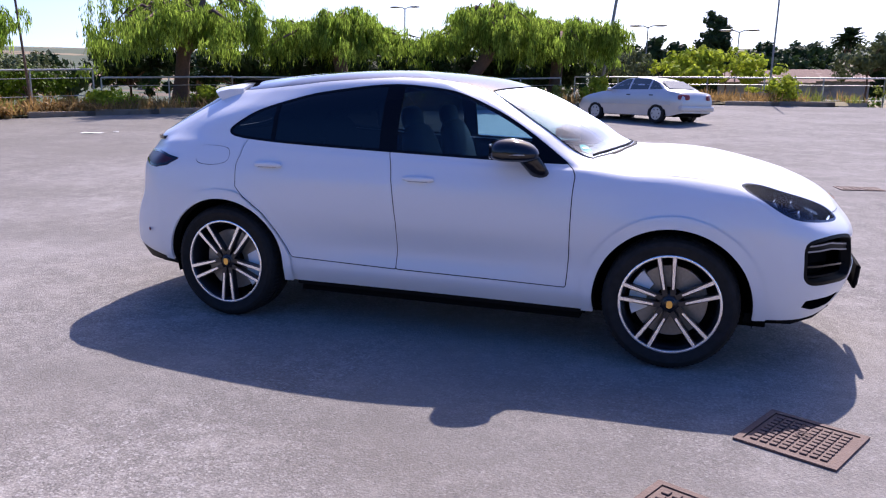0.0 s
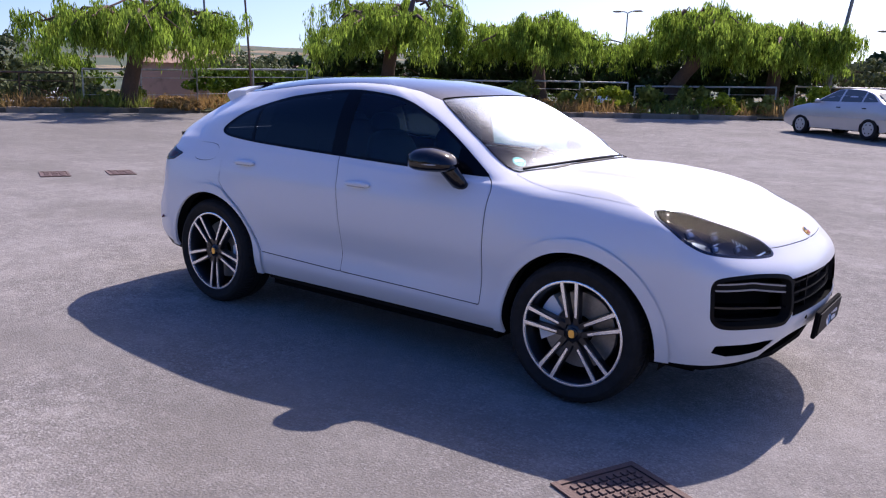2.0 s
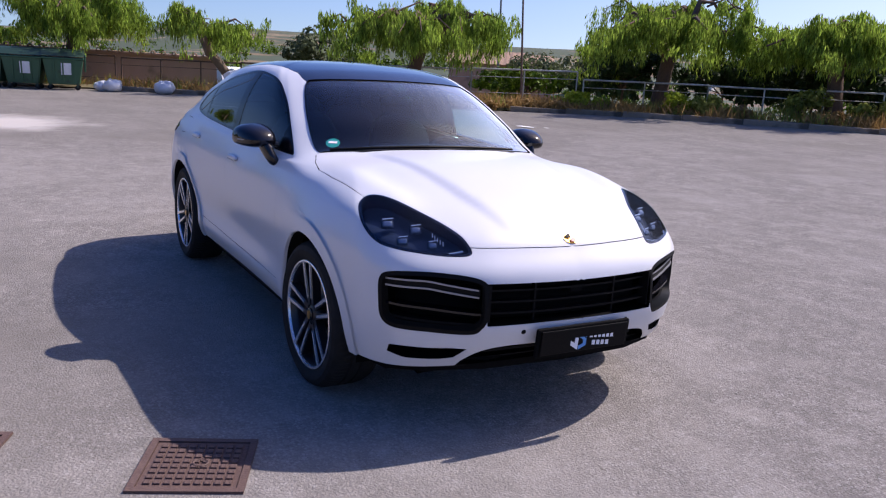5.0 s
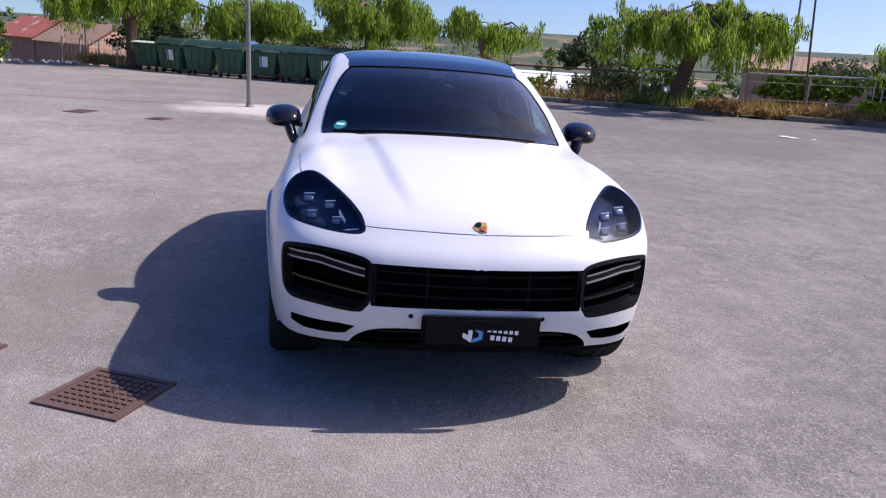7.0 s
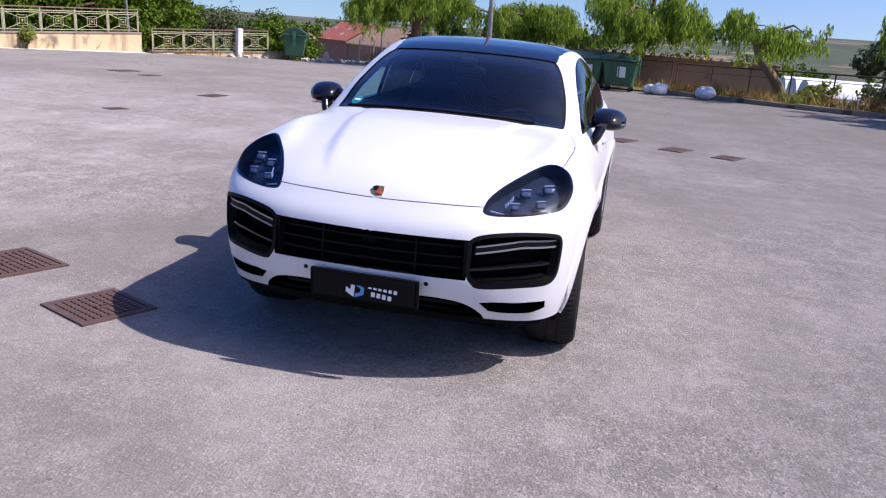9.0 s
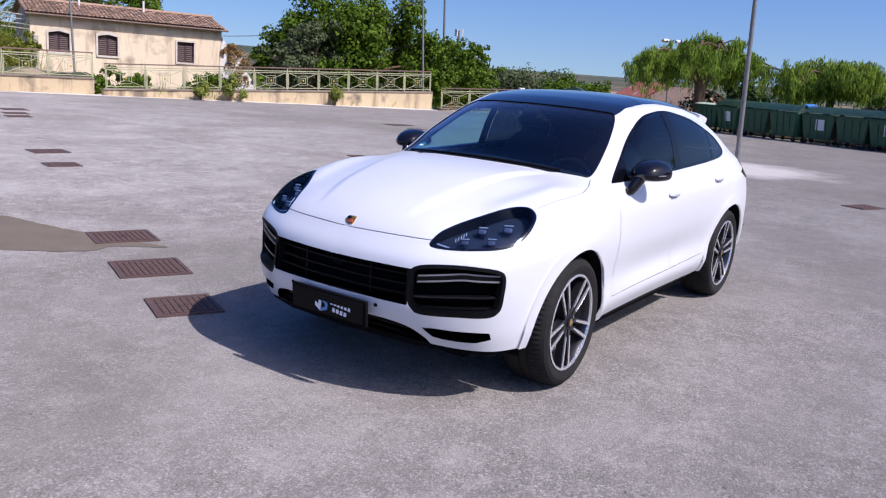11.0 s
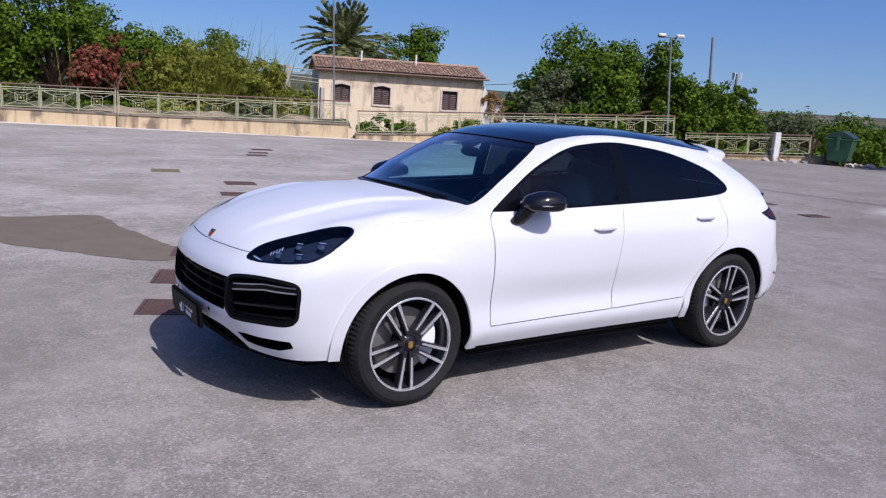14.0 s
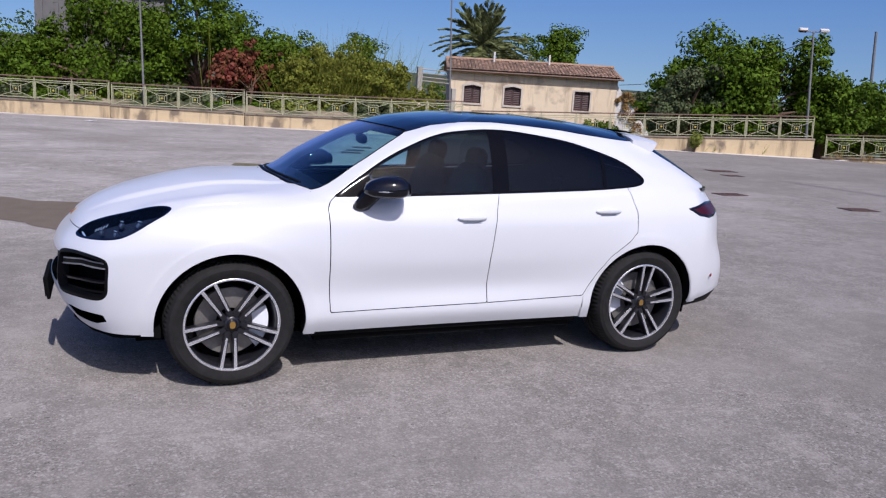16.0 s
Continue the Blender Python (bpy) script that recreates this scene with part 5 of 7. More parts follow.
def leaf_mesh(name, chunks, mat, parent, kind=""):
    v = np.concatenate([c[0] for c in chunks])
    n = len(v) // 4
    me = bpy.data.meshes.new(name)
    me.vertices.add(len(v))
    me.vertices.foreach_set("co", v.ravel())
    me.loops.add(4 * n)
    me.loops.foreach_set("vertex_index", np.arange(4 * n))
    me.polygons.add(n)
    me.polygons.foreach_set("loop_start", np.arange(n) * 4)
    me.polygons.foreach_set("loop_total", np.full(n, 4))
    me.update(calc_edges=True)
    me.materials.append(mat)
    ob = new(name, me)
    if parent:
        ob.parent = parent
    if kind:
        tagged(ob, kind=kind)
    return ob


def unit(n):
    d = rng.normal(size=(n, 3))
    return d / np.linalg.norm(d, axis=1)[:, None]


def clump_leaves(lobes, count, size, droop=.3, shell=.40):
    """Leaves on small rounded heads that stand over the face of each lobe (x, y, z, rx, ry, rz), turned outwards as leaves turn to light."""
    lobes = np.array(lobes, float)
    weight = (lobes[:, 3] * lobes[:, 4] * lobes[:, 5]) ** .67
    heads = max(12 * len(lobes), count // 75)
    pick = rng.choice(len(lobes), heads, p=weight / weight.sum())
    d = unit(heads)
    r = shell + (1 - shell) * rng.random(heads) ** .5
    r *= .95 + .16 * np.array([noise.noise(tuple(q * 2.3 + lobes[k, :3])) for q, k in zip(d, pick)])
    head = lobes[pick, :3] + d * r[:, None] * lobes[pick, 3:]
    wide = (lobes[pick, 3:].mean(1) * rng.uniform(.22, .50, heads)).clip(size * 1.2, None)
    k = rng.integers(heads, size=count)
    o = unit(count) * np.array([1, 1, .8]) + np.array([0, 0, .25])
    c = head[k] + o * wide[k, None] * (.45 + .6 * rng.random(count)[:, None] ** .6)
    face = o * .9 + d[k] * .25 + unit(count) * .55
    face /= np.linalg.norm(face, axis=1)[:, None]
    along = np.cross(face, unit(count))
    along[:, 2] -= droop * .6
    along /= np.linalg.norm(along, axis=1)[:, None] + 1e-9
    across = np.cross(face, along)
    s = size * rng.uniform(.6, 1.25, count)[:, None]
    return quads(c, along * s * .62, across * s * .42)


def strands(starts, lengths, leaf, per=.11):
    """Hanging twigs set with narrow leaves on both sides."""
    cs, al, ac = [], [], []
    for p, length in zip(starts, lengths):
        n = max(3, int(length / per))
        t = np.linspace(0, 1, n)
        sway = rng.normal(size=2) * .10 * length
        line = np.stack([p[0] + sway[0] * t ** .7, p[1] + sway[1] * t ** .7, p[2] - length * t], 1)
        line += rng.normal(size=line.shape) * .035
        for k in range(2):
            o = rng.normal(size=(n, 3)) * np.array([1, 1, .25])
            o /= np.linalg.norm(o, axis=1)[:, None]
            cs.append(line + o * leaf * .35)
            d = o * .26 + np.array([0, 0, -.95]) + rng.normal(size=o.shape) * .12
            al.append(d * leaf * .72)
            ac.append(np.cross(d, unit(n)) * leaf * .15)
    return quads(np.concatenate(cs), np.concatenate(al), np.concatenate(ac))


def limbs(root, tips, thick, mat, parent, wobble=.12):
    for tip in tips:
        bm = bmesh.new()
        a, b = Vector(root), Vector(tip)
        pts = []
        for t in np.linspace(0, 1, 6):
            p = a.lerp(b, float(t))
            bow = math.sin(t * math.pi) * (b - a).length * .16
            k = wobble if 0 < t < 1 else 0
            pts.append(p + Vector((random.uniform(-1, 1) * k, random.uniform(-1, 1) * k, bow)))
        add_tube(bm, pts, [thick * (1 - .78 * t) for t in np.linspace(0, 1, 6)], 6)
        part("limb", bm, mat, parent, smooth=60)


def pepper_tree(x, y, top, wide, lean=(0, 0), trunk=.20, count=90, seed=1, low=1.75, label="", sparse=False):
    """A pepper tree: a stout trunk, bent limbs that spread like an umbrella, and tufts of twigs that hang in curtains."""
    global rng
    rng = np.random.default_rng(seed)
    random.seed(seed)
    z = ground_z(x, y) + .12
    ob = thing("pepper_tree", label or "pepper tree with drooping green foliage behind the kerb", "tree", Matrix.Translation((x, y, z)), group="pepper trees round the car park")
    h = top - z
    bark = PALE_BARK if sparse else BARK
    fork = Vector((lean[0], lean[1], h * .46))
    pts = [Vector((0, 0, -.3)), Vector((lean[0] * .1, lean[1] * .1, h * .06)), Vector((lean[0] * .3, lean[1] * .3, h * .18)), Vector((lean[0] * .65, lean[1] * .65, h * .33)), fork]
    part("trunk", tube(pts, [trunk * 1.7, trunk * 1.3, trunk * 1.08, trunk, trunk * 1.02], 12), bark, ob, smooth=60)
    n = 6 if sparse else 8
    hang = []
    for k in range(n):  # main limbs, each with boughs that arch over and droop
        a = 2 * math.pi * (k + random.random() * .7) / n
        far = random.uniform(.45, .95)
        r, up = wide * far, h * (.56 - .30 * far * far) * random.uniform(.72, 1.12)
        elbow = fork + Vector((math.cos(a) * r * .38 + random.uniform(-.25, .25), math.sin(a) * r * .38 + random.uniform(-.25, .25), up * random.uniform(.7, 1.0)))
        tip = fork + Vector((math.cos(a) * r, math.sin(a) * r, up * .7))
        pts = [fork - Vector((0, 0, .12)), fork.lerp(elbow, .5) + Vector((random.uniform(-.2, .2), random.uniform(-.2, .2), 0)), elbow, elbow.lerp(tip, .55) + Vector((0, 0, .07 * h)), tip]
        part("limb", tube(pts, [trunk * w for w in (.70, .54, .40, .24, .10)], 7), bark, ob, smooth=60)
        bare = k % 4 == 1
        if not bare:
            hang += [elbow.lerp(tip, w) for w in (.3, .6, .85, 1.0)]
        for _ in range(3 if sparse else 5):
            root = elbow.lerp(tip, random.uniform(-.3, .9))
            b = a + random.gauss(0, 1.0)
            reach = wide * random.uniform(.2, .5)
            end = root + Vector((math.cos(b) * reach, math.sin(b) * reach, random.uniform(-.16, .06) * h))
            crest = root.lerp(end, .5) + Vector((0, 0, random.uniform(.03, .11) * h))
            part("bough", tube([root, crest, end], [trunk * .18, trunk * .12, trunk * .05], 5), bark, ob, smooth=60)
            hang += [root.lerp(crest, .6), crest, crest.lerp(end, .4), crest.lerp(end, .75), end][2 if bare else 0:]
    for _ in range(count):  # twigs between the boughs, lower towards the rim
        a, q = random.uniform(0, 2 * math.pi), random.random() ** .5
        if noise.noise((math.cos(a) * q * 2.6 + seed * 3.7, math.sin(a) * q * 2.6, seed)) < .0:
            continue
        lift = h * (.86 - .34 * q * q) + random.uniform(-.16, .06) * h + .26 * noise.noise((math.cos(a) * 2 + seed, math.sin(a) * 2, q * 2)) * h
        hang.append(Vector((lean[0] + math.cos(a) * q * wide, lean[1] + math.sin(a) * q * wide, min(lift, h * .97))))
    starts, lens = [], []
    for q in hang:  # a tassel at each place: a few twigs close together that hang straight down and thin out below
        if random.random() < (.22 if sparse else .06):
            continue
        for _ in range(random.randint(1, 2)):
            size, drop = random.uniform(.07, .17), random.uniform(.45, 1.25) * (.85 if sparse else 1)
            at = np.array([q[0], q[1], q[2]]) + rng.normal(size=3) * np.array([.20, .20, .10])
            for _ in range(int(random.uniform(9, 15) * (size / .11) ** .8)):
                o = rng.normal(size=2) * size
                w = math.exp(-(o @ o) / (size * size) * .4)
                p = np.array([at[0] + o[0], at[1] + o[1], at[2] - (o @ o) * 2.2 + rng.normal() * .04])
                starts.append(p)
                lens.append(max(.14, min(drop * w * rng.uniform(.75, 1.1), p[2] - low + rng.normal() * .35)))
    leaf_mesh("crown", [strands(starts, lens, .150, .085)], PEPPER, ob)
    return ob


def broad_tree(name, x, y, z, lobes, count, leaf, mat, label, category="tree", trunk=.25, group=""):
    """A trunk with limbs into each lobe and a crown of tufted leaves. Lobes are placed from the tree's foot."""
    ob = thing(name, label, category, Matrix.Translation((x, y, z)), group=group)
    first = np.array(lobes, float)
    top = first[:, 2].mean()
    if trunk:
        part("trunk", tube([(0, 0, -.4), (.05, .03, top * .3), (.0, .1, top * .55)], [trunk * 1.3, trunk, trunk * .8], 9), BARK, ob, smooth=60)
        limbs((0, .1, top * .5), [tuple(l[:3]) for l in lobes], trunk * .55, BARK, ob)
    leaf_mesh("crown", [clump_leaves(lobes, count, leaf)], mat, ob)
    return ob


def lobes_for(w, d, h, n, seed, low=.25):
    """Lobes heaped into an uneven crown w wide, d deep and h high."""
    r = np.random.default_rng(seed)
    out = []
    for k in range(n):
        px, py = r.uniform(-.5, .5) * w * .8, r.uniform(-.5, .5) * d * .8
        edge = 1 - .55 * (abs(px) / (w * .5)) ** 2
        pz = h * (low + (edge - low) * (.22 + .66 * ((k * 7) % n + r.random()) / n))
        s = r.uniform(.16, .28)
        pz = min(pz, h * (1.06 - .5 * (abs(px) / (w * .5)) ** 2 - s * .8))
        out.append((px, py, pz, w * s, d * s * 1.1, h * s * .85))
    return out


def tuft(name, spots, height, mat, label, category, blades=26, spread=.28, kind="stuff"):
    """Grass or weeds: many blades that spring from each spot."""
    cs, al, ac = [], [], []
    for (x, y, z, s) in spots:
        n = blades
        foot = np.array([x, y, z]) + rng.normal(size=(n, 3)) * np.array([spread, spread, 0]) * s
        d = rng.normal(size=(n, 3)) * np.array([.42, .42, .15]) + np.array([0, 0, 1])
        d /= np.linalg.norm(d, axis=1)[:, None]
        L = height * s * rng.uniform(.4, 1.1, n)[:, None]
        cs.append(foot + d * L * .5)
        al.append(d * L * .5)
        ac.append(np.cross(d, unit(n)) * .018 * s + .0)
    ob = leaf_mesh(name, [quads(np.concatenate(cs), np.concatenate(al), np.concatenate(ac))], mat, None)
    return tagged(ob, label, category, kind=kind)


# ---- planting round the car park ----
for x, y, top, wide, lean, seed, n in ((-17.6, 19.8, 4.8, 3.5, (.2, .1), 2, 85), (-12.3, 22.7, 4.3, 3.1, (-.3, .2), 3, 70), (-8.7, 25.7, 4.7, 2.6, (1.1, .3), 4, 65), (-5.5, 28.8, 4.4, 2.7, (.1, 0), 5, 65),
                                      (-21.9, 11.4, 4.5, 3.4, (.3, .3), 6, 75), (-32.2, -9.3, 4.4, 3.6, (-.2, -.2), 7, 85), (-30.9, .8, 4.3, 3.2, (.1, .2), 8, 80)):
    pepper_tree(x, y, top, wide, lean, .25, n, seed)
pepper_tree(-27.2, 6.5, 3.5, 2.4, (0, -1.1), .17, 16, 9, label="gnarled pepper tree with a bent bare trunk", sparse=True)
pepper_tree(-33.5, -4.2, 3.7, 2.5, (0, .2), .16, 55, 10)

random.seed(3)


def hedge(x, y, w, d, h, mat, seed, label, count=2600, leaf=.16, n=9, name="shrub", z=None):
    return broad_tree(name, x, y, ground_z(x, y) - .1 if z is None else z, lobes_for(w, d, h, n, seed, .15), count, leaf, mat, label, "shrub", trunk=.05, group="shrubs behind the rail")


hedge(-29.5, 11.0, 3.6, 3.0, 3.5, OLIVE, 1, "grey-green olive shrub behind the rail", 5200, z=-.6)
hedge(-25.6, 10.8, 4.5, 3, 1.3, OLIVE, 2, "grey-green olive shrub behind the rail")
hedge(-21.5, 16.5, 3.4, 2.4, 1.9, BROAD, 3, "leafy green shrub behind the rail", 2400, .14)
# undergrowth in the darkest leaves: the crowns' shade is put into its colour
for k, (x, y) in enumerate(((-20.5, 20.5), (-17.5, 23.0), (-14.3, 24.6), (-11.0, 26.2), (-8.8, 28.6), (-6.0, 31.0), (-15.8, 26.2), (-12.6, 28.0), (-10.4, 30.0), (-7.6, 32.4))):
    hedge(x, y, 4.8, 2.4, 2.5, DARK_LEAF, 10 + k, "dense shrub under the pepper trees, leaves darkened for the shade there", 6500, .16, 12)
hedge(-24.5, 17.4, 3.2, 2.4, 1.4, BROAD, 21, "leafy green shrub behind the rail")
hedge(-36.5, -1.5, 6.0, 3.0, 2.6, BROAD, 22, "leafy green shrub behind the wall", 3000)
hedge(-37.0, -9.0, 6.0, 3.0, 2.8, DARK_LEAF, 24, "dark dense shrub behind the bins", 3200)
hedge(-30.5, 14.5, 6.0, 3.0, 1.7, BROAD, 25, "leafy green shrub behind the rail", 2400)
hedge(-31.0, 24.0, 7.0, 4.0, 2.0, OLIVE, 26, "grey-green olive shrub behind the rail", 2600)
hedge(-1.6, 36.5, 5.2, 3.0, 2.2, LIME, 27, "bright yellow-green shrub behind the rail", 3600, .2)
hedge(1.2, 37.2, 4.0, 3.0, 2.5, LIME, 28, "bright yellow-green shrub behind the rail", 3200, .2)
hedge(-4.5, 35.0, 5.0, 3.0, 2.6, OLIVE, 29, "grey-green shrub behind the rail", 2600)
hedge(11.5, 33.5, 4.0, 2.4, 2.9, LIME, 30, "bright yellow-green shrub behind the rail", 2400, .18)
hedge(7.8, 40.0, 4.5, 3.0, 3.3, OLIVE, 31, "grey-green olive tree behind the rail", 2800, .2)
# cypress and pines far behind
lob = [(0, 0, .6 + .247 * k, 1.45 - .0030 * (k - 8) ** 2, 1.45 - .0030 * (k - 8) ** 2, .5) for k in range(25)]
broad_tree("cypress_tree", 0.1, 54.5, -.5, lob, 20000, .17, DARK_LEAF, "tall dense dark green cypress behind the houses", trunk=.2)
for k, (x, y, w, h) in enumerate(((-9, 78, 9, 5.2), (-16, 76, 8, 4.4), (2, 86, 12, 5.0), (12, 84, 13, 5.4), (20, 88, 13, 6.2), (-5, 66, 8, 4.4), (5.5, 70, 7, 4.2), (14, 66, 8, 4.8), (22, 72, 9, 5.6), (28, 80, 14, 6.6), (-24, 70, 8, 4.0), (16, 60, 6, 4.6), (-29.5, 52, 2.2, 6.6), (-31.0, 53, 1.8, 5.6), (-36, 46, 9, 4.2), (-44, 38, 8, 3.4), (-7.3, 66, 2.8, 5.2), (-5.0, 64.4, 2.6, 5.6), (-3.1, 70.5, 3.4, 5.6), (-1.2, 71, 2.8, 5.2), (2.8, 74.7, 4.0, 5.2), (4.7, 80.7, 4.4, 5.8), (6.8, 84.6, 4.2, 6.3), (8.4, 88.5, 5.0, 6.9))):
    broad_tree("pine_tree", x, y, -.6, lobes_for(w, w * .6, h, 9, 50 + k, .3), 2600, .42, DARK_LEAF, "dark green pine far behind the car park", trunk=.25, group="pines beyond the car park")

# south side: tall trees behind the wall
for k, (x, y, w, d, h, mat, n, leaf) in enumerate(((7.5, -34.6, 7, 5, 4.0, BROAD, 8000, .2), (2.5, -35.5, 7, 5, 5.6, BROAD, 11000, .2), (-2.0, -34.8, 6, 5, 6.4, BROAD, 10000, .2), (-5.6, -33.5, 5, 4, 4.4, BROAD, 7500, .2), (13, -36, 8, 5, 5.5, BROAD, 6000, .26),
                                                   (-27.2, -25.7, 7.0, 6, 5.9, BROAD, 11000, .24), (-23.4, -26.0, 4.6, 3.6, 3.8, OLIVE, 6500, .2), (-30.2, -24.0, 4.4, 4, 3.6, BROAD, 5000, .22), (-25.2, -26.0, 4.4, 4, 4.9, BROAD, 5500, .22), (-36.2, -29.9, 3.4, 3.4, 4.2, BROAD, 4200, .22), (-24.2, -28.0, 3.4, 2.6, 3.6, BROAD, 5200, .22),
                                                   (-27.5, -45.5, 6.5, 5, 6.6, BROAD, 6000, .26), (-40, -31, 8, 5, 2.4, BROAD, 5000, .24), (-46, -26, 8, 5, 2.2, OLIVE, 4600, .24), (-50, -33, 12, 5, 2.3, BROAD, 5200, .28), (-41, -20, 7, 4, 1.9, BROAD, 4400, .22), (-13.0, -44.0, 5, 4, 4.9, BROAD, 4600, .24), (-35.2, -24.3, 3.6, 3.2, 4.0, BROAD, 3400, .22), (-33.0, -24.2, 3.0, 2.8, 3.4, BROAD, 2400, .22))):
    broad_tree("broadleaf_tree", x, y, -.8, lobes_for(w, d, h + .8, 18, 80 + k, .12), int(n * 2.6), leaf * .68, mat, ("grey-brown leafy tree behind the wall" if mat is OLIVE else "dense leafy green tree behind the wall"), trunk=.22, group="trees behind the south wall")
broad_tree("bougainvillea", -3.9, -31.2, .3, lobes_for(3.3, 1.8, 3.1, 9, 120, .3), 3600, .16, RED_LEAF, "bougainvillea with red and rusty blossom behind the wall", "shrub", trunk=.06)
for k in range(9):
    hedge(11 - k * 2.35, -33.0 + k * .62, 2.8, 1.6, 1.7 + .3 * (k % 3), (BROAD, WEED, OLIVE)[k % 3], 130 + k, "low scrub behind the wall rail", 1500, .15, 7, z=-.1)
rng = np.random.default_rng(77)
tuft("reed_clump", [(-7.6 + rng.normal() * 1.5, -30.9 + rng.normal() * .7, .1, rng.uniform(.75, 1.1)) for _ in range(80)], 4.3, REED, "tall green giant reeds behind the wall", "reeds", 16, .22)
hedge(-7.4, -31.3, 5.4, 2.6, 4.2, REED, 161, "dense light green bush among the reeds", 15000, .12, 14, z=0)
hedge(-10.4, -30.2, 3.6, 2.0, 3.0, REED, 162, "dense light green bush among the reeds", 7000, .12, 10, z=0)
tuft("reed_clump", [(-10.4 + rng.normal() * 1.1, -29.6 + rng.normal() * .5, .1, rng.uniform(.5, .9)) for _ in range(40)], 2.8, REED, "tall green giant reeds behind the wall", "reeds", 16, .22)

# dry grass and weeds on the verge and along the walls
spots, green = [], []
for x, y, o in verge:
    for _ in range(9):
        w = random.uniform(.2, 2.2)
        spot = (x + o.x * w + random.uniform(-.3, .3), y + o.y * w + random.uniform(-.3, .3), ground_z(x, y) + .1, random.uniform(.4, 1.25))
        dry = noise.noise((x * .28, y * .28, 4.4)) + random.uniform(-.25, .25)
        if dry > .02:
            spots.append(spot)
        elif dry < -.08 and random.random() < .8:
            green.append(spot)
tuft("dry_grass", spots, .55, DRY, "tall dry yellow grass along the kerb", "grass", 50, .36)
tuft("weeds", green, .62, WEED, "green weeds along the kerb", "weeds", 34, .24)
tuft("weeds", [(-11.5 - k * .85 + random.uniform(-.3, .3), -23.75 + k * .31 + random.uniform(0, .15), 0, random.uniform(.3, 1.0)) for k in range(16) if k % 3 or k > 10], .8, WEED, "weeds growing at the foot of the wall", "weeds", 40, .16)
tuft("weeds", [(-25 - k * .4, -18.2 + k * .27 + random.uniform(-.1, .2), 0, random.uniform(.3, .9)) for k in range(14)], .6, DRY, "dry weeds at the foot of the fence", "weeds", 30, .2)
shrub_spots = [(-15.4, -22.0), (-19.6, -20.5), (-14.3, -22.4)]
for k, (x, y) in enumerate(shrub_spots):
    hedge(x, y + .1, .8, .7, 1.0 - .2 * k, WEED, 150 + k, "small weedy bush growing at the wall's foot", 700, .1, 5, z=0)
for k, (x, y, w, h) in enumerate(((-15.6, 18.9, 1.2, 1.0), (-14.9, 19.2, 1.1, .9), (-12.9, 21.6, 1.6, 1.5), (-18.4, 16.8, 1.3, .8), (-10.8, 22.9, 1.3, 1.0), (-8.2, 24.0, 1.4, 1.1), (-6.2, 25.2, 1.3, .9), (-25.9, 7.4, 1.6, 1.0), (-22.4, 11.6, 1.5, .9), (3.2, 29.8, 2.0, 1.2), (8.2, 30.0, 2.4, 1.5), (10.8, 30.2, 2.0, 1.3), (-9.6, 23.4, 1.3, 1.1), (-7.2, 24.6, 1.2, 1.2), (-5.0, 25.8, 1.3, 1.0), (-3.6, 27.0, 1.4, 1.2), (-2.0, 28.4, 1.5, 1.0))):
    hedge(x, y, w, w, h, LIME if k % 3 == 0 else WEED, 170 + k, "bushy green weeds on the verge", 1500, .12, 6)

for k, (x, y, w, h) in enumerate(((-20.6, 12.5, 1.9, .85), (-19.9, 13.9, 1.6, .8), (-18.9, 15.3, 1.5, .9), (-12.0, 22.0, 1.6, .9), (-9.4, 23.6, 1.3, .85), (-14.2, 20.4, 1.7, .9), (-15.4, 19.4, 1.4, .75), (-25.8, 7.2, 1.9, .8), (-24.0, 9.4, 1.8, .8), (-22.9, 10.6, 1.5, .75), (-21.9, 13.6, 1.5, .85), (-27.6, 4.6, 1.5, .7))):
    hedge(x, y, w, w * .8, h, DRY, 240 + k, "dry rust-coloured bush on the verge", 1500, .10, 7, name="dry_bush")

# palm behind the villa
palm = thing("palm_tree", "date palm with a full grey-green crown behind the villa", "palm", Matrix.Translation((-21.6, -45.2, -1)))
part("trunk", tube([(0, 0, -.5), (.05, 0, 3), (0, .05, 5.9)], [.34, .30, .36], 12), BARK, palm, smooth=60)
random.seed(21)
rng = np.random.default_rng(21)
cs, al, ac = [], [], []
for k in range(74):
    a, up = random.uniform(0, 2 * math.pi), random.uniform(-.45, 1.45)
    L = random.uniform(2.9, 3.7)
    t = np.linspace(.06, 1, 30)
    r = L * t * math.cos(up * .85)
    z = 5.9 + L * t * math.sin(up * .9) - (.95 if up < 1 else .5) * L * .34 * t ** 2.2
    spine = np.stack([r * math.cos(a), r * math.sin(a), z], 1)
    way = np.gradient(spine, axis=0)
    way /= np.linalg.norm(way, axis=1)[:, None]
    across = np.cross(way, (0, 0, 1))
    across /= np.linalg.norm(across, axis=1)[:, None] + 1e-9
    for s in (-1, 1):
        d = across * s * .8 + way * .7 + np.array([0, 0, .22])
        size = (.46 * np.sin(t * 2.7) + .12)[:, None]
        cs.append(spine + d * size * .5)
        al.append(d * size * .5)
        ac.append(np.cross(d, rng.normal(size=d.shape)) * .045)
leaf_mesh("crown", [quads(np.concatenate(cs), np.concatenate(al), np.concatenate(ac))], PALM_LEAF, palm)
palm2 = thing("palm_tree", "small palm far behind the car park", "palm", Matrix.Translation((8.6, 56, -.5)))
part("trunk", tube([(0, 0, -.5), (.1, 0, 2.5), (0, .05, 4.9)], [.22, .2, .22], 8), BARK, palm2)
leaf_mesh("crown", [quads(np.concatenate(cs) * .34 + np.array([0, 0, 2.9]), np.concatenate(al) * .34, np.concatenate(ac) * .6)], DARK_LEAF, palm2)

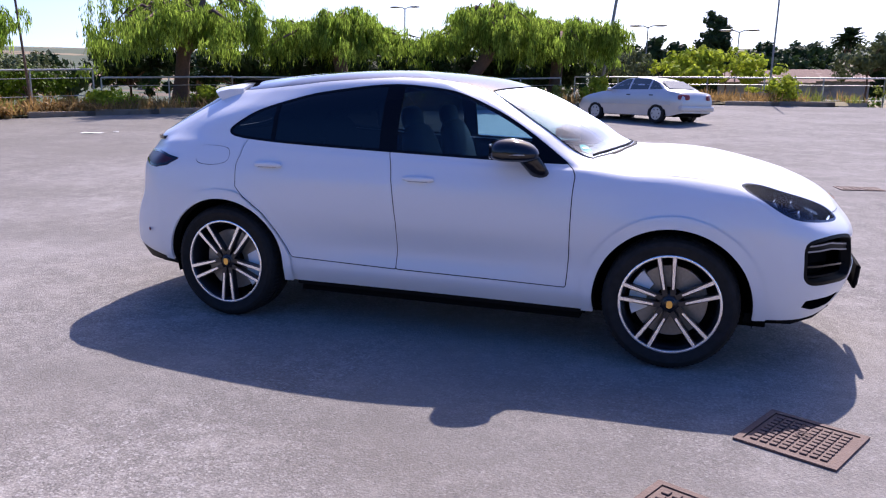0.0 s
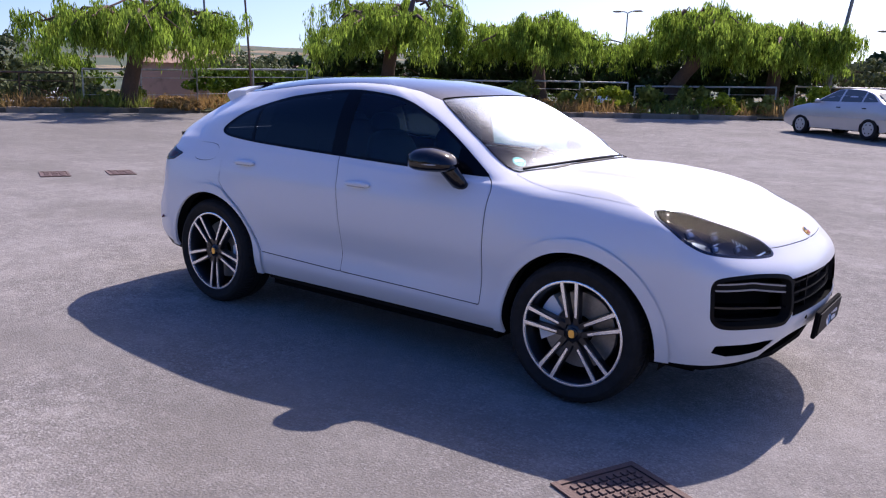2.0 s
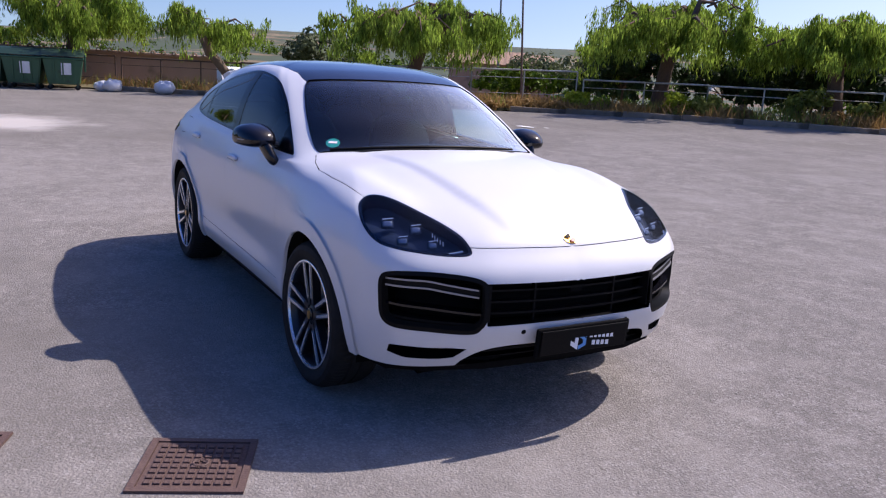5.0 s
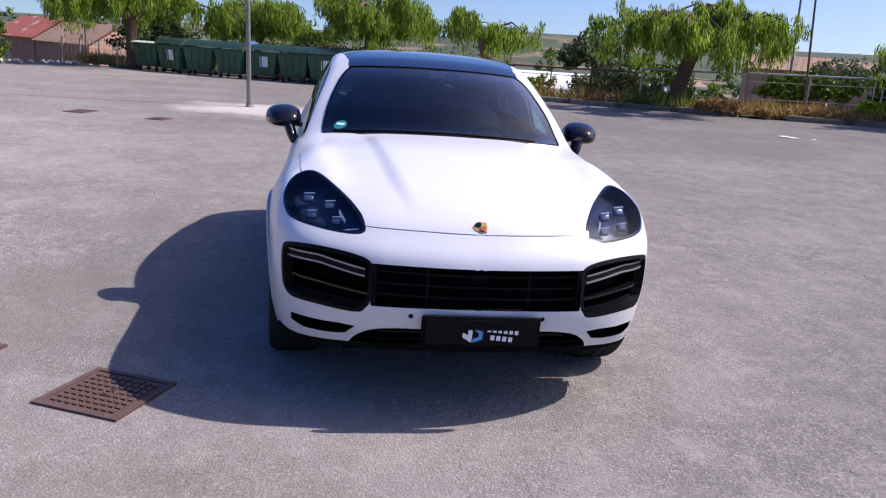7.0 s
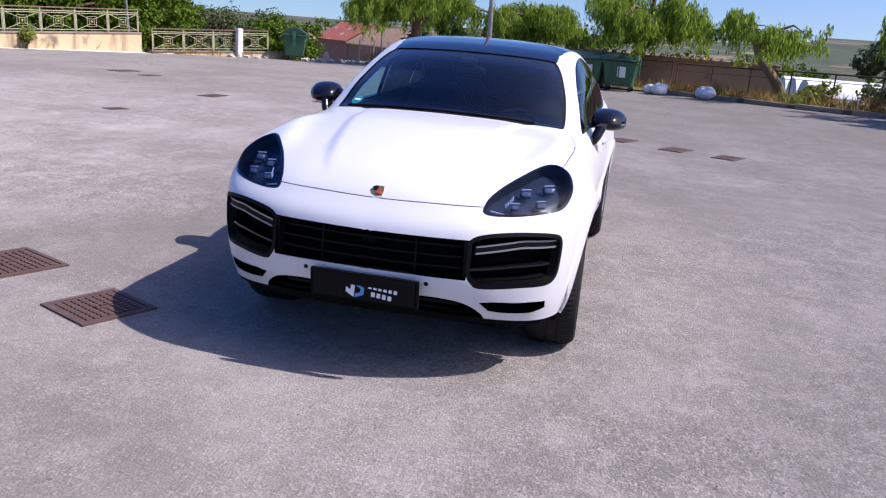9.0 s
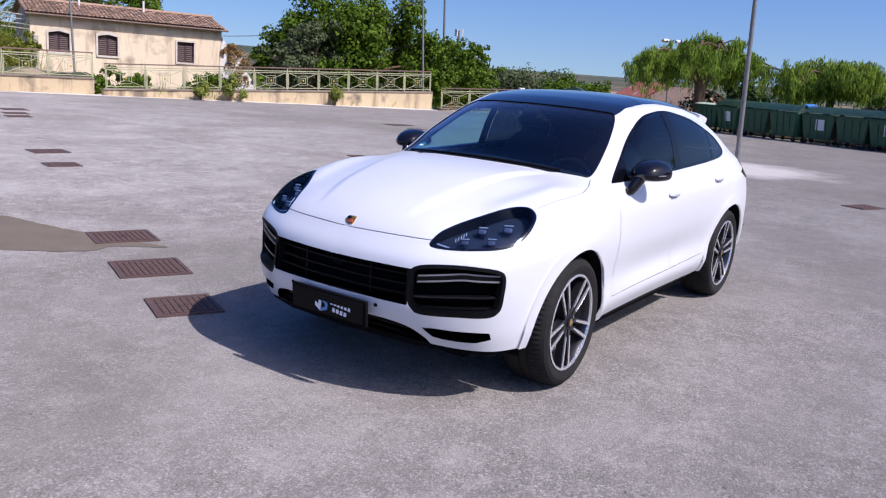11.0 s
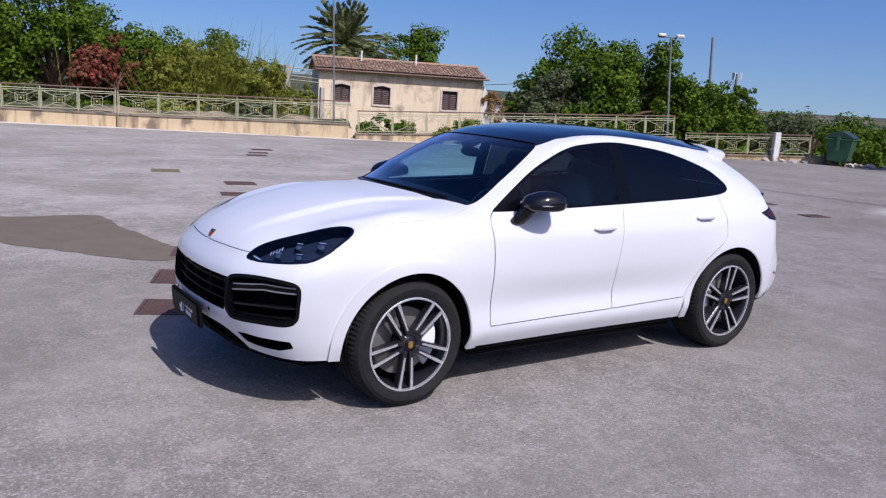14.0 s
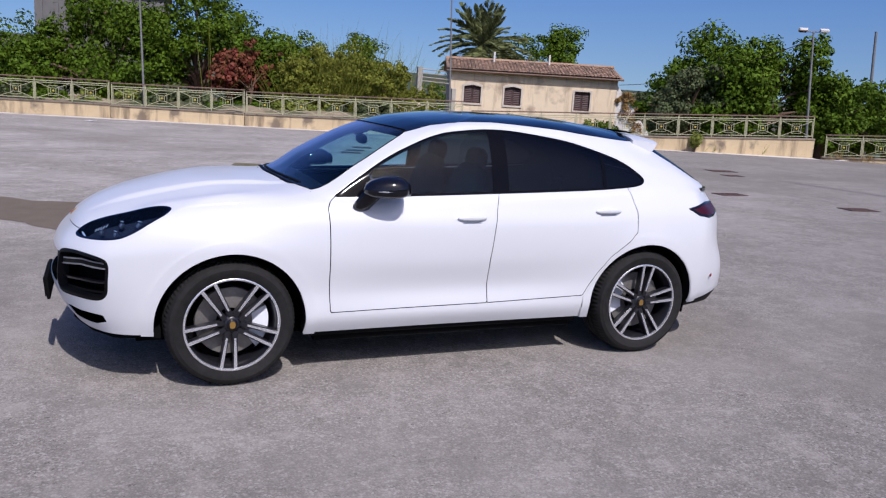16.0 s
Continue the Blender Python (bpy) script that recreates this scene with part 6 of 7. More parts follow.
# ---- south wall, its ornamental rail, poles ----
PLASTER = material("stained_cream_plaster", (.60, .47, .28), .92, other=(.47, .36, .22), grain=3.2, mix=1.0, bump=.4, bump_scale=14, stains=((.20, .155, .11), 1.3, .56))
RAIL_PAINT = material("cream_painted_iron", (.46, .44, .27), .6, .0, other=(.30, .29, .18), grain=12, mix=.8)
HANDRAIL = material("rusty_brown_handrail", (.20, .12, .085), .7, other=(.13, .085, .065), grain=10)
GALV = material("galvanised_steel", (.24, .24, .23), .5, .35, other=(.165, .16, .15), grain=8)
WHITE_PAINT = material("old_white_paint", (.72, .70, .66), .8, other=(.58, .56, .52), grain=5, stains=((.3, .26, .2), 2.0, .6))


def along(a, b, z0=0.0, z1=None):
    """A frame with x from a to b."""
    a, b = Vector((*a, z0)), Vector((*b, z0 if z1 is None else z1))
    d = b - a
    return Matrix.Translation(a) @ d.to_track_quat("X", "Z").to_matrix().to_4x4(), d.length


def streaks(mat, colour, low, amount):
    """Runs of dirt down a wall, drawn out along its height."""
    n, l = mat.node_tree.nodes, mat.node_tree.links
    b = n["Principled BSDF"]
    under = b.inputs["Base Color"].links[0].from_socket
    co, stretch, run, span, mix = (n.new("ShaderNode" + k) for k in ("TexCoord", "Mapping", "TexNoise", "MapRange", "Mix"))
    stretch.inputs["Scale"].default_value = (2.4, 2.4, .35)
    run.inputs["Scale"].default_value, run.inputs["Detail"].default_value, run.inputs["Roughness"].default_value = 1.0, 7, .62
    l.new(co.outputs["Object"], stretch.inputs["Vector"])
    l.new(stretch.outputs[0], run.inputs["Vector"])
    l.new(run.outputs["Fac"], span.inputs["Value"])
    span.inputs["From Min"].default_value, span.inputs["From Max"].default_value, span.inputs["To Max"].default_value = low, low + .16, amount
    mix.data_type = "RGBA"
    mix.inputs["B"].default_value = (*colour, 1)
    l.new(span.outputs[0], mix.inputs["Factor"])
    l.new(under, mix.inputs["A"])
    l.new(mix.outputs["Result"], b.inputs["Base Color"])


streaks(PLASTER, (.17, .125, .08), .50, .8)


def low_wall(a, b, h0, h1, name):
    m, L = along(a, b)
    ob = tagged(new(name), "low stained cream plaster wall with a worn cap", "wall", kind="structure")
    ob.matrix_world = m
    bm = bmesh.new()
    n = max(2, int(L / .6))
    rows = []
    for k in range(n + 1):
        t = k / n
        h = h0 + (h1 - h0) * t
        wob = .012 * noise.noise((k * .9, L, 2))
        rows.append([bm.verts.new((L * t, y, z)) for y, z in ((-.12 + wob, -.4), (-.12 + wob, h), (.12, h), (.12, -.4))])
    for p, q in zip(rows, rows[1:]):
        for k in range(4):
            bm.faces.new((p[k], p[(k + 1) % 4], q[(k + 1) % 4], q[k]))
    for end in (rows[0], rows[-1]):
        bm.faces.new(end)
    part("wall_face", bm, PLASTER, ob)
    bm = bmesh.new()
    rows = []
    for k in range(n + 1):
        t = k / n
        h = h0 + (h1 - h0) * t + .003
        rows.append([bm.verts.new((L * t, y, z)) for y, z in ((-.16, h), (-.15, h + .05), (.15, h + .05), (.16, h))])
    for p, q in zip(rows, rows[1:]):
        for k in range(4):
            bm.faces.new((p[k], p[(k + 1) % 4], q[(k + 1) % 4], q[k]))
    for end in (rows[0], rows[-1]):
        bm.faces.new(end)
    part("wall_cap", bm, KERB, ob)
    return ob


low_wall((40, -42.1), (1.9, -28.75), .52, .52, "wall_south_a")
low_wall((1.88, -28.6), (-2.95, -26.95), .50, .46, "wall_south_b")
low_wall((-2.97, -26.85), (-11.0, -24.0), .46, .55, "wall_south_c")
low_wall((-11.2, -23.75), (-24.3, -18.95), .20, .75, "wall_south_d")
low_wall((-24.5, -18.6), (-30.0, -15.2), .06, .28, "wall_south_e")


BANK = material("pale_stony_soil", (.33, .26, .17), .95, other=(.17, .13, .08), grain=2.2, mix=1.0, bump=.6, bump_scale=8, stains=((.045, .055, .018), .7, .47))
rows = []
for k in range(91):
    t = k / 90
    x, y = 14 - 25.2 * t, -33.0 + 8.95 * t
    for i, (w, h) in enumerate(((.13, .40), (.5, .50), (1.1, .66), (1.9, .72), (3.2, .45), (5.0, -.6))):
        rows.append((x - .335 * w, y - .942 * w, h + (.16 * noise.noise((x * .9, y * .9, i * 1.3)) + .08 * noise.noise((x * 3, y * 3, i)) if i else 0)))
faces = [(6 * k + i, 6 * k + i + 1, 6 * k + i + 7, 6 * k + i + 6) for k in range(90) for i in range(5)]
tagged(mesh_object("bank", rows, faces, BANK, smooth=False), "bank of pale stony soil behind the wall", "bank", kind="structure")


def bar(bm, a, b, w, d=None):
    a, b = Vector(a), Vector(b)
    m = (b - a).to_track_quat("X", "Z").to_matrix().to_4x4()
    return add_box(bm, ((b - a).length, w, d or w), (a + b) / 2, m)


def bars(*ends, w=.03):
    bm = bmesh.new()
    for a, b in ends:
        bar(bm, a, b, w)
    return bm


GILT = material("gilt_rosette", (.50, .38, .09), .5, .3)
MADE = {}


def shared(key, make, mat, parent, name):
    """One mesh for all alike pieces, each piece an object of its own."""
    if key not in MADE:
        ob = part(name, make(), mat, parent)
        MADE[key] = ob.data
        return ob
    ob = new(name, MADE[key])
    ob.parent = parent
    return ob


def ornate_rail(a, b, z0, z1, label="cream iron railing with crossed panels and a brown handrail"):
    m, L = along(a, b, z0, z1)
    n = max(1, round(L / 1.34))
    w = L / n
    key = round(w, 3)
    ob = thing("railing", label, "railing", m, group="railings on the south wall")
    h = .74
    W, H = w - .09, h - .1
    c = (W / 2, H / 2)
    for k in range(n):
        p = shared((key, "frame"), lambda: bars(((0, 0, 0), (0, 0, H)), ((W, 0, 0), (W, 0, H)), ((0, 0, .02), (W, 0, .02)), ((0, 0, H - .02), (W, 0, H - .02)), w=.024), RAIL_PAINT, ob, "panel")
        p.location = (k * w + .045, 0, .06)
        for sx in (-1, 1):
            for sz in (-1, 1):
                shared((key, sx, sz), lambda: bars(((c[0] + sx * .10, 0, c[1] + sz * .10), (c[0] + sx * (W / 2 - .02), 0, c[1] + sz * (H / 2 - .02))), w=.018), RAIL_PAINT, p, "diagonal")
        for r in (.10, .19):
            shared((key, r), lambda: bars(((c[0] - r, 0, c[1] - r), (c[0] + r, 0, c[1] - r)), ((c[0] + r, 0, c[1] - r), (c[0] + r, 0, c[1] + r)), ((c[0] + r, 0, c[1] + r), (c[0] - r, 0, c[1] + r)), ((c[0] - r, 0, c[1] + r), (c[0] - r, 0, c[1] - r)), w=.015), RAIL_PAINT, p, "square")
        shared((key, "rosette"), lambda: lathe([(.0, -.025), (.032, -.02), (.045, 0), (.032, .02), (0, .025)], 10, "y", (c[0], 0, c[1])), GILT, p, "rosette")
    for k in range(n + 1):
        post = shared("post", lambda: box((.032, .032, h + .14), (0, 0, (h + .14) / 2 - .03)), RAIL_PAINT, ob, "post")
        post.location = (k * w, 0, 0)
    part("top_bar", box((L, .04, .03), (L / 2, 0, h + .01)), RAIL_PAINT, ob)
    part("handrail", box((L + .05, .06, .045), (L / 2, 0, h + .13), bevel=.012), HANDRAIL, ob, "rusty brown handrail")
    return ob


ornate_rail((13.9, -32.95), (1.95, -28.75), .56, .57)
ornate_rail((1.85, -28.6), (-2.93, -26.95), .50, .53)
ornate_rail((-3.0, -26.83), (-10.98, -24.0), .47, .58)
ornate_rail((-11.3, -23.7), (-24.25, -18.97), .24, .80)
ornate_rail((-24.6, -18.55), (-29.3, -15.63), .11, .34, "cream iron railing with crossed panels at the car park's edge")


def pole(x, y, z, h, r, lean, mat=GALV, heads="", label="tall galvanised lamp post", name="lamp_post"):
    ob = thing(name, label, "lamp post", Matrix.Translation((x, y, z)))
    top = Vector((lean[0] * h, lean[1] * h, h))
    n = 7
    pts = [Vector((0, 0, -.3)).lerp(top, k / n) for k in range(n + 1)]
    part("mast", tube(pts, [r * (1 - .38 * k / n) for k in range(n + 1)], 12), mat, ob, smooth=60)
    if z < 3 and heads != "far":
        part("foot", lathe([(r * 1.9, -.05), (r * 1.9, .02), (r * 1.3, .05), (r * 1.05, .30), (r * .5, .30)], 14, "z"), mat, ob, smooth=40)
    if heads in ("flood", "far"):
        part("cross_arm", tube([top + Vector((-.3, .22, 0)), top + Vector((.3, -.22, 0))], .025, 6), mat, ob)
        for s in (-1, 1):
            head = part("lamp_head", box((.34, .22, .12), tuple(top + Vector((.33 * s, -.24 * s, .06))), pose(0, 0, 0, 18 * s, 0, -36), .03), WHITE_PAINT, ob)
            part("lens", box((.26, .16, .01), tuple(top + Vector((.33 * s, -.24 * s, -.008))), pose(0, 0, 0, 18 * s, 0, -36)), CHROME, head)
    if heads == "twin":
        for s in (-1, 1):
            part("arm", tube([top, top + Vector((.25 * s, 0, .10)), top + Vector((.42 * s, 0, .10))], .03, 6), mat, ob)
            head = part("lamp_head", egg((.34, .14, .055), tuple(top + Vector((.68 * s, 0, .11))), power=.8), GALV, ob)
            part("lens", egg((.24, .10, .03), tuple(top + Vector((.68 * s, 0, .075))), power=.8), WHITE_PAINT, head)
    return ob


pole(-15.1, -2.68, 0, 8.6, .062, (.07, -.02), label="tall galvanised lamp post on a pale concrete patch")
pole(-24.83, -19.75, .2, 4.85, .06, (.05, -.05), heads="flood", label="white lamp post with two floodlights behind the railing")
pole(-38.3, -28.1, -1.5, 8.0, .11, (.04, -.035), label="bare galvanised post behind the railing", name="post")
pole(-10.75, -24.7, .3, 5.25, .045, (.035, -.02), heads="flood", label="thin lamp post behind the railing")
pole(.65, -28.85, .3, 6.6, .05, (.03, -.03), label="thin grey post behind the railing", name="post")
pole(-19.9, 15.2, .3, 6.5, .045, (-.02, -.06), mat=HANDRAIL, label="thin dark post behind the kerb", name="post")
pole(-3.9, 30.3, .8, 7.0, .085, (.14, 0), label="leaning galvanised post behind the kerb", name="post")
pole(3.0, 30.6, .8, 7.0, .045, (.02, 0), label="thin grey post behind the kerb", name="post")
pole(-3.2, 42.0, .2, 4.35, .05, (.02, -.03), heads="twin", label="street lamp with two arms beyond the rail")
pole(1.6, 41.0, .2, 4.0, .05, (.02, -.03), heads="twin", label="street lamp with two arms beyond the rail")
pole(-18.6, 44.0, -.5, 6.5, .06, (.02, -.03), heads="twin", label="street lamp with two arms beyond the rail")
pole(-26.8, 18.6, 0, 7.0, .06, (-.02, -.02), label="grey post beyond the rail", name="post")
pole(-37, -12.6, -.5, 4.6, .05, (.03, -.03), heads="flood", label="thin lamp post behind the bins")

pillar = part("gate_pillar", box((.24, .24, 1.25), (0, 0, .625), bevel=.015), WHITE_PAINT)
pillar.matrix_world = Matrix.Translation((-27.78, -16.30, 0)) @ pose(0, 0, 0, 0, 0, -32)
tagged(pillar, "short whitewashed pillar beside the railing", "pillar")
# overhead cable from the villa to the lamp post, mast far behind
cable = [Vector((-25.5, -34.6, 2.75)).lerp(Vector((-24.6, -20.0, 4.75)), t) - Vector((0, 0, .5 * math.sin(math.pi * t))) for t in np.linspace(0, 1, 14)]
tagged(part("overhead_cable", tube(cable, .018, 5), HANDRAIL, smooth=60), "thin dark cable from the villa to the lamp post", "cable")
mast = thing("radio_mast", "grey radio mast with panels far behind the trees", "mast", Matrix.Translation((-52.7, -36.9, -3)))
part("mast", tube([(0, 0, 0), (.2, -.2, 8.2)], [.16, .10], 8), GALV, mast, smooth=60)
for a in range(3):
    part("panel", box((.10, .24, .55), (.2 + .34 * math.cos(a * 2.1), -.2 + .34 * math.sin(a * 2.1), 8.0), pose(0, 0, 0, 0, 0, a * 120)), WHITE_PAINT, mast)

# ---- pipe rails behind the kerb ----
PIPE = material("weathered_pipe", (.55, .55, .52), .42, .3, other=(.34, .335, .31), grain=8)
BROWN_ROOF = material("dull_brown_tiles", (.15, .078, .058), .9, other=(.10, .055, .042), grain=5, mix=1.0, stains=((.20, .13, .10), 1.5, .6))
GREY_WALL = material("grey_render", (.34, .33, .31), .92, other=(.26, .25, .235), grain=2, stains=((.16, .15, .13), 1.2, .6))
BROWN_PIPE = material("rusty_pipe", (.13, .075, .05), .7, .3, other=(.08, .055, .045), grain=8)


def pipe_rail(points, tops, mat, h=1.08, gap=1.9, label="weathered steel pipe rail behind the kerb"):
    ob = thing("pipe_rail", label, "railing", Matrix.Translation((*points[0], ground_z(*points[0]))), group="pipe rails round the car park")
    o = Vector((*points[0], ground_z(*points[0])))
    for (a, b, top) in zip(points, points[1:], tops):
        a3, b3 = Vector((*a, ground_z(*a) + top)) - o, Vector((*b, ground_z(*b) + top)) - o
        L = (b3 - a3).length
        n = max(1, round(L / gap))
        part("top_rail", tube([a3, b3], .032, 8), mat, ob, smooth=60)
        part("middle_rail", tube([a3 - Vector((0, 0, .28)), b3 - Vector((0, 0, .28))], .012, 6), mat, ob, smooth=60)
        part("bottom_rail", tube([a3 - Vector((0, 0, .86)), b3 - Vector((0, 0, .86))], .012, 6), mat, ob, smooth=60)
        for k in range(n + 1):
            p = a3.lerp(b3, k / n)
            part("post", tube([p - Vector((0, 0, h + .25)), p], .028, 8), mat, ob, smooth=60)
    return ob


pipe_rail([(-33.6, -7.6), (-31.6, -.4), (-30.0, 2.4)], (1.2, 1.25), BROWN_PIPE, label="rusty brown pipe rail behind the bins")
pipe_rail([(-29.8, 2.6), (-26.9, 6.6), (-23.4, 10.4)], (1.20, 1.22), BROWN_PIPE, label="rusty brown pipe rail behind the kerb")
pipe_rail([(-23.2, 10.6), (-21.0, 13.6), (-18.9, 16.9)], (1.36, 1.40), PIPE)
pipe_rail([(-18.75, 17.1), (-15.6, 20.2), (-12.4, 22.2), (-9.4, 24.1)], (1.12, 1.10, 1.14), PIPE)
pipe_rail([(-9.2, 24.3), (-5.0, 27.6)], (1.02,), PIPE)
pipe_rail([(-4.8, 29.6), (.6, 30.2), (7.2, 30.6), (20, 31.2)], (1.0, 1.0, 1.0), PIPE)


# ---- villa behind the south wall ----
VILLA_WALL = material("weathered_cream_render", (.78, .65, .46), .92, other=(.64, .51, .35), grain=1.6, mix=1.0, bump=.3, bump_scale=12, stains=((.33, .25, .18), .7, .56))
TILE = material("old_clay_tiles", (.40, .25, .165), .9, other=(.27, .18, .12), grain=6, mix=1.0, bump=.3, island=.35, stains=((.14, .12, .09), 2.5, .6))
streaks(VILLA_WALL, (.38, .28, .18), .52, .75)
SHUTTER = material("dark_red_brown_shutters", (.065, .028, .026), .65, other=(.045, .022, .02), grain=9)
TRIM = material("pale_window_surround", (.62, .55, .46), .9, other=(.52, .45, .37), grain=4)

vm, VL = along((-16.32, -38.1), (-25.5, -34.75), -1.48)
villa = thing("villa", "weathered cream villa with a clay tile roof behind the wall", "house", vm)
side = 1 if (vm.to_3x3() @ Vector((0, 1, 0))).y < 0 else -1  # which way is the back
EAVE, RIDGE, DEEP = 4.52, 5.22, 4.6


def vy(y):
    return y * side


def wall_with_openings(bm, L, h, holes, y0, y1):
    """A wall in one piece with openings (x0, x1, z0, z1) through it."""
    xs = sorted({0, L, *(v for o in holes for v in o[:2])})
    zs = sorted({0, h, *(v for o in holes for v in o[2:])})
    grid = {(x, z, y): bm.verts.new((x, vy(y), z)) for x in xs for z in zs for y in (y0, y1)}

    def solid(i, k):
        if not (0 <= i < len(xs) - 1 and 0 <= k < len(zs) - 1):
            return False
        x, z = (xs[i] + xs[i + 1]) / 2, (zs[k] + zs[k + 1]) / 2
        return not any(o[0] < x < o[1] and o[2] < z < o[3] for o in holes)

    for i in range(len(xs) - 1):
        for k in range(len(zs) - 1):
            if not solid(i, k):
                continue
            a, b, c, d = xs[i], xs[i + 1], zs[k], zs[k + 1]
            for y in (y0, y1):
                bm.faces.new([grid[p + (y,)] for p in ((a, c), (b, c), (b, d), (a, d))])
            for (p, q), (di, dk) in ((((a, c), (b, c)), (0, -1)), (((a, d), (b, d)), (0, 1)), (((a, c), (a, d)), (-1, 0)), (((b, c), (b, d)), (1, 0))):
                if not solid(i + di, k + dk):
                    bm.faces.new([grid[p + (y0,)], grid[q + (y0,)], grid[q + (y1,)], grid[p + (y1,)]])
    bmesh.ops.recalc_face_normals(bm, faces=bm.faces)
    return bm


holes = [(.085 * VL, .185 * VL, 2.72, 3.78), (.325 * VL, .425 * VL, 2.70, 3.80), (.745 * VL, .84 * VL, 2.62, 3.72)]
part("front_wall", wall_with_openings(bmesh.new(), VL, EAVE, holes, 0, .35), VILLA_WALL, villa)
part("back_wall", box((VL, .3, EAVE), (VL / 2, vy(DEEP), EAVE / 2)), VILLA_WALL, villa)
for x in (.15, VL - .15):
    gable = [(.36, 0), (DEEP - .16, 0), (DEEP - .16, EAVE), (DEEP / 2, RIDGE - .1), (.36, EAVE)]
    bm = bmesh.new()
    add_prism(bm, [(vy(a), b) for a, b in gable], .3, Matrix.Translation((x + .15, 0, 0)) @ pose(0, 0, 0, 0, 0, 90))
    part("gable_wall", bm, VILLA_WALL, villa)
for k, (x0, x1, z0, z1) in enumerate(holes):
    w = part("window", box((x1 - x0 + .16, .06, .10), ((x0 + x1) / 2, vy(-.03), z0 - .05)), TRIM, villa, "shuttered window")
    for s_ in (0, 1):
        leaf = part("shutter", box(((x1 - x0) / 2 - .01, .05, z1 - z0 - .02), (x0 + (x1 - x0) * (.25 + .5 * s_), vy(.14), (z0 + z1) / 2)), SHUTTER, w, "closed dark red-brown shutter")
        for j in range(9):
            part("slat", box(((x1 - x0) / 2 - .14, .02, .07), (x0 + (x1 - x0) * (.25 + .5 * s_), vy(.112), z0 + .12 + j * (z1 - z0 - .2) / 8.5), pose(0, 0, 0, 25 * -side, 0, 0)), SHUTTER, leaf) if k < 3 and j % 1 == 0 else None
    for s_ in (x0 - .05, x1 + .05):
        part("surround", box((.10, .05, z1 - z0), (s_, vy(-.025), (z0 + z1) / 2)), TRIM, w)
    if k < 2:
        arc = [(x0 - .1 + (x1 - x0 + .2) * t, z1 - .02 + .16 * math.sin(math.pi * t)) for t in np.linspace(0, 1, 9)] + [(x1, z1 - .12), ((x0 + x1) / 2, z1 - .02), (x0, z1 - .12)]
        part("arch", prism(arc, vy(.05), Matrix.Translation((0, vy(-.055), 0))), TRIM, w)
    else:
        part("arch", box((x1 - x0 + .2, .05, .10), ((x0 + x1) / 2, vy(-.025), z1 + .05)), TRIM, w)
# rows of half-round tiles
bm = bmesh.new()
n = int((VL + .5) / .21)
for slope in (0, 1):
    for k in range(n):
        x = -.25 + .21 * (k + .5)
        for j in range(8):
            t0, t1 = j / 8, (j + 1) / 8 + .02
            pts = []
            for t, lift in ((t0, .035), (t1, .0)):
                d = (-.35 + (DEEP / 2 + .35) * t) if slope == 0 else (DEEP + .2 - (DEEP / 2 + .2) * t)
                z = EAVE + .02 + (RIDGE - EAVE) * t + lift + .012 * noise.noise((k * 1.3, j * 2.1, slope))
                pts.append([bm.verts.new((x + .11 * c, vy(d), z + .085 * s)) for c, s in ((-1, 0), (-.7, .7), (0, 1), (.7, .7), (1, 0))])
            for i in range(4):
                bm.faces.new((pts[0][i], pts[0][i + 1], pts[1][i + 1], pts[1][i]))
tagged(part("roof_tiles", bm, TILE, villa, "rows of old clay tiles"), kind="stuff")
for slope in (0, 1):
    y0, y1 = (-.33, DEEP / 2) if slope == 0 else (DEEP + .18, DEEP / 2)
    bm = bmesh.new()
    add_prism(bm, [(vy(y0), EAVE - .03), (vy(y1), RIDGE - .03), (vy(y1), RIDGE + .01), (vy(y0), EAVE + .02)], VL + .5, Matrix.Translation((VL + .25, 0, 0)) @ pose(0, 0, 0, 0, 0, 90))
    part("roof_deck", bm, TILE, villa)
part("ridge", tube([(-.25, vy(DEEP / 2), RIDGE + .07), (VL + .25, vy(DEEP / 2), RIDGE + .07)], .10, 8), TILE, villa)
part("eave_gutter", tube([(-.25, vy(-.38), EAVE - .02), (VL + .25, vy(-.38), EAVE - .02)], .05, 8), HANDRAIL, villa)
for x in (.27 * VL, .61 * VL):
    part("chimney", tube([(x, vy(DEEP / 2 - .5), RIDGE - .4), (x, vy(DEEP / 2 - .5), RIDGE + .55)], .06, 8), WHITE_PAINT, villa)
# lean-to wall at its end, with a dry creeper
lean = thing("lean_to_wall", "whitewashed sloping wall at the villa's end with dry creeper", "wall", vm)
bm = bmesh.new()
add_prism(bm, [(VL + .01, 0), (VL + 2.3, 0), (VL + 2.1, 1.6), (VL + .9, 3.1), (VL + .01, 4.2)], vy(.3), Matrix.Translation((0, vy(.05), 0)))
part("wall_face", bm, WHITE_PAINT, lean)
rng = np.random.default_rng(5)
leaf_mesh("creeper", [clump_leaves([(VL + .9, vy(-.05), 3.0, .9, .15, .9), (VL + 1.5, vy(-.05), 2.2, .7, .15, .8), (VL + .3, vy(-.05), 3.6, .4, .12, .5)], 1400, .12)], DRY, lean)
hedge(-19.0, -34.6, 4.0, 1.2, 1.95, BROAD, 201, "low green creeper hedge before the villa", 3200, .14, 10, z=-1.2)
hedge(-22.9, -33.2, 4.0, 1.2, 1.9, BROAD, 202, "low green creeper hedge before the villa", 2800, .14, 10, z=-1.2)

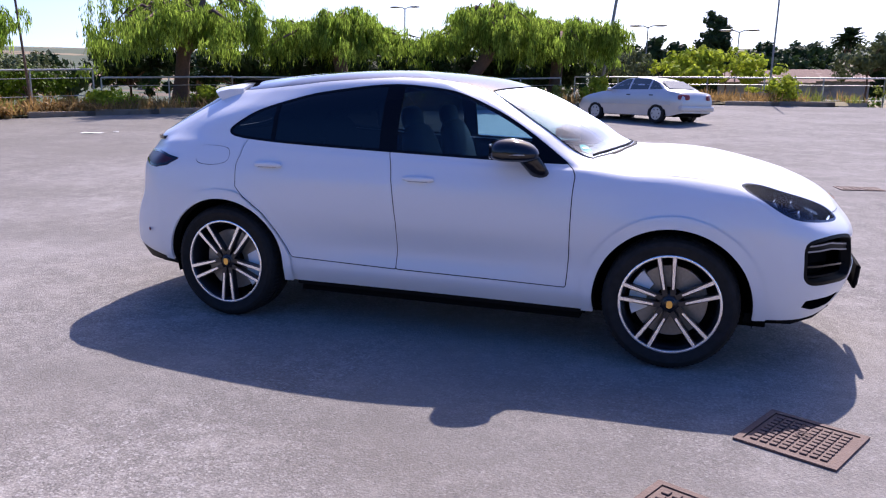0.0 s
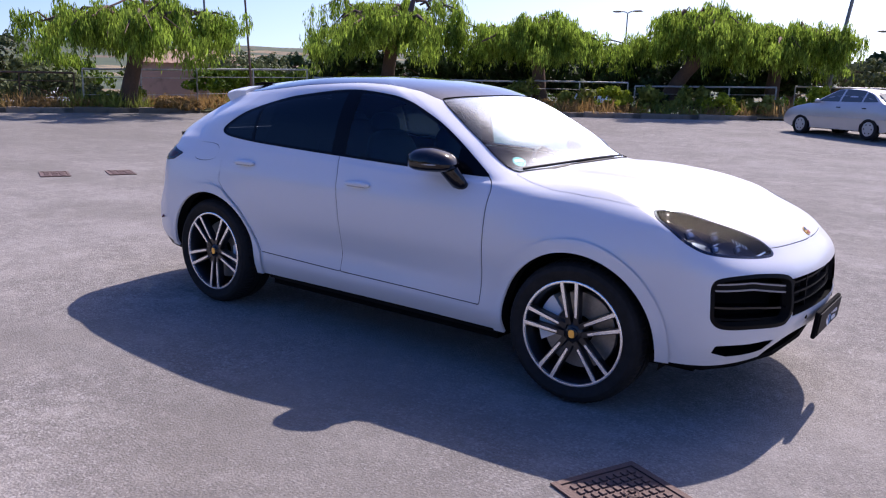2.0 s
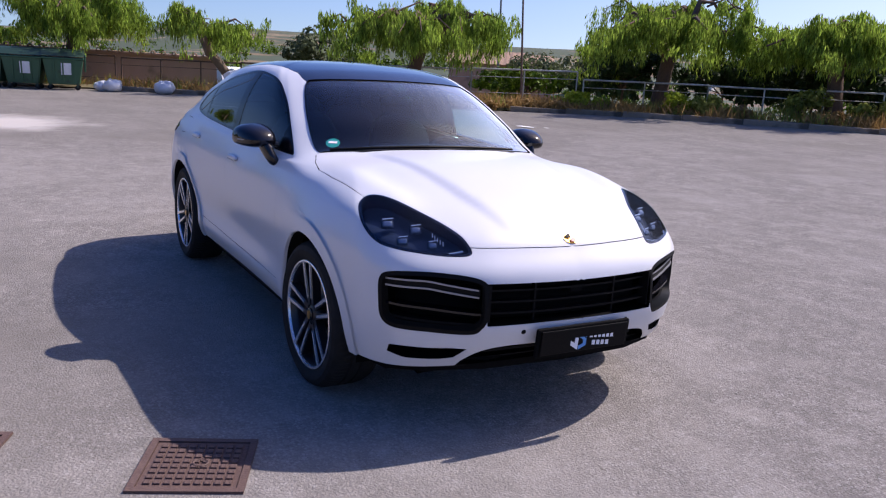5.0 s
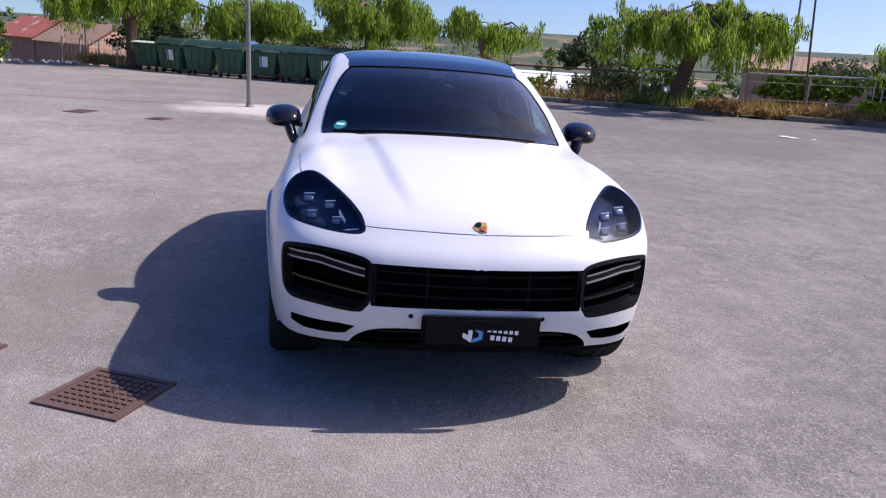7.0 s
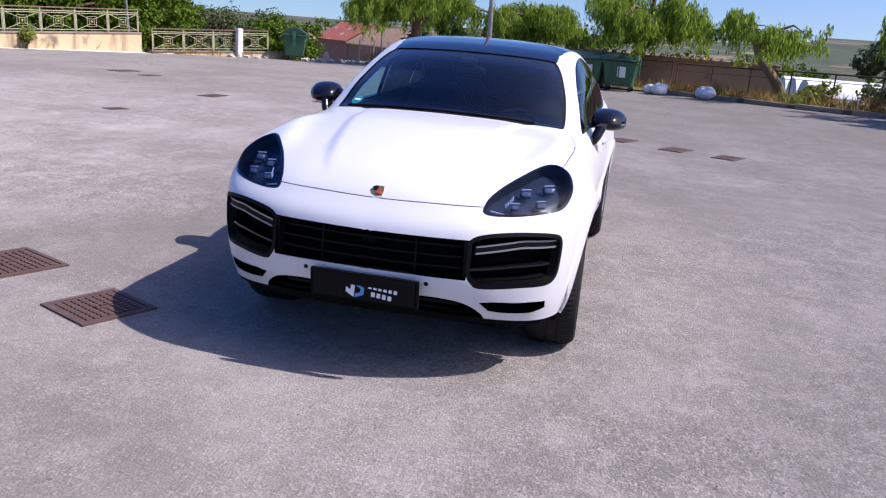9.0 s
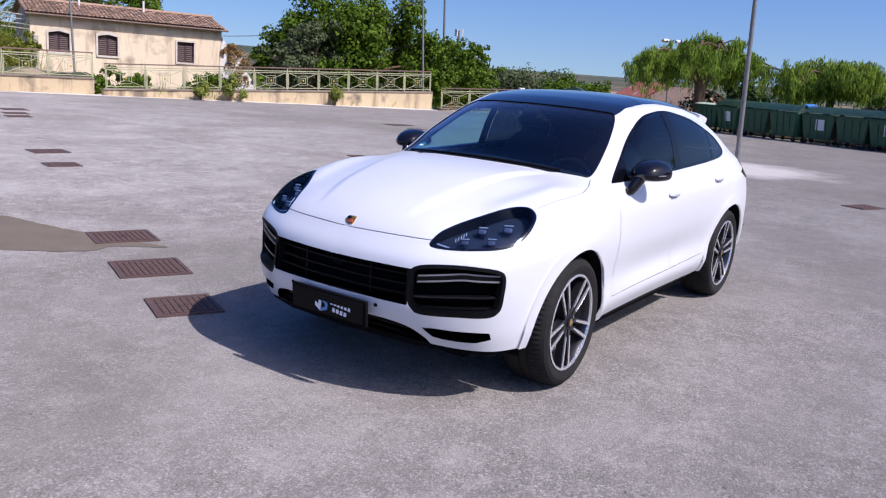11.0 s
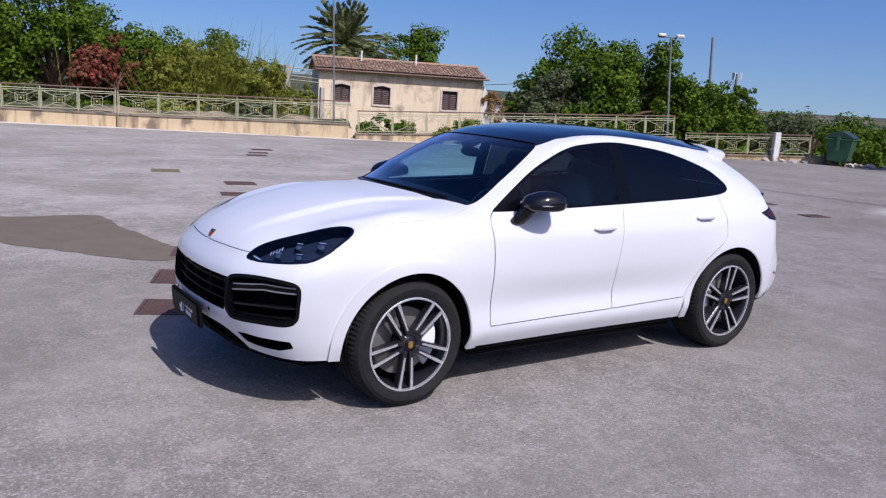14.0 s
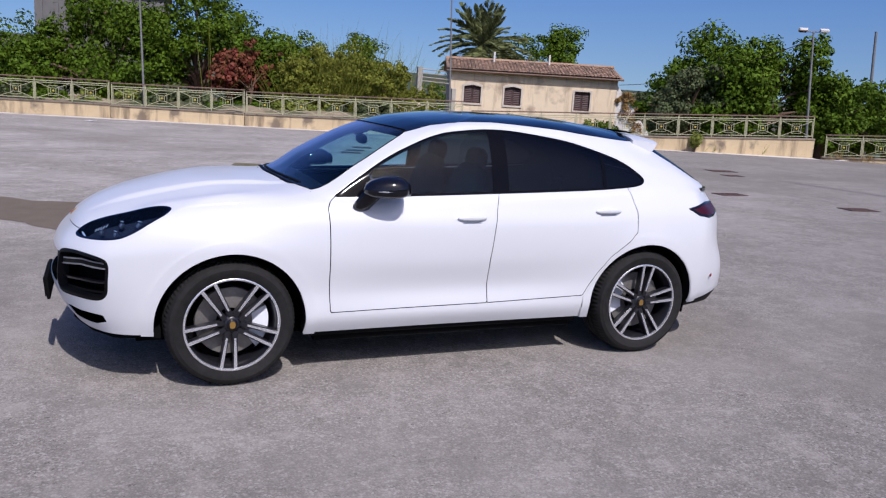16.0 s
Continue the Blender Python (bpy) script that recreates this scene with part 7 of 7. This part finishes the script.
pergola = thing("pergola", "concrete gate post with wire bars beside the villa", "pergola", Matrix.Translation((-14.6, -38.6, -1)))
part("post", box((.30, .25, 4.1), (0, 0, 2.05), bevel=.02), CONCRETE, pergola)
part("post", box((.25, .25, 3.0), (-1.9, .6, 1.5), bevel=.02), CONCRETE, pergola)
for k in range(4):
    part("bar", tube([(.0, 0, 4.0 - .22 * k), (-1.8, .5, 3.9 - .22 * k)], .03, 6), CONCRETE, pergola)
block = thing("stone_block", "rough stone garden wall beside the villa", "wall", Matrix.Translation((-13.2, -36.6, -1)) @ pose(0, 0, 0, 0, 0, -20))
part("wall_face", box((2.4, .4, 2.5), (0, 0, 1.25), bevel=.04), VILLA_WALL, block)
far_hall = thing("concrete_hall", "grey concrete building far behind the trees", "building", Matrix.Translation((1.9, -54.8, -1)) @ pose(0, 0, 0, 0, 0, -4))
HALL = material("dark_weathered_concrete", (.17, .165, .16), .9, other=(.11, .108, .105), grain=2, mix=1.0, bump=.3)
part("wall", box((8.0, 5, 7.6), (0, 0, 3.8), bevel=.03), HALL, far_hall)
for k in range(9):
    part("rib", box((.18, .12, 7.2), (-3.6 + k * .9, 2.56, 3.7)), HALL, far_hall)
part("roof", box((8.4, 5.4, .25), (0, 0, 7.73), bevel=.03), HALL, far_hall)

# ---- bins ----
BIN_GREEN = material("green_bin_plastic", (.022, .085, .042), .5, other=(.03, .11, .055), grain=6, mix=.8, stains=((.02, .05, .03), 3, .58))
BIN_DARK = material("dark_green_lid", (.012, .035, .022), .45, other=(.02, .05, .03), grain=6)
LABEL = material("white_label", (.72, .74, .74), .6, other=(.62, .64, .64), grain=8)
LIGHT_LID = material("pale_green_lid", (.42, .50, .42), .5)


def waste_bin(lid=BIN_DARK, rounded=True, paper=True):
    ob = thing("waste_bin", "dark green wheeled waste bin on the car park's edge", "waste bin", group="waste bins")
    bm = bmesh.new()
    a = [bm.verts.new((sx * .52, sy * .38, .20)) for sx, sy in ((-1, -1), (1, -1), (1, 1), (-1, 1))]
    b = [bm.verts.new((sx * .66, sy * .53, 1.12)) for sx, sy in ((-1, -1), (1, -1), (1, 1), (-1, 1))]
    bm.faces.new(a[::-1])
    bm.faces.new(b)
    for k in range(4):
        bm.faces.new((a[k], a[(k + 1) % 4], b[(k + 1) % 4], b[k]))
    bmesh.ops.bevel(bm, geom=list(bm.edges), offset=.035, segments=2, affect="EDGES")
    part("body", bm, BIN_GREEN, ob, smooth=40)
    part("rim", box((1.40, 1.12, .06), (0, 0, 1.13), bevel=.02), BIN_GREEN, ob)
    bm = bmesh.new()
    rows = []
    top = .30 if rounded else .08
    for x in (-.70, .70):
        rows.append([bm.verts.new((x, -.58 + 1.16 * t, 1.165 + top * math.sin(math.pi * min(1, t * .92 + .04)))) for t in np.linspace(0, 1, 13)])
    for k in range(12):
        bm.faces.new((rows[0][k], rows[0][k + 1], rows[1][k + 1], rows[1][k]))
    for r in rows:
        bm.faces.new(r)
    bm.faces.new((rows[0][0], rows[1][0], rows[1][-1], rows[0][-1]))
    part("lid", bm, lid, ob, smooth=35)
    for sx in (-1, 1):
        part("side_arm", box((.06, .14, .62), (sx * .72, 0, .98), bevel=.015), BIN_GREEN, ob)
        for sy in (-1, 1):
            part("castor", lathe([(.0, -.025), (.085, -.025), (.09, 0), (.085, .025), (0, .025)], 14, "y", (sx * .46, sy * .30, .09)), RUBBER, ob)
            part("bracket", box((.07, .06, .13), (sx * .46, sy * .30, .17)), BIN_DARK, ob)
    for k in range(3):
        part("rib", box((.05, .03, .72), (-.3 + .3 * k, -.478, .66), pose(0, 0, 0, 9.5, 0, 0)), BIN_GREEN, ob)
    if paper:
        part("label_panel", box((.36, .012, .42), (.12, -.497, .76), pose(0, 0, 0, 9.5, 0, 0)), LABEL, ob, "white label panel")
    return ob


first_bin, flat_bin, plain_bin = waste_bin(), waste_bin(LIGHT_LID, False, False), waste_bin(BIN_DARK, True, False)
spots = [(-31.55, -8.4, 62, 1), (-30.75, -7.25, 58, 0), (-30.35, -6.1, 75, 0), (-29.55, -4.7, 66, 0), (-29.35, -3.45, 78, 0), (-28.85, -2.1, 70, 0), (-28.35, -.9, 74, 0), (-28.0, .35, 82, 0), (-29.7, -14.5, 20, 0)]
for k, (x, y, a, kind_) in enumerate(spots):
    where = Matrix.Translation((x, y, ground_z(x, y))) @ pose(0, 0, 0, 0, 0, a)
    ob = flat_bin if kind_ else first_bin if k in (1, 4, 6, 7, 8) else plain_bin
    if k < 3:
        ob.matrix_world = where
    else:
        copy_thing(ob, where)
BAG = material("white_plastic_bag", (.70, .70, .72), .4, other=(.58, .58, .6), grain=5, bump=.5, bump_scale=8)
for x, y, s_ in ((-27.3, 1.9, .34), (-27.6, 1.6, .28), (-26.4, 3.6, .36)):
    bm = egg((s_ * 1.2, s_, s_ * .7), (0, 0, s_ * .62), rings=12, power=.9)
    for v in bm.verts:
        v.co += v.co.normalized() * .09 * noise.noise(v.co * 7 + Vector((x, y, 0)))
    b_ = part("rubbish_bag", bm, BAG, smooth=60)
    b_.matrix_world = Matrix.Translation((x, y, ground_z(x, y)))
    tagged(b_, "tied white rubbish bag dumped by the kerb", "rubbish bag", group="rubbish bags")
SCRAP = material("blue_scrap", (.06, .22, .50), .5)
b_ = part("plastic_sheet", box((.5, .4, .10), (0, 0, .05), bevel=.03), SCRAP)
b_.matrix_world = Matrix.Translation((-29.4, -4.0, 1.42)) @ pose(0, 0, 0, 6, 4, 30)
tagged(b_, "crumpled blue plastic sheet lying on a bin", "plastic sheet")

PAPER = material("white_paper", (.75, .75, .74), .8, other=(.66, .66, .65), grain=6)
for x, y, w, d, a in ((-13.65, 11.04, .52, .26, 20), (-13.3, 11.5, .14, .12, 50), (-24.9, -18.0, .5, .3, 10), (2.6, -26.4, .4, .25, 40)):
    bm = bmesh.new()
    rows = [[bm.verts.new(((i / 6 - .5) * w, (j / 4 - .5) * d, .012 + .03 * abs(noise.noise((i * .7 + x, j * .8 + y, 3)))) ) for j in range(5)] for i in range(7)]
    for p, q in zip(rows, rows[1:]):
        for k in range(4):
            bm.faces.new((p[k], p[k + 1], q[k + 1], q[k]))
    paper_ = part("paper_scrap", bm, PAPER, smooth=60)
    paper_.matrix_world = Matrix.Translation((x, y, ground_z(x, y))) @ pose(0, 0, 0, 0, 0, a)
    tagged(paper_, "crumpled scrap of white paper on the asphalt", "litter", group="scraps of paper")

# ---- tan wall and low buildings past the kerb ----
TAN = material("tan_render", (.46, .285, .205), .92, other=(.37, .235, .17), grain=2.5, mix=.9, bump=.3, stains=((.22, .15, .10), 1.1, .58))
tan = thing("tan_outbuilding", "low tan rendered outbuilding with a tiled edge behind the bins", "building", Matrix.Translation((-33.4, -1.6, -.6)) @ pose(0, 0, 0, 0, 0, 82))
part("wall", box((9.0, 3.4, 2.05), (4.0, .2, 1.02)), TAN, tan)
part("roof", box((9.3, 3.7, .10), (4.0, .2, 2.10), bevel=.02), TAN, tan)
for k in range(22):
    part("edge_tile", lathe([(.06, 0), (.10, .02), (.10, .38), (.06, .40)], 8, "y", (-.4 + k * .42, -1.72, 2.17)), TILE, tan)
GH = material("white_sheet_roof", (.74, .74, .74), .5, other=(.64, .64, .64), grain=1)
tunnel = thing("polytunnel", "long low white sheeted tunnel past the rail", "greenhouse", Matrix.Translation((-43.5, 8.9, -.85)))
for k in range(3):
    arc = [(-1.6 * math.cos(math.pi * t) + 3.3 * k, .9 + .95 * math.sin(math.pi * t)) for t in np.linspace(0, 1, 13)] + [(1.6 + 3.3 * k, 0), (-1.6 + 3.3 * k, 0)]
    part("tunnel_roof", prism(arc, 8.0), GH, tunnel)
CORRUGATED = material("red_corrugated_iron", (.30, .070, .042), .7, other=(.40, .14, .09), grain=3, mix=1.0, stains=((.5, .38, .33), 1.2, .6))
PINK = material("pink_render", (.50, .26, .20), .92, other=(.42, .23, .18), grain=2, mix=1.0, stains=((.55, .45, .38), 1.0, .6))


def gable_house(name, label, x, y, z, turn, L, D, h, rise, wall, roof, category="house", windows=0, door=False):
    ob = thing(name, label, category, Matrix.Translation((x, y, z)) @ pose(0, 0, 0, 0, 0, turn))
    bm = bmesh.new()
    out = [(0, 0), (D, 0), (D, h), (D / 2, h + rise - .05), (0, h)]
    add_prism(bm, out, L, Matrix.Translation((L, 0, 0)) @ pose(0, 0, 0, 0, 0, 90))
    part("wall", bm, wall, ob)
    for s_ in (0, 1):
        y0 = -.25 if s_ == 0 else D + .25
        zz = h - .25 * rise / (D / 2)
        bm = bmesh.new()
        rows = []
        n = max(4, int(L / .16))
        for k in range(n + 1):
            up = .025 * (k % 2)
            rows.append([bm.verts.new((-.2 + (L + .4) * k / n, yy, zq + up)) for yy, zq in ((y0, zz), (D / 2, h + rise))])
        for p, q in zip(rows, rows[1:]):
            bm.faces.new((p[0], q[0], q[1], p[1]))
        me = part("roof", bm, roof, ob)
    for k in range(windows):
        cx = L * (k + 1) / (windows + 1)
        w = part("window", box((.8, .05, .9), (cx, -.02, h * .55)), TRIM, ob)
        part("pane", box((.66, .04, .76), (cx, -.04, h * .55)), BLACK_GLOSS, w)
    if door:
        arc = [(L * .32 + .55 * math.cos(t), h * .34 + .55 * math.sin(t)) for t in np.linspace(0, math.pi, 11)] + [(L * .32 - .55, 0), (L * .32 + .55, 0)]
        part("doorway", prism(arc, -.05, Matrix.Translation((0, .02, 0))), TRIM, ob, "bricked-up arched doorway")
    return ob


gable_house("ruined_cottage", "ruined pink cottage with a rusty red iron roof", -55.3, -23.8, -1.6, 46.7, 5.2, 4.2, 2.45, 1.25, PINK, CORRUGATED, door=True)
gable_house("ruined_barn", "roofless-looking stone barn with broken clay tiles", -51.6, -19.9, -1.6, 46.7, 6.2, 4.0, 2.3, 1.15, TAN, TILE, "barn")
gable_house("tan_house", "tan farmhouse below the car park", -55.2, 42.6, -1.4, 236, 6.3, 5, 3.9, .75, TAN, TILE, windows=2)
gable_house("red_roofed_house", "low grey house with a dull brown tiled roof past the rail", 5.4, 46.0, .2, 180, 4.6, 5, 1.5, .6, GREY_WALL, BROWN_ROOF, windows=2)
gable_house("red_roofed_house", "low grey house with a dull brown tiled roof past the rail", 8.0, 49.0, .2, 186, 4.2, 5, 1.6, .6, GREY_WALL, BROWN_ROOF, windows=1)
gable_house("tan_house", "tan farmhouse below the car park", -37.8, 27.6, -1.6, 236, 4.4, 4, 3.75, .7, TAN, TILE, windows=1)

# wire fence and rubble by the cottage
wire = thing("wire_fence", "dark wire mesh fence by the ruined cottage", "fence", Matrix.Translation((-34.4, -13.0, -.2)) @ pose(0, 0, 0, 0, 0, 60))
for k in range(6):
    part("post", tube([(k * 1.1, 0, -.2), (k * 1.1, 0, 1.35)], .03, 6), PIPE, wire)
for k in range(7):
    part("wire", tube([(0, 0, .15 + .19 * k), (5.5, 0, .15 + .19 * k)], .009, 4), PIPE, wire)
for k in range(23):
    part("wire", tube([(.12 + k * .24, 0, .05), (.12 + k * .24, 0, 1.3)], .007, 4), PIPE, wire)
random.seed(8)
STONE = material("pale_rubble", (.50, .46, .40), .95, other=(.36, .32, .27), grain=4, bump=.4, random_tone=.25)
for k in range(26):
    t = random.random()
    x, y = -26.5 - 7 * t + random.uniform(-.5, .3), -16.9 + 5.2 * t + random.uniform(-.3, .5)
    bm = bmesh.new()
    bmesh.ops.create_icosphere(bm, subdivisions=1, radius=1)
    for v in bm.verts:
        v.co = Vector((v.co.x * random.uniform(.1, .3), v.co.y * random.uniform(.1, .22), v.co.z * .11)) * random.uniform(.7, 1.3)
    st_ = part("rubble_stone", bm, STONE)
    st_.matrix_world = Matrix.Translation((x, y, ground_z(x, y) + .04)) @ pose(0, 0, 0, 0, 0, random.uniform(0, 180))
    tagged(st_, "pale lump of rubble at the car park's edge", "rubble", group="rubble stones")

# ---- parked silver saloon ----
SILVER_PAINT = material("silver_car_paint", (.47, .475, .48), .30, .35, other=(.43, .435, .44), grain=3, coat=.3)
saloon = thing("saloon_car", "silver four-door hatchback saloon parked before the rail", "car", Matrix.Translation((-1.0, 20.6, .400)) @ pose(0, 0, 0, 1.5, 0, 146) @ Matrix.Scale(.96, 4))
prof_lo = [(-2.10, .34), (-2.14, .52), (-2.13, .74), (-2.04, .93), (-1.55, 1.0), (-.70, 1.02), (.0, .99), (.62, .97), (1.05, .94), (1.55, .84), (1.95, .70), (2.08, .52), (2.06, .30)]
upper = [(-1.62, 1.00), (-1.10, 1.28), (-.75, 1.365), (-.2, 1.39), (.18, 1.36), (.55, 1.16), (.86, .96)]


def section_loft(name, stations_, mat, parent, label="", smooth=40):
    bm = bmesh.new()
    rows = [[bm.verts.new(p) for p in st] for st in stations_]
    for p, q in zip(rows, rows[1:]):
        for k in range(len(p) - 1):
            bm.faces.new((p[k], p[k + 1], q[k + 1], q[k]))
    for end in (rows[0], rows[-1]):
        bm.faces.new(end)
    return part(name, bm, mat, parent, label, smooth=smooth)


def half_width(x, top=False):
    e = max(0, (abs(x) - 1.55) / .6)
    return (.845 if not top else .58) * (1 - .16 * e * e)


body_st = []
for x in np.linspace(-2.12, 2.07, 60):
    zt = np.interp(x, [p[0] for p in prof_lo[3:10]], [p[1] for p in prof_lo[3:10]])
    if x > 1.55:
        zt = np.interp(x, [1.55, 1.95, 2.07], [.84, .72, .58])
    if x < -2.04:
        zt = np.interp(x, [-2.12, -2.04], [.80, .93])
    zb = .22 + .10 * max(0, (abs(x) - 1.7) / .4)
    w = half_width(x)
    body_st.append([(x, -w * .93, zb), (x, -w, (zb + zt) / 2 - .02), (x, -w * .985, zt - .09), (x, -w * .93, zt - .02), (x, -w * .6, zt + .012), (x, 0, zt + .03), (x, w * .6, zt + .012), (x, w * .93, zt - .02), (x, w * .985, zt - .09), (x, w, (zb + zt) / 2 - .02), (x, w * .93, zb)])
section_loft("body", body_st, SILVER_PAINT, saloon)
cab = []
for x in np.linspace(-1.60, .86, 22):
    zt = np.interp(x, [p[0] for p in upper], [p[1] for p in upper])
    t = (zt - .97) / .42
    wb, wt = .80, .80 - .24 * t
    cab.append([(x, -wb, .95), (x, -(wb + wt) / 2 - .01, (.95 + zt) / 2), (x, -wt, zt - .025), (x, -wt * .6, zt), (x, 0, zt + .012), (x, wt * .6, zt), (x, wt, zt - .025), (x, (wb + wt) / 2 + .01, (.95 + zt) / 2), (x, wb, .95)])
section_loft("cabin", cab, SILVER_PAINT, saloon)
SALOON_BLACK = material("saloon_window", (.060, .078, .082), .06, spec=.5)


def on_side(x, z):
    zt = float(np.interp(x, [p[0] for p in upper], [p[1] for p in upper]))
    t = (zt - .97) / .42
    wt = .80 - .24 * t
    k = min(1, max(0, (z - .95) / max(.05, zt - .975)))
    return .80 + (wt - .80) * k + .012 * math.sin(k * math.pi) + .006


for s_ in (-1, 1):
    for name_, pts in (("front_side_window", [(.70, .985), (-.06, 1.0), (-.06, 1.335), (.14, 1.325), (.47, 1.155)]), ("rear_side_window", [(-.13, 1.0), (-.84, 1.01), (-.84, 1.305), (-.6, 1.345), (-.13, 1.352)]), ("quarter_window", [(-.90, 1.01), (-1.40, 1.03), (-1.14, 1.21), (-.90, 1.29)])):
        loop = [(a[0] + (b[0] - a[0]) * t, a[1] + (b[1] - a[1]) * t) for a, b in zip(pts, pts[1:] + pts[:1]) for t in (0, .33, .67)]
        c = np.mean(loop, 0)
        rows = [(c[0], s_ * on_side(*c), c[1])] + [(x, s_ * on_side(x, z), z) for x, z in loop]
        mesh_object(name_, rows, [(0, 1 + k, 1 + (k + 1) % len(loop)) if s_ > 0 else (0, 1 + (k + 1) % len(loop), 1 + k) for k in range(len(loop))], SALOON_BLACK, saloon, smooth=False)
    part("side_strip", box((3.3, .02, .05), (-.1, s_ * .848, .56), bevel=.008), SILVER_PAINT, saloon)
    for x in (-.02, -.92):
        part("door_handle", box((.14, .03, .03), (x - .1, s_ * .838, .84), bevel=.008), BLACK_PLASTIC, saloon)
    part("door_mirror", egg((.06, .09, .06), (.62, s_ * .90, 1.0), rings=8), SILVER_PAINT, saloon, smooth=60)
    part("tail_lamp", egg((.06, .20, .085), (-2.06, s_ * .60, .79), pose(0, 0, 0, 0, 6, -s_ * 20), 8, .5), SALOON_RED, saloon, "red tail lamp", smooth=60)
    for x in (1.2525, -1.2525):
        arch_ = [(x + .335 * math.cos(a), .29 + .335 * math.sin(a)) for a in np.linspace(-.2, math.pi + .2, 20)]
        part("wheel_house", prism(arch_, s_ * .262, Matrix.Translation((0, s_ * .556, 0))), DARK_GREY, saloon)
        w_ = part("wheel", lathe([(0, s_ * .845), (.10, s_ * .85), (.19, s_ * .845), (.20, s_ * .835), (.205, s_ * .62)], 28, "y", (x, 0, .29)), SILVER_PAINT, saloon, "silver steel wheel cover", smooth=40)
        part("tyre", lathe([(.195, s_ * .845), (.22, s_ * .868), (.27, s_ * .864), (.29, s_ * .84), (.29, s_ * .67), (.26, s_ * .65)], 36, "y", (x, 0, .29)), RUBBER, w_, smooth=40)
        for k in range(6):
            a = k * math.pi / 3
            part("vent_hole", lathe([(0, 0), (.022, 0)], 8, "y", (x + .13 * math.cos(a), s_ * .853, .29 + .13 * math.sin(a))), BLACK_PLASTIC, w_)
for name_, x0, x1, z0, z1 in (("rear_window", -1.54, -1.12, 1.055, 1.285), ("windscreen", .82, .24, .995, 1.345)):
    d_ = -.012 if x0 < 0 else .012
    mesh_object(name_, [(x0 + d_, -.66, z0), (x0 + d_, .66, z0), (x1 + d_, .52, z1), (x1 + d_, -.52, z1)], [(0, 1, 2, 3)], SALOON_BLACK, saloon, smooth=False)
part("rear_plate", box((.02, .46, .11), (-2.10, 0, .74), pose(0, 0, 0, 0, -6, 0)), LABEL, saloon, "white plate with no legible writing")
part("rear_bumper", box((.14, 1.62, .16), (-2.10, 0, .46), bevel=.05), SILVER_PAINT, saloon)
part("underbody", box((3.6, 1.3, .12), (0, 0, .26)), DARK_GREY, saloon)

# ---- woods and farms far off, all in one ----
rng = np.random.default_rng(31)
cl = []
for k in range(950):
    a = rng.uniform(0, 2 * math.pi)
    r = 62 + 700 * rng.random() ** 2.2
    x, y = -5 + r * math.cos(a), r * math.sin(a)
    if x > 30 or (abs(a - math.pi * 1.33) < .32 and r < 80):
        continue
    s_ = rng.uniform(.8, 2.2) * (1 + r / 240)
    cl.append((x, y, far_z(x, y) + s_ * .4, s_ * 1.3, s_ * 1.3, s_ * .8))
woods = leaf_mesh("far_woods", [clump_leaves([c], 70 + int(2200 / (10 + c[3])), .36 * (1 + c[3] / 3)) for c in cl], BROAD, None)
tagged(woods, "scattered olive and carob trees across the valley", "woods", kind="stuff")
for k in range(14):
    a = radians(rng.uniform(100, 250))
    r = rng.uniform(180, 620)
    x, y = -5 + r * math.cos(a), r * math.sin(a)
    gable_house("farmhouse", "pale farmhouse far off in the valley", x, y, far_z(x, y) - .4, rng.uniform(0, 360), rng.uniform(7, 14), 7, 3.6, 1.3, WHITE_PAINT if k % 2 else TAN, TILE)
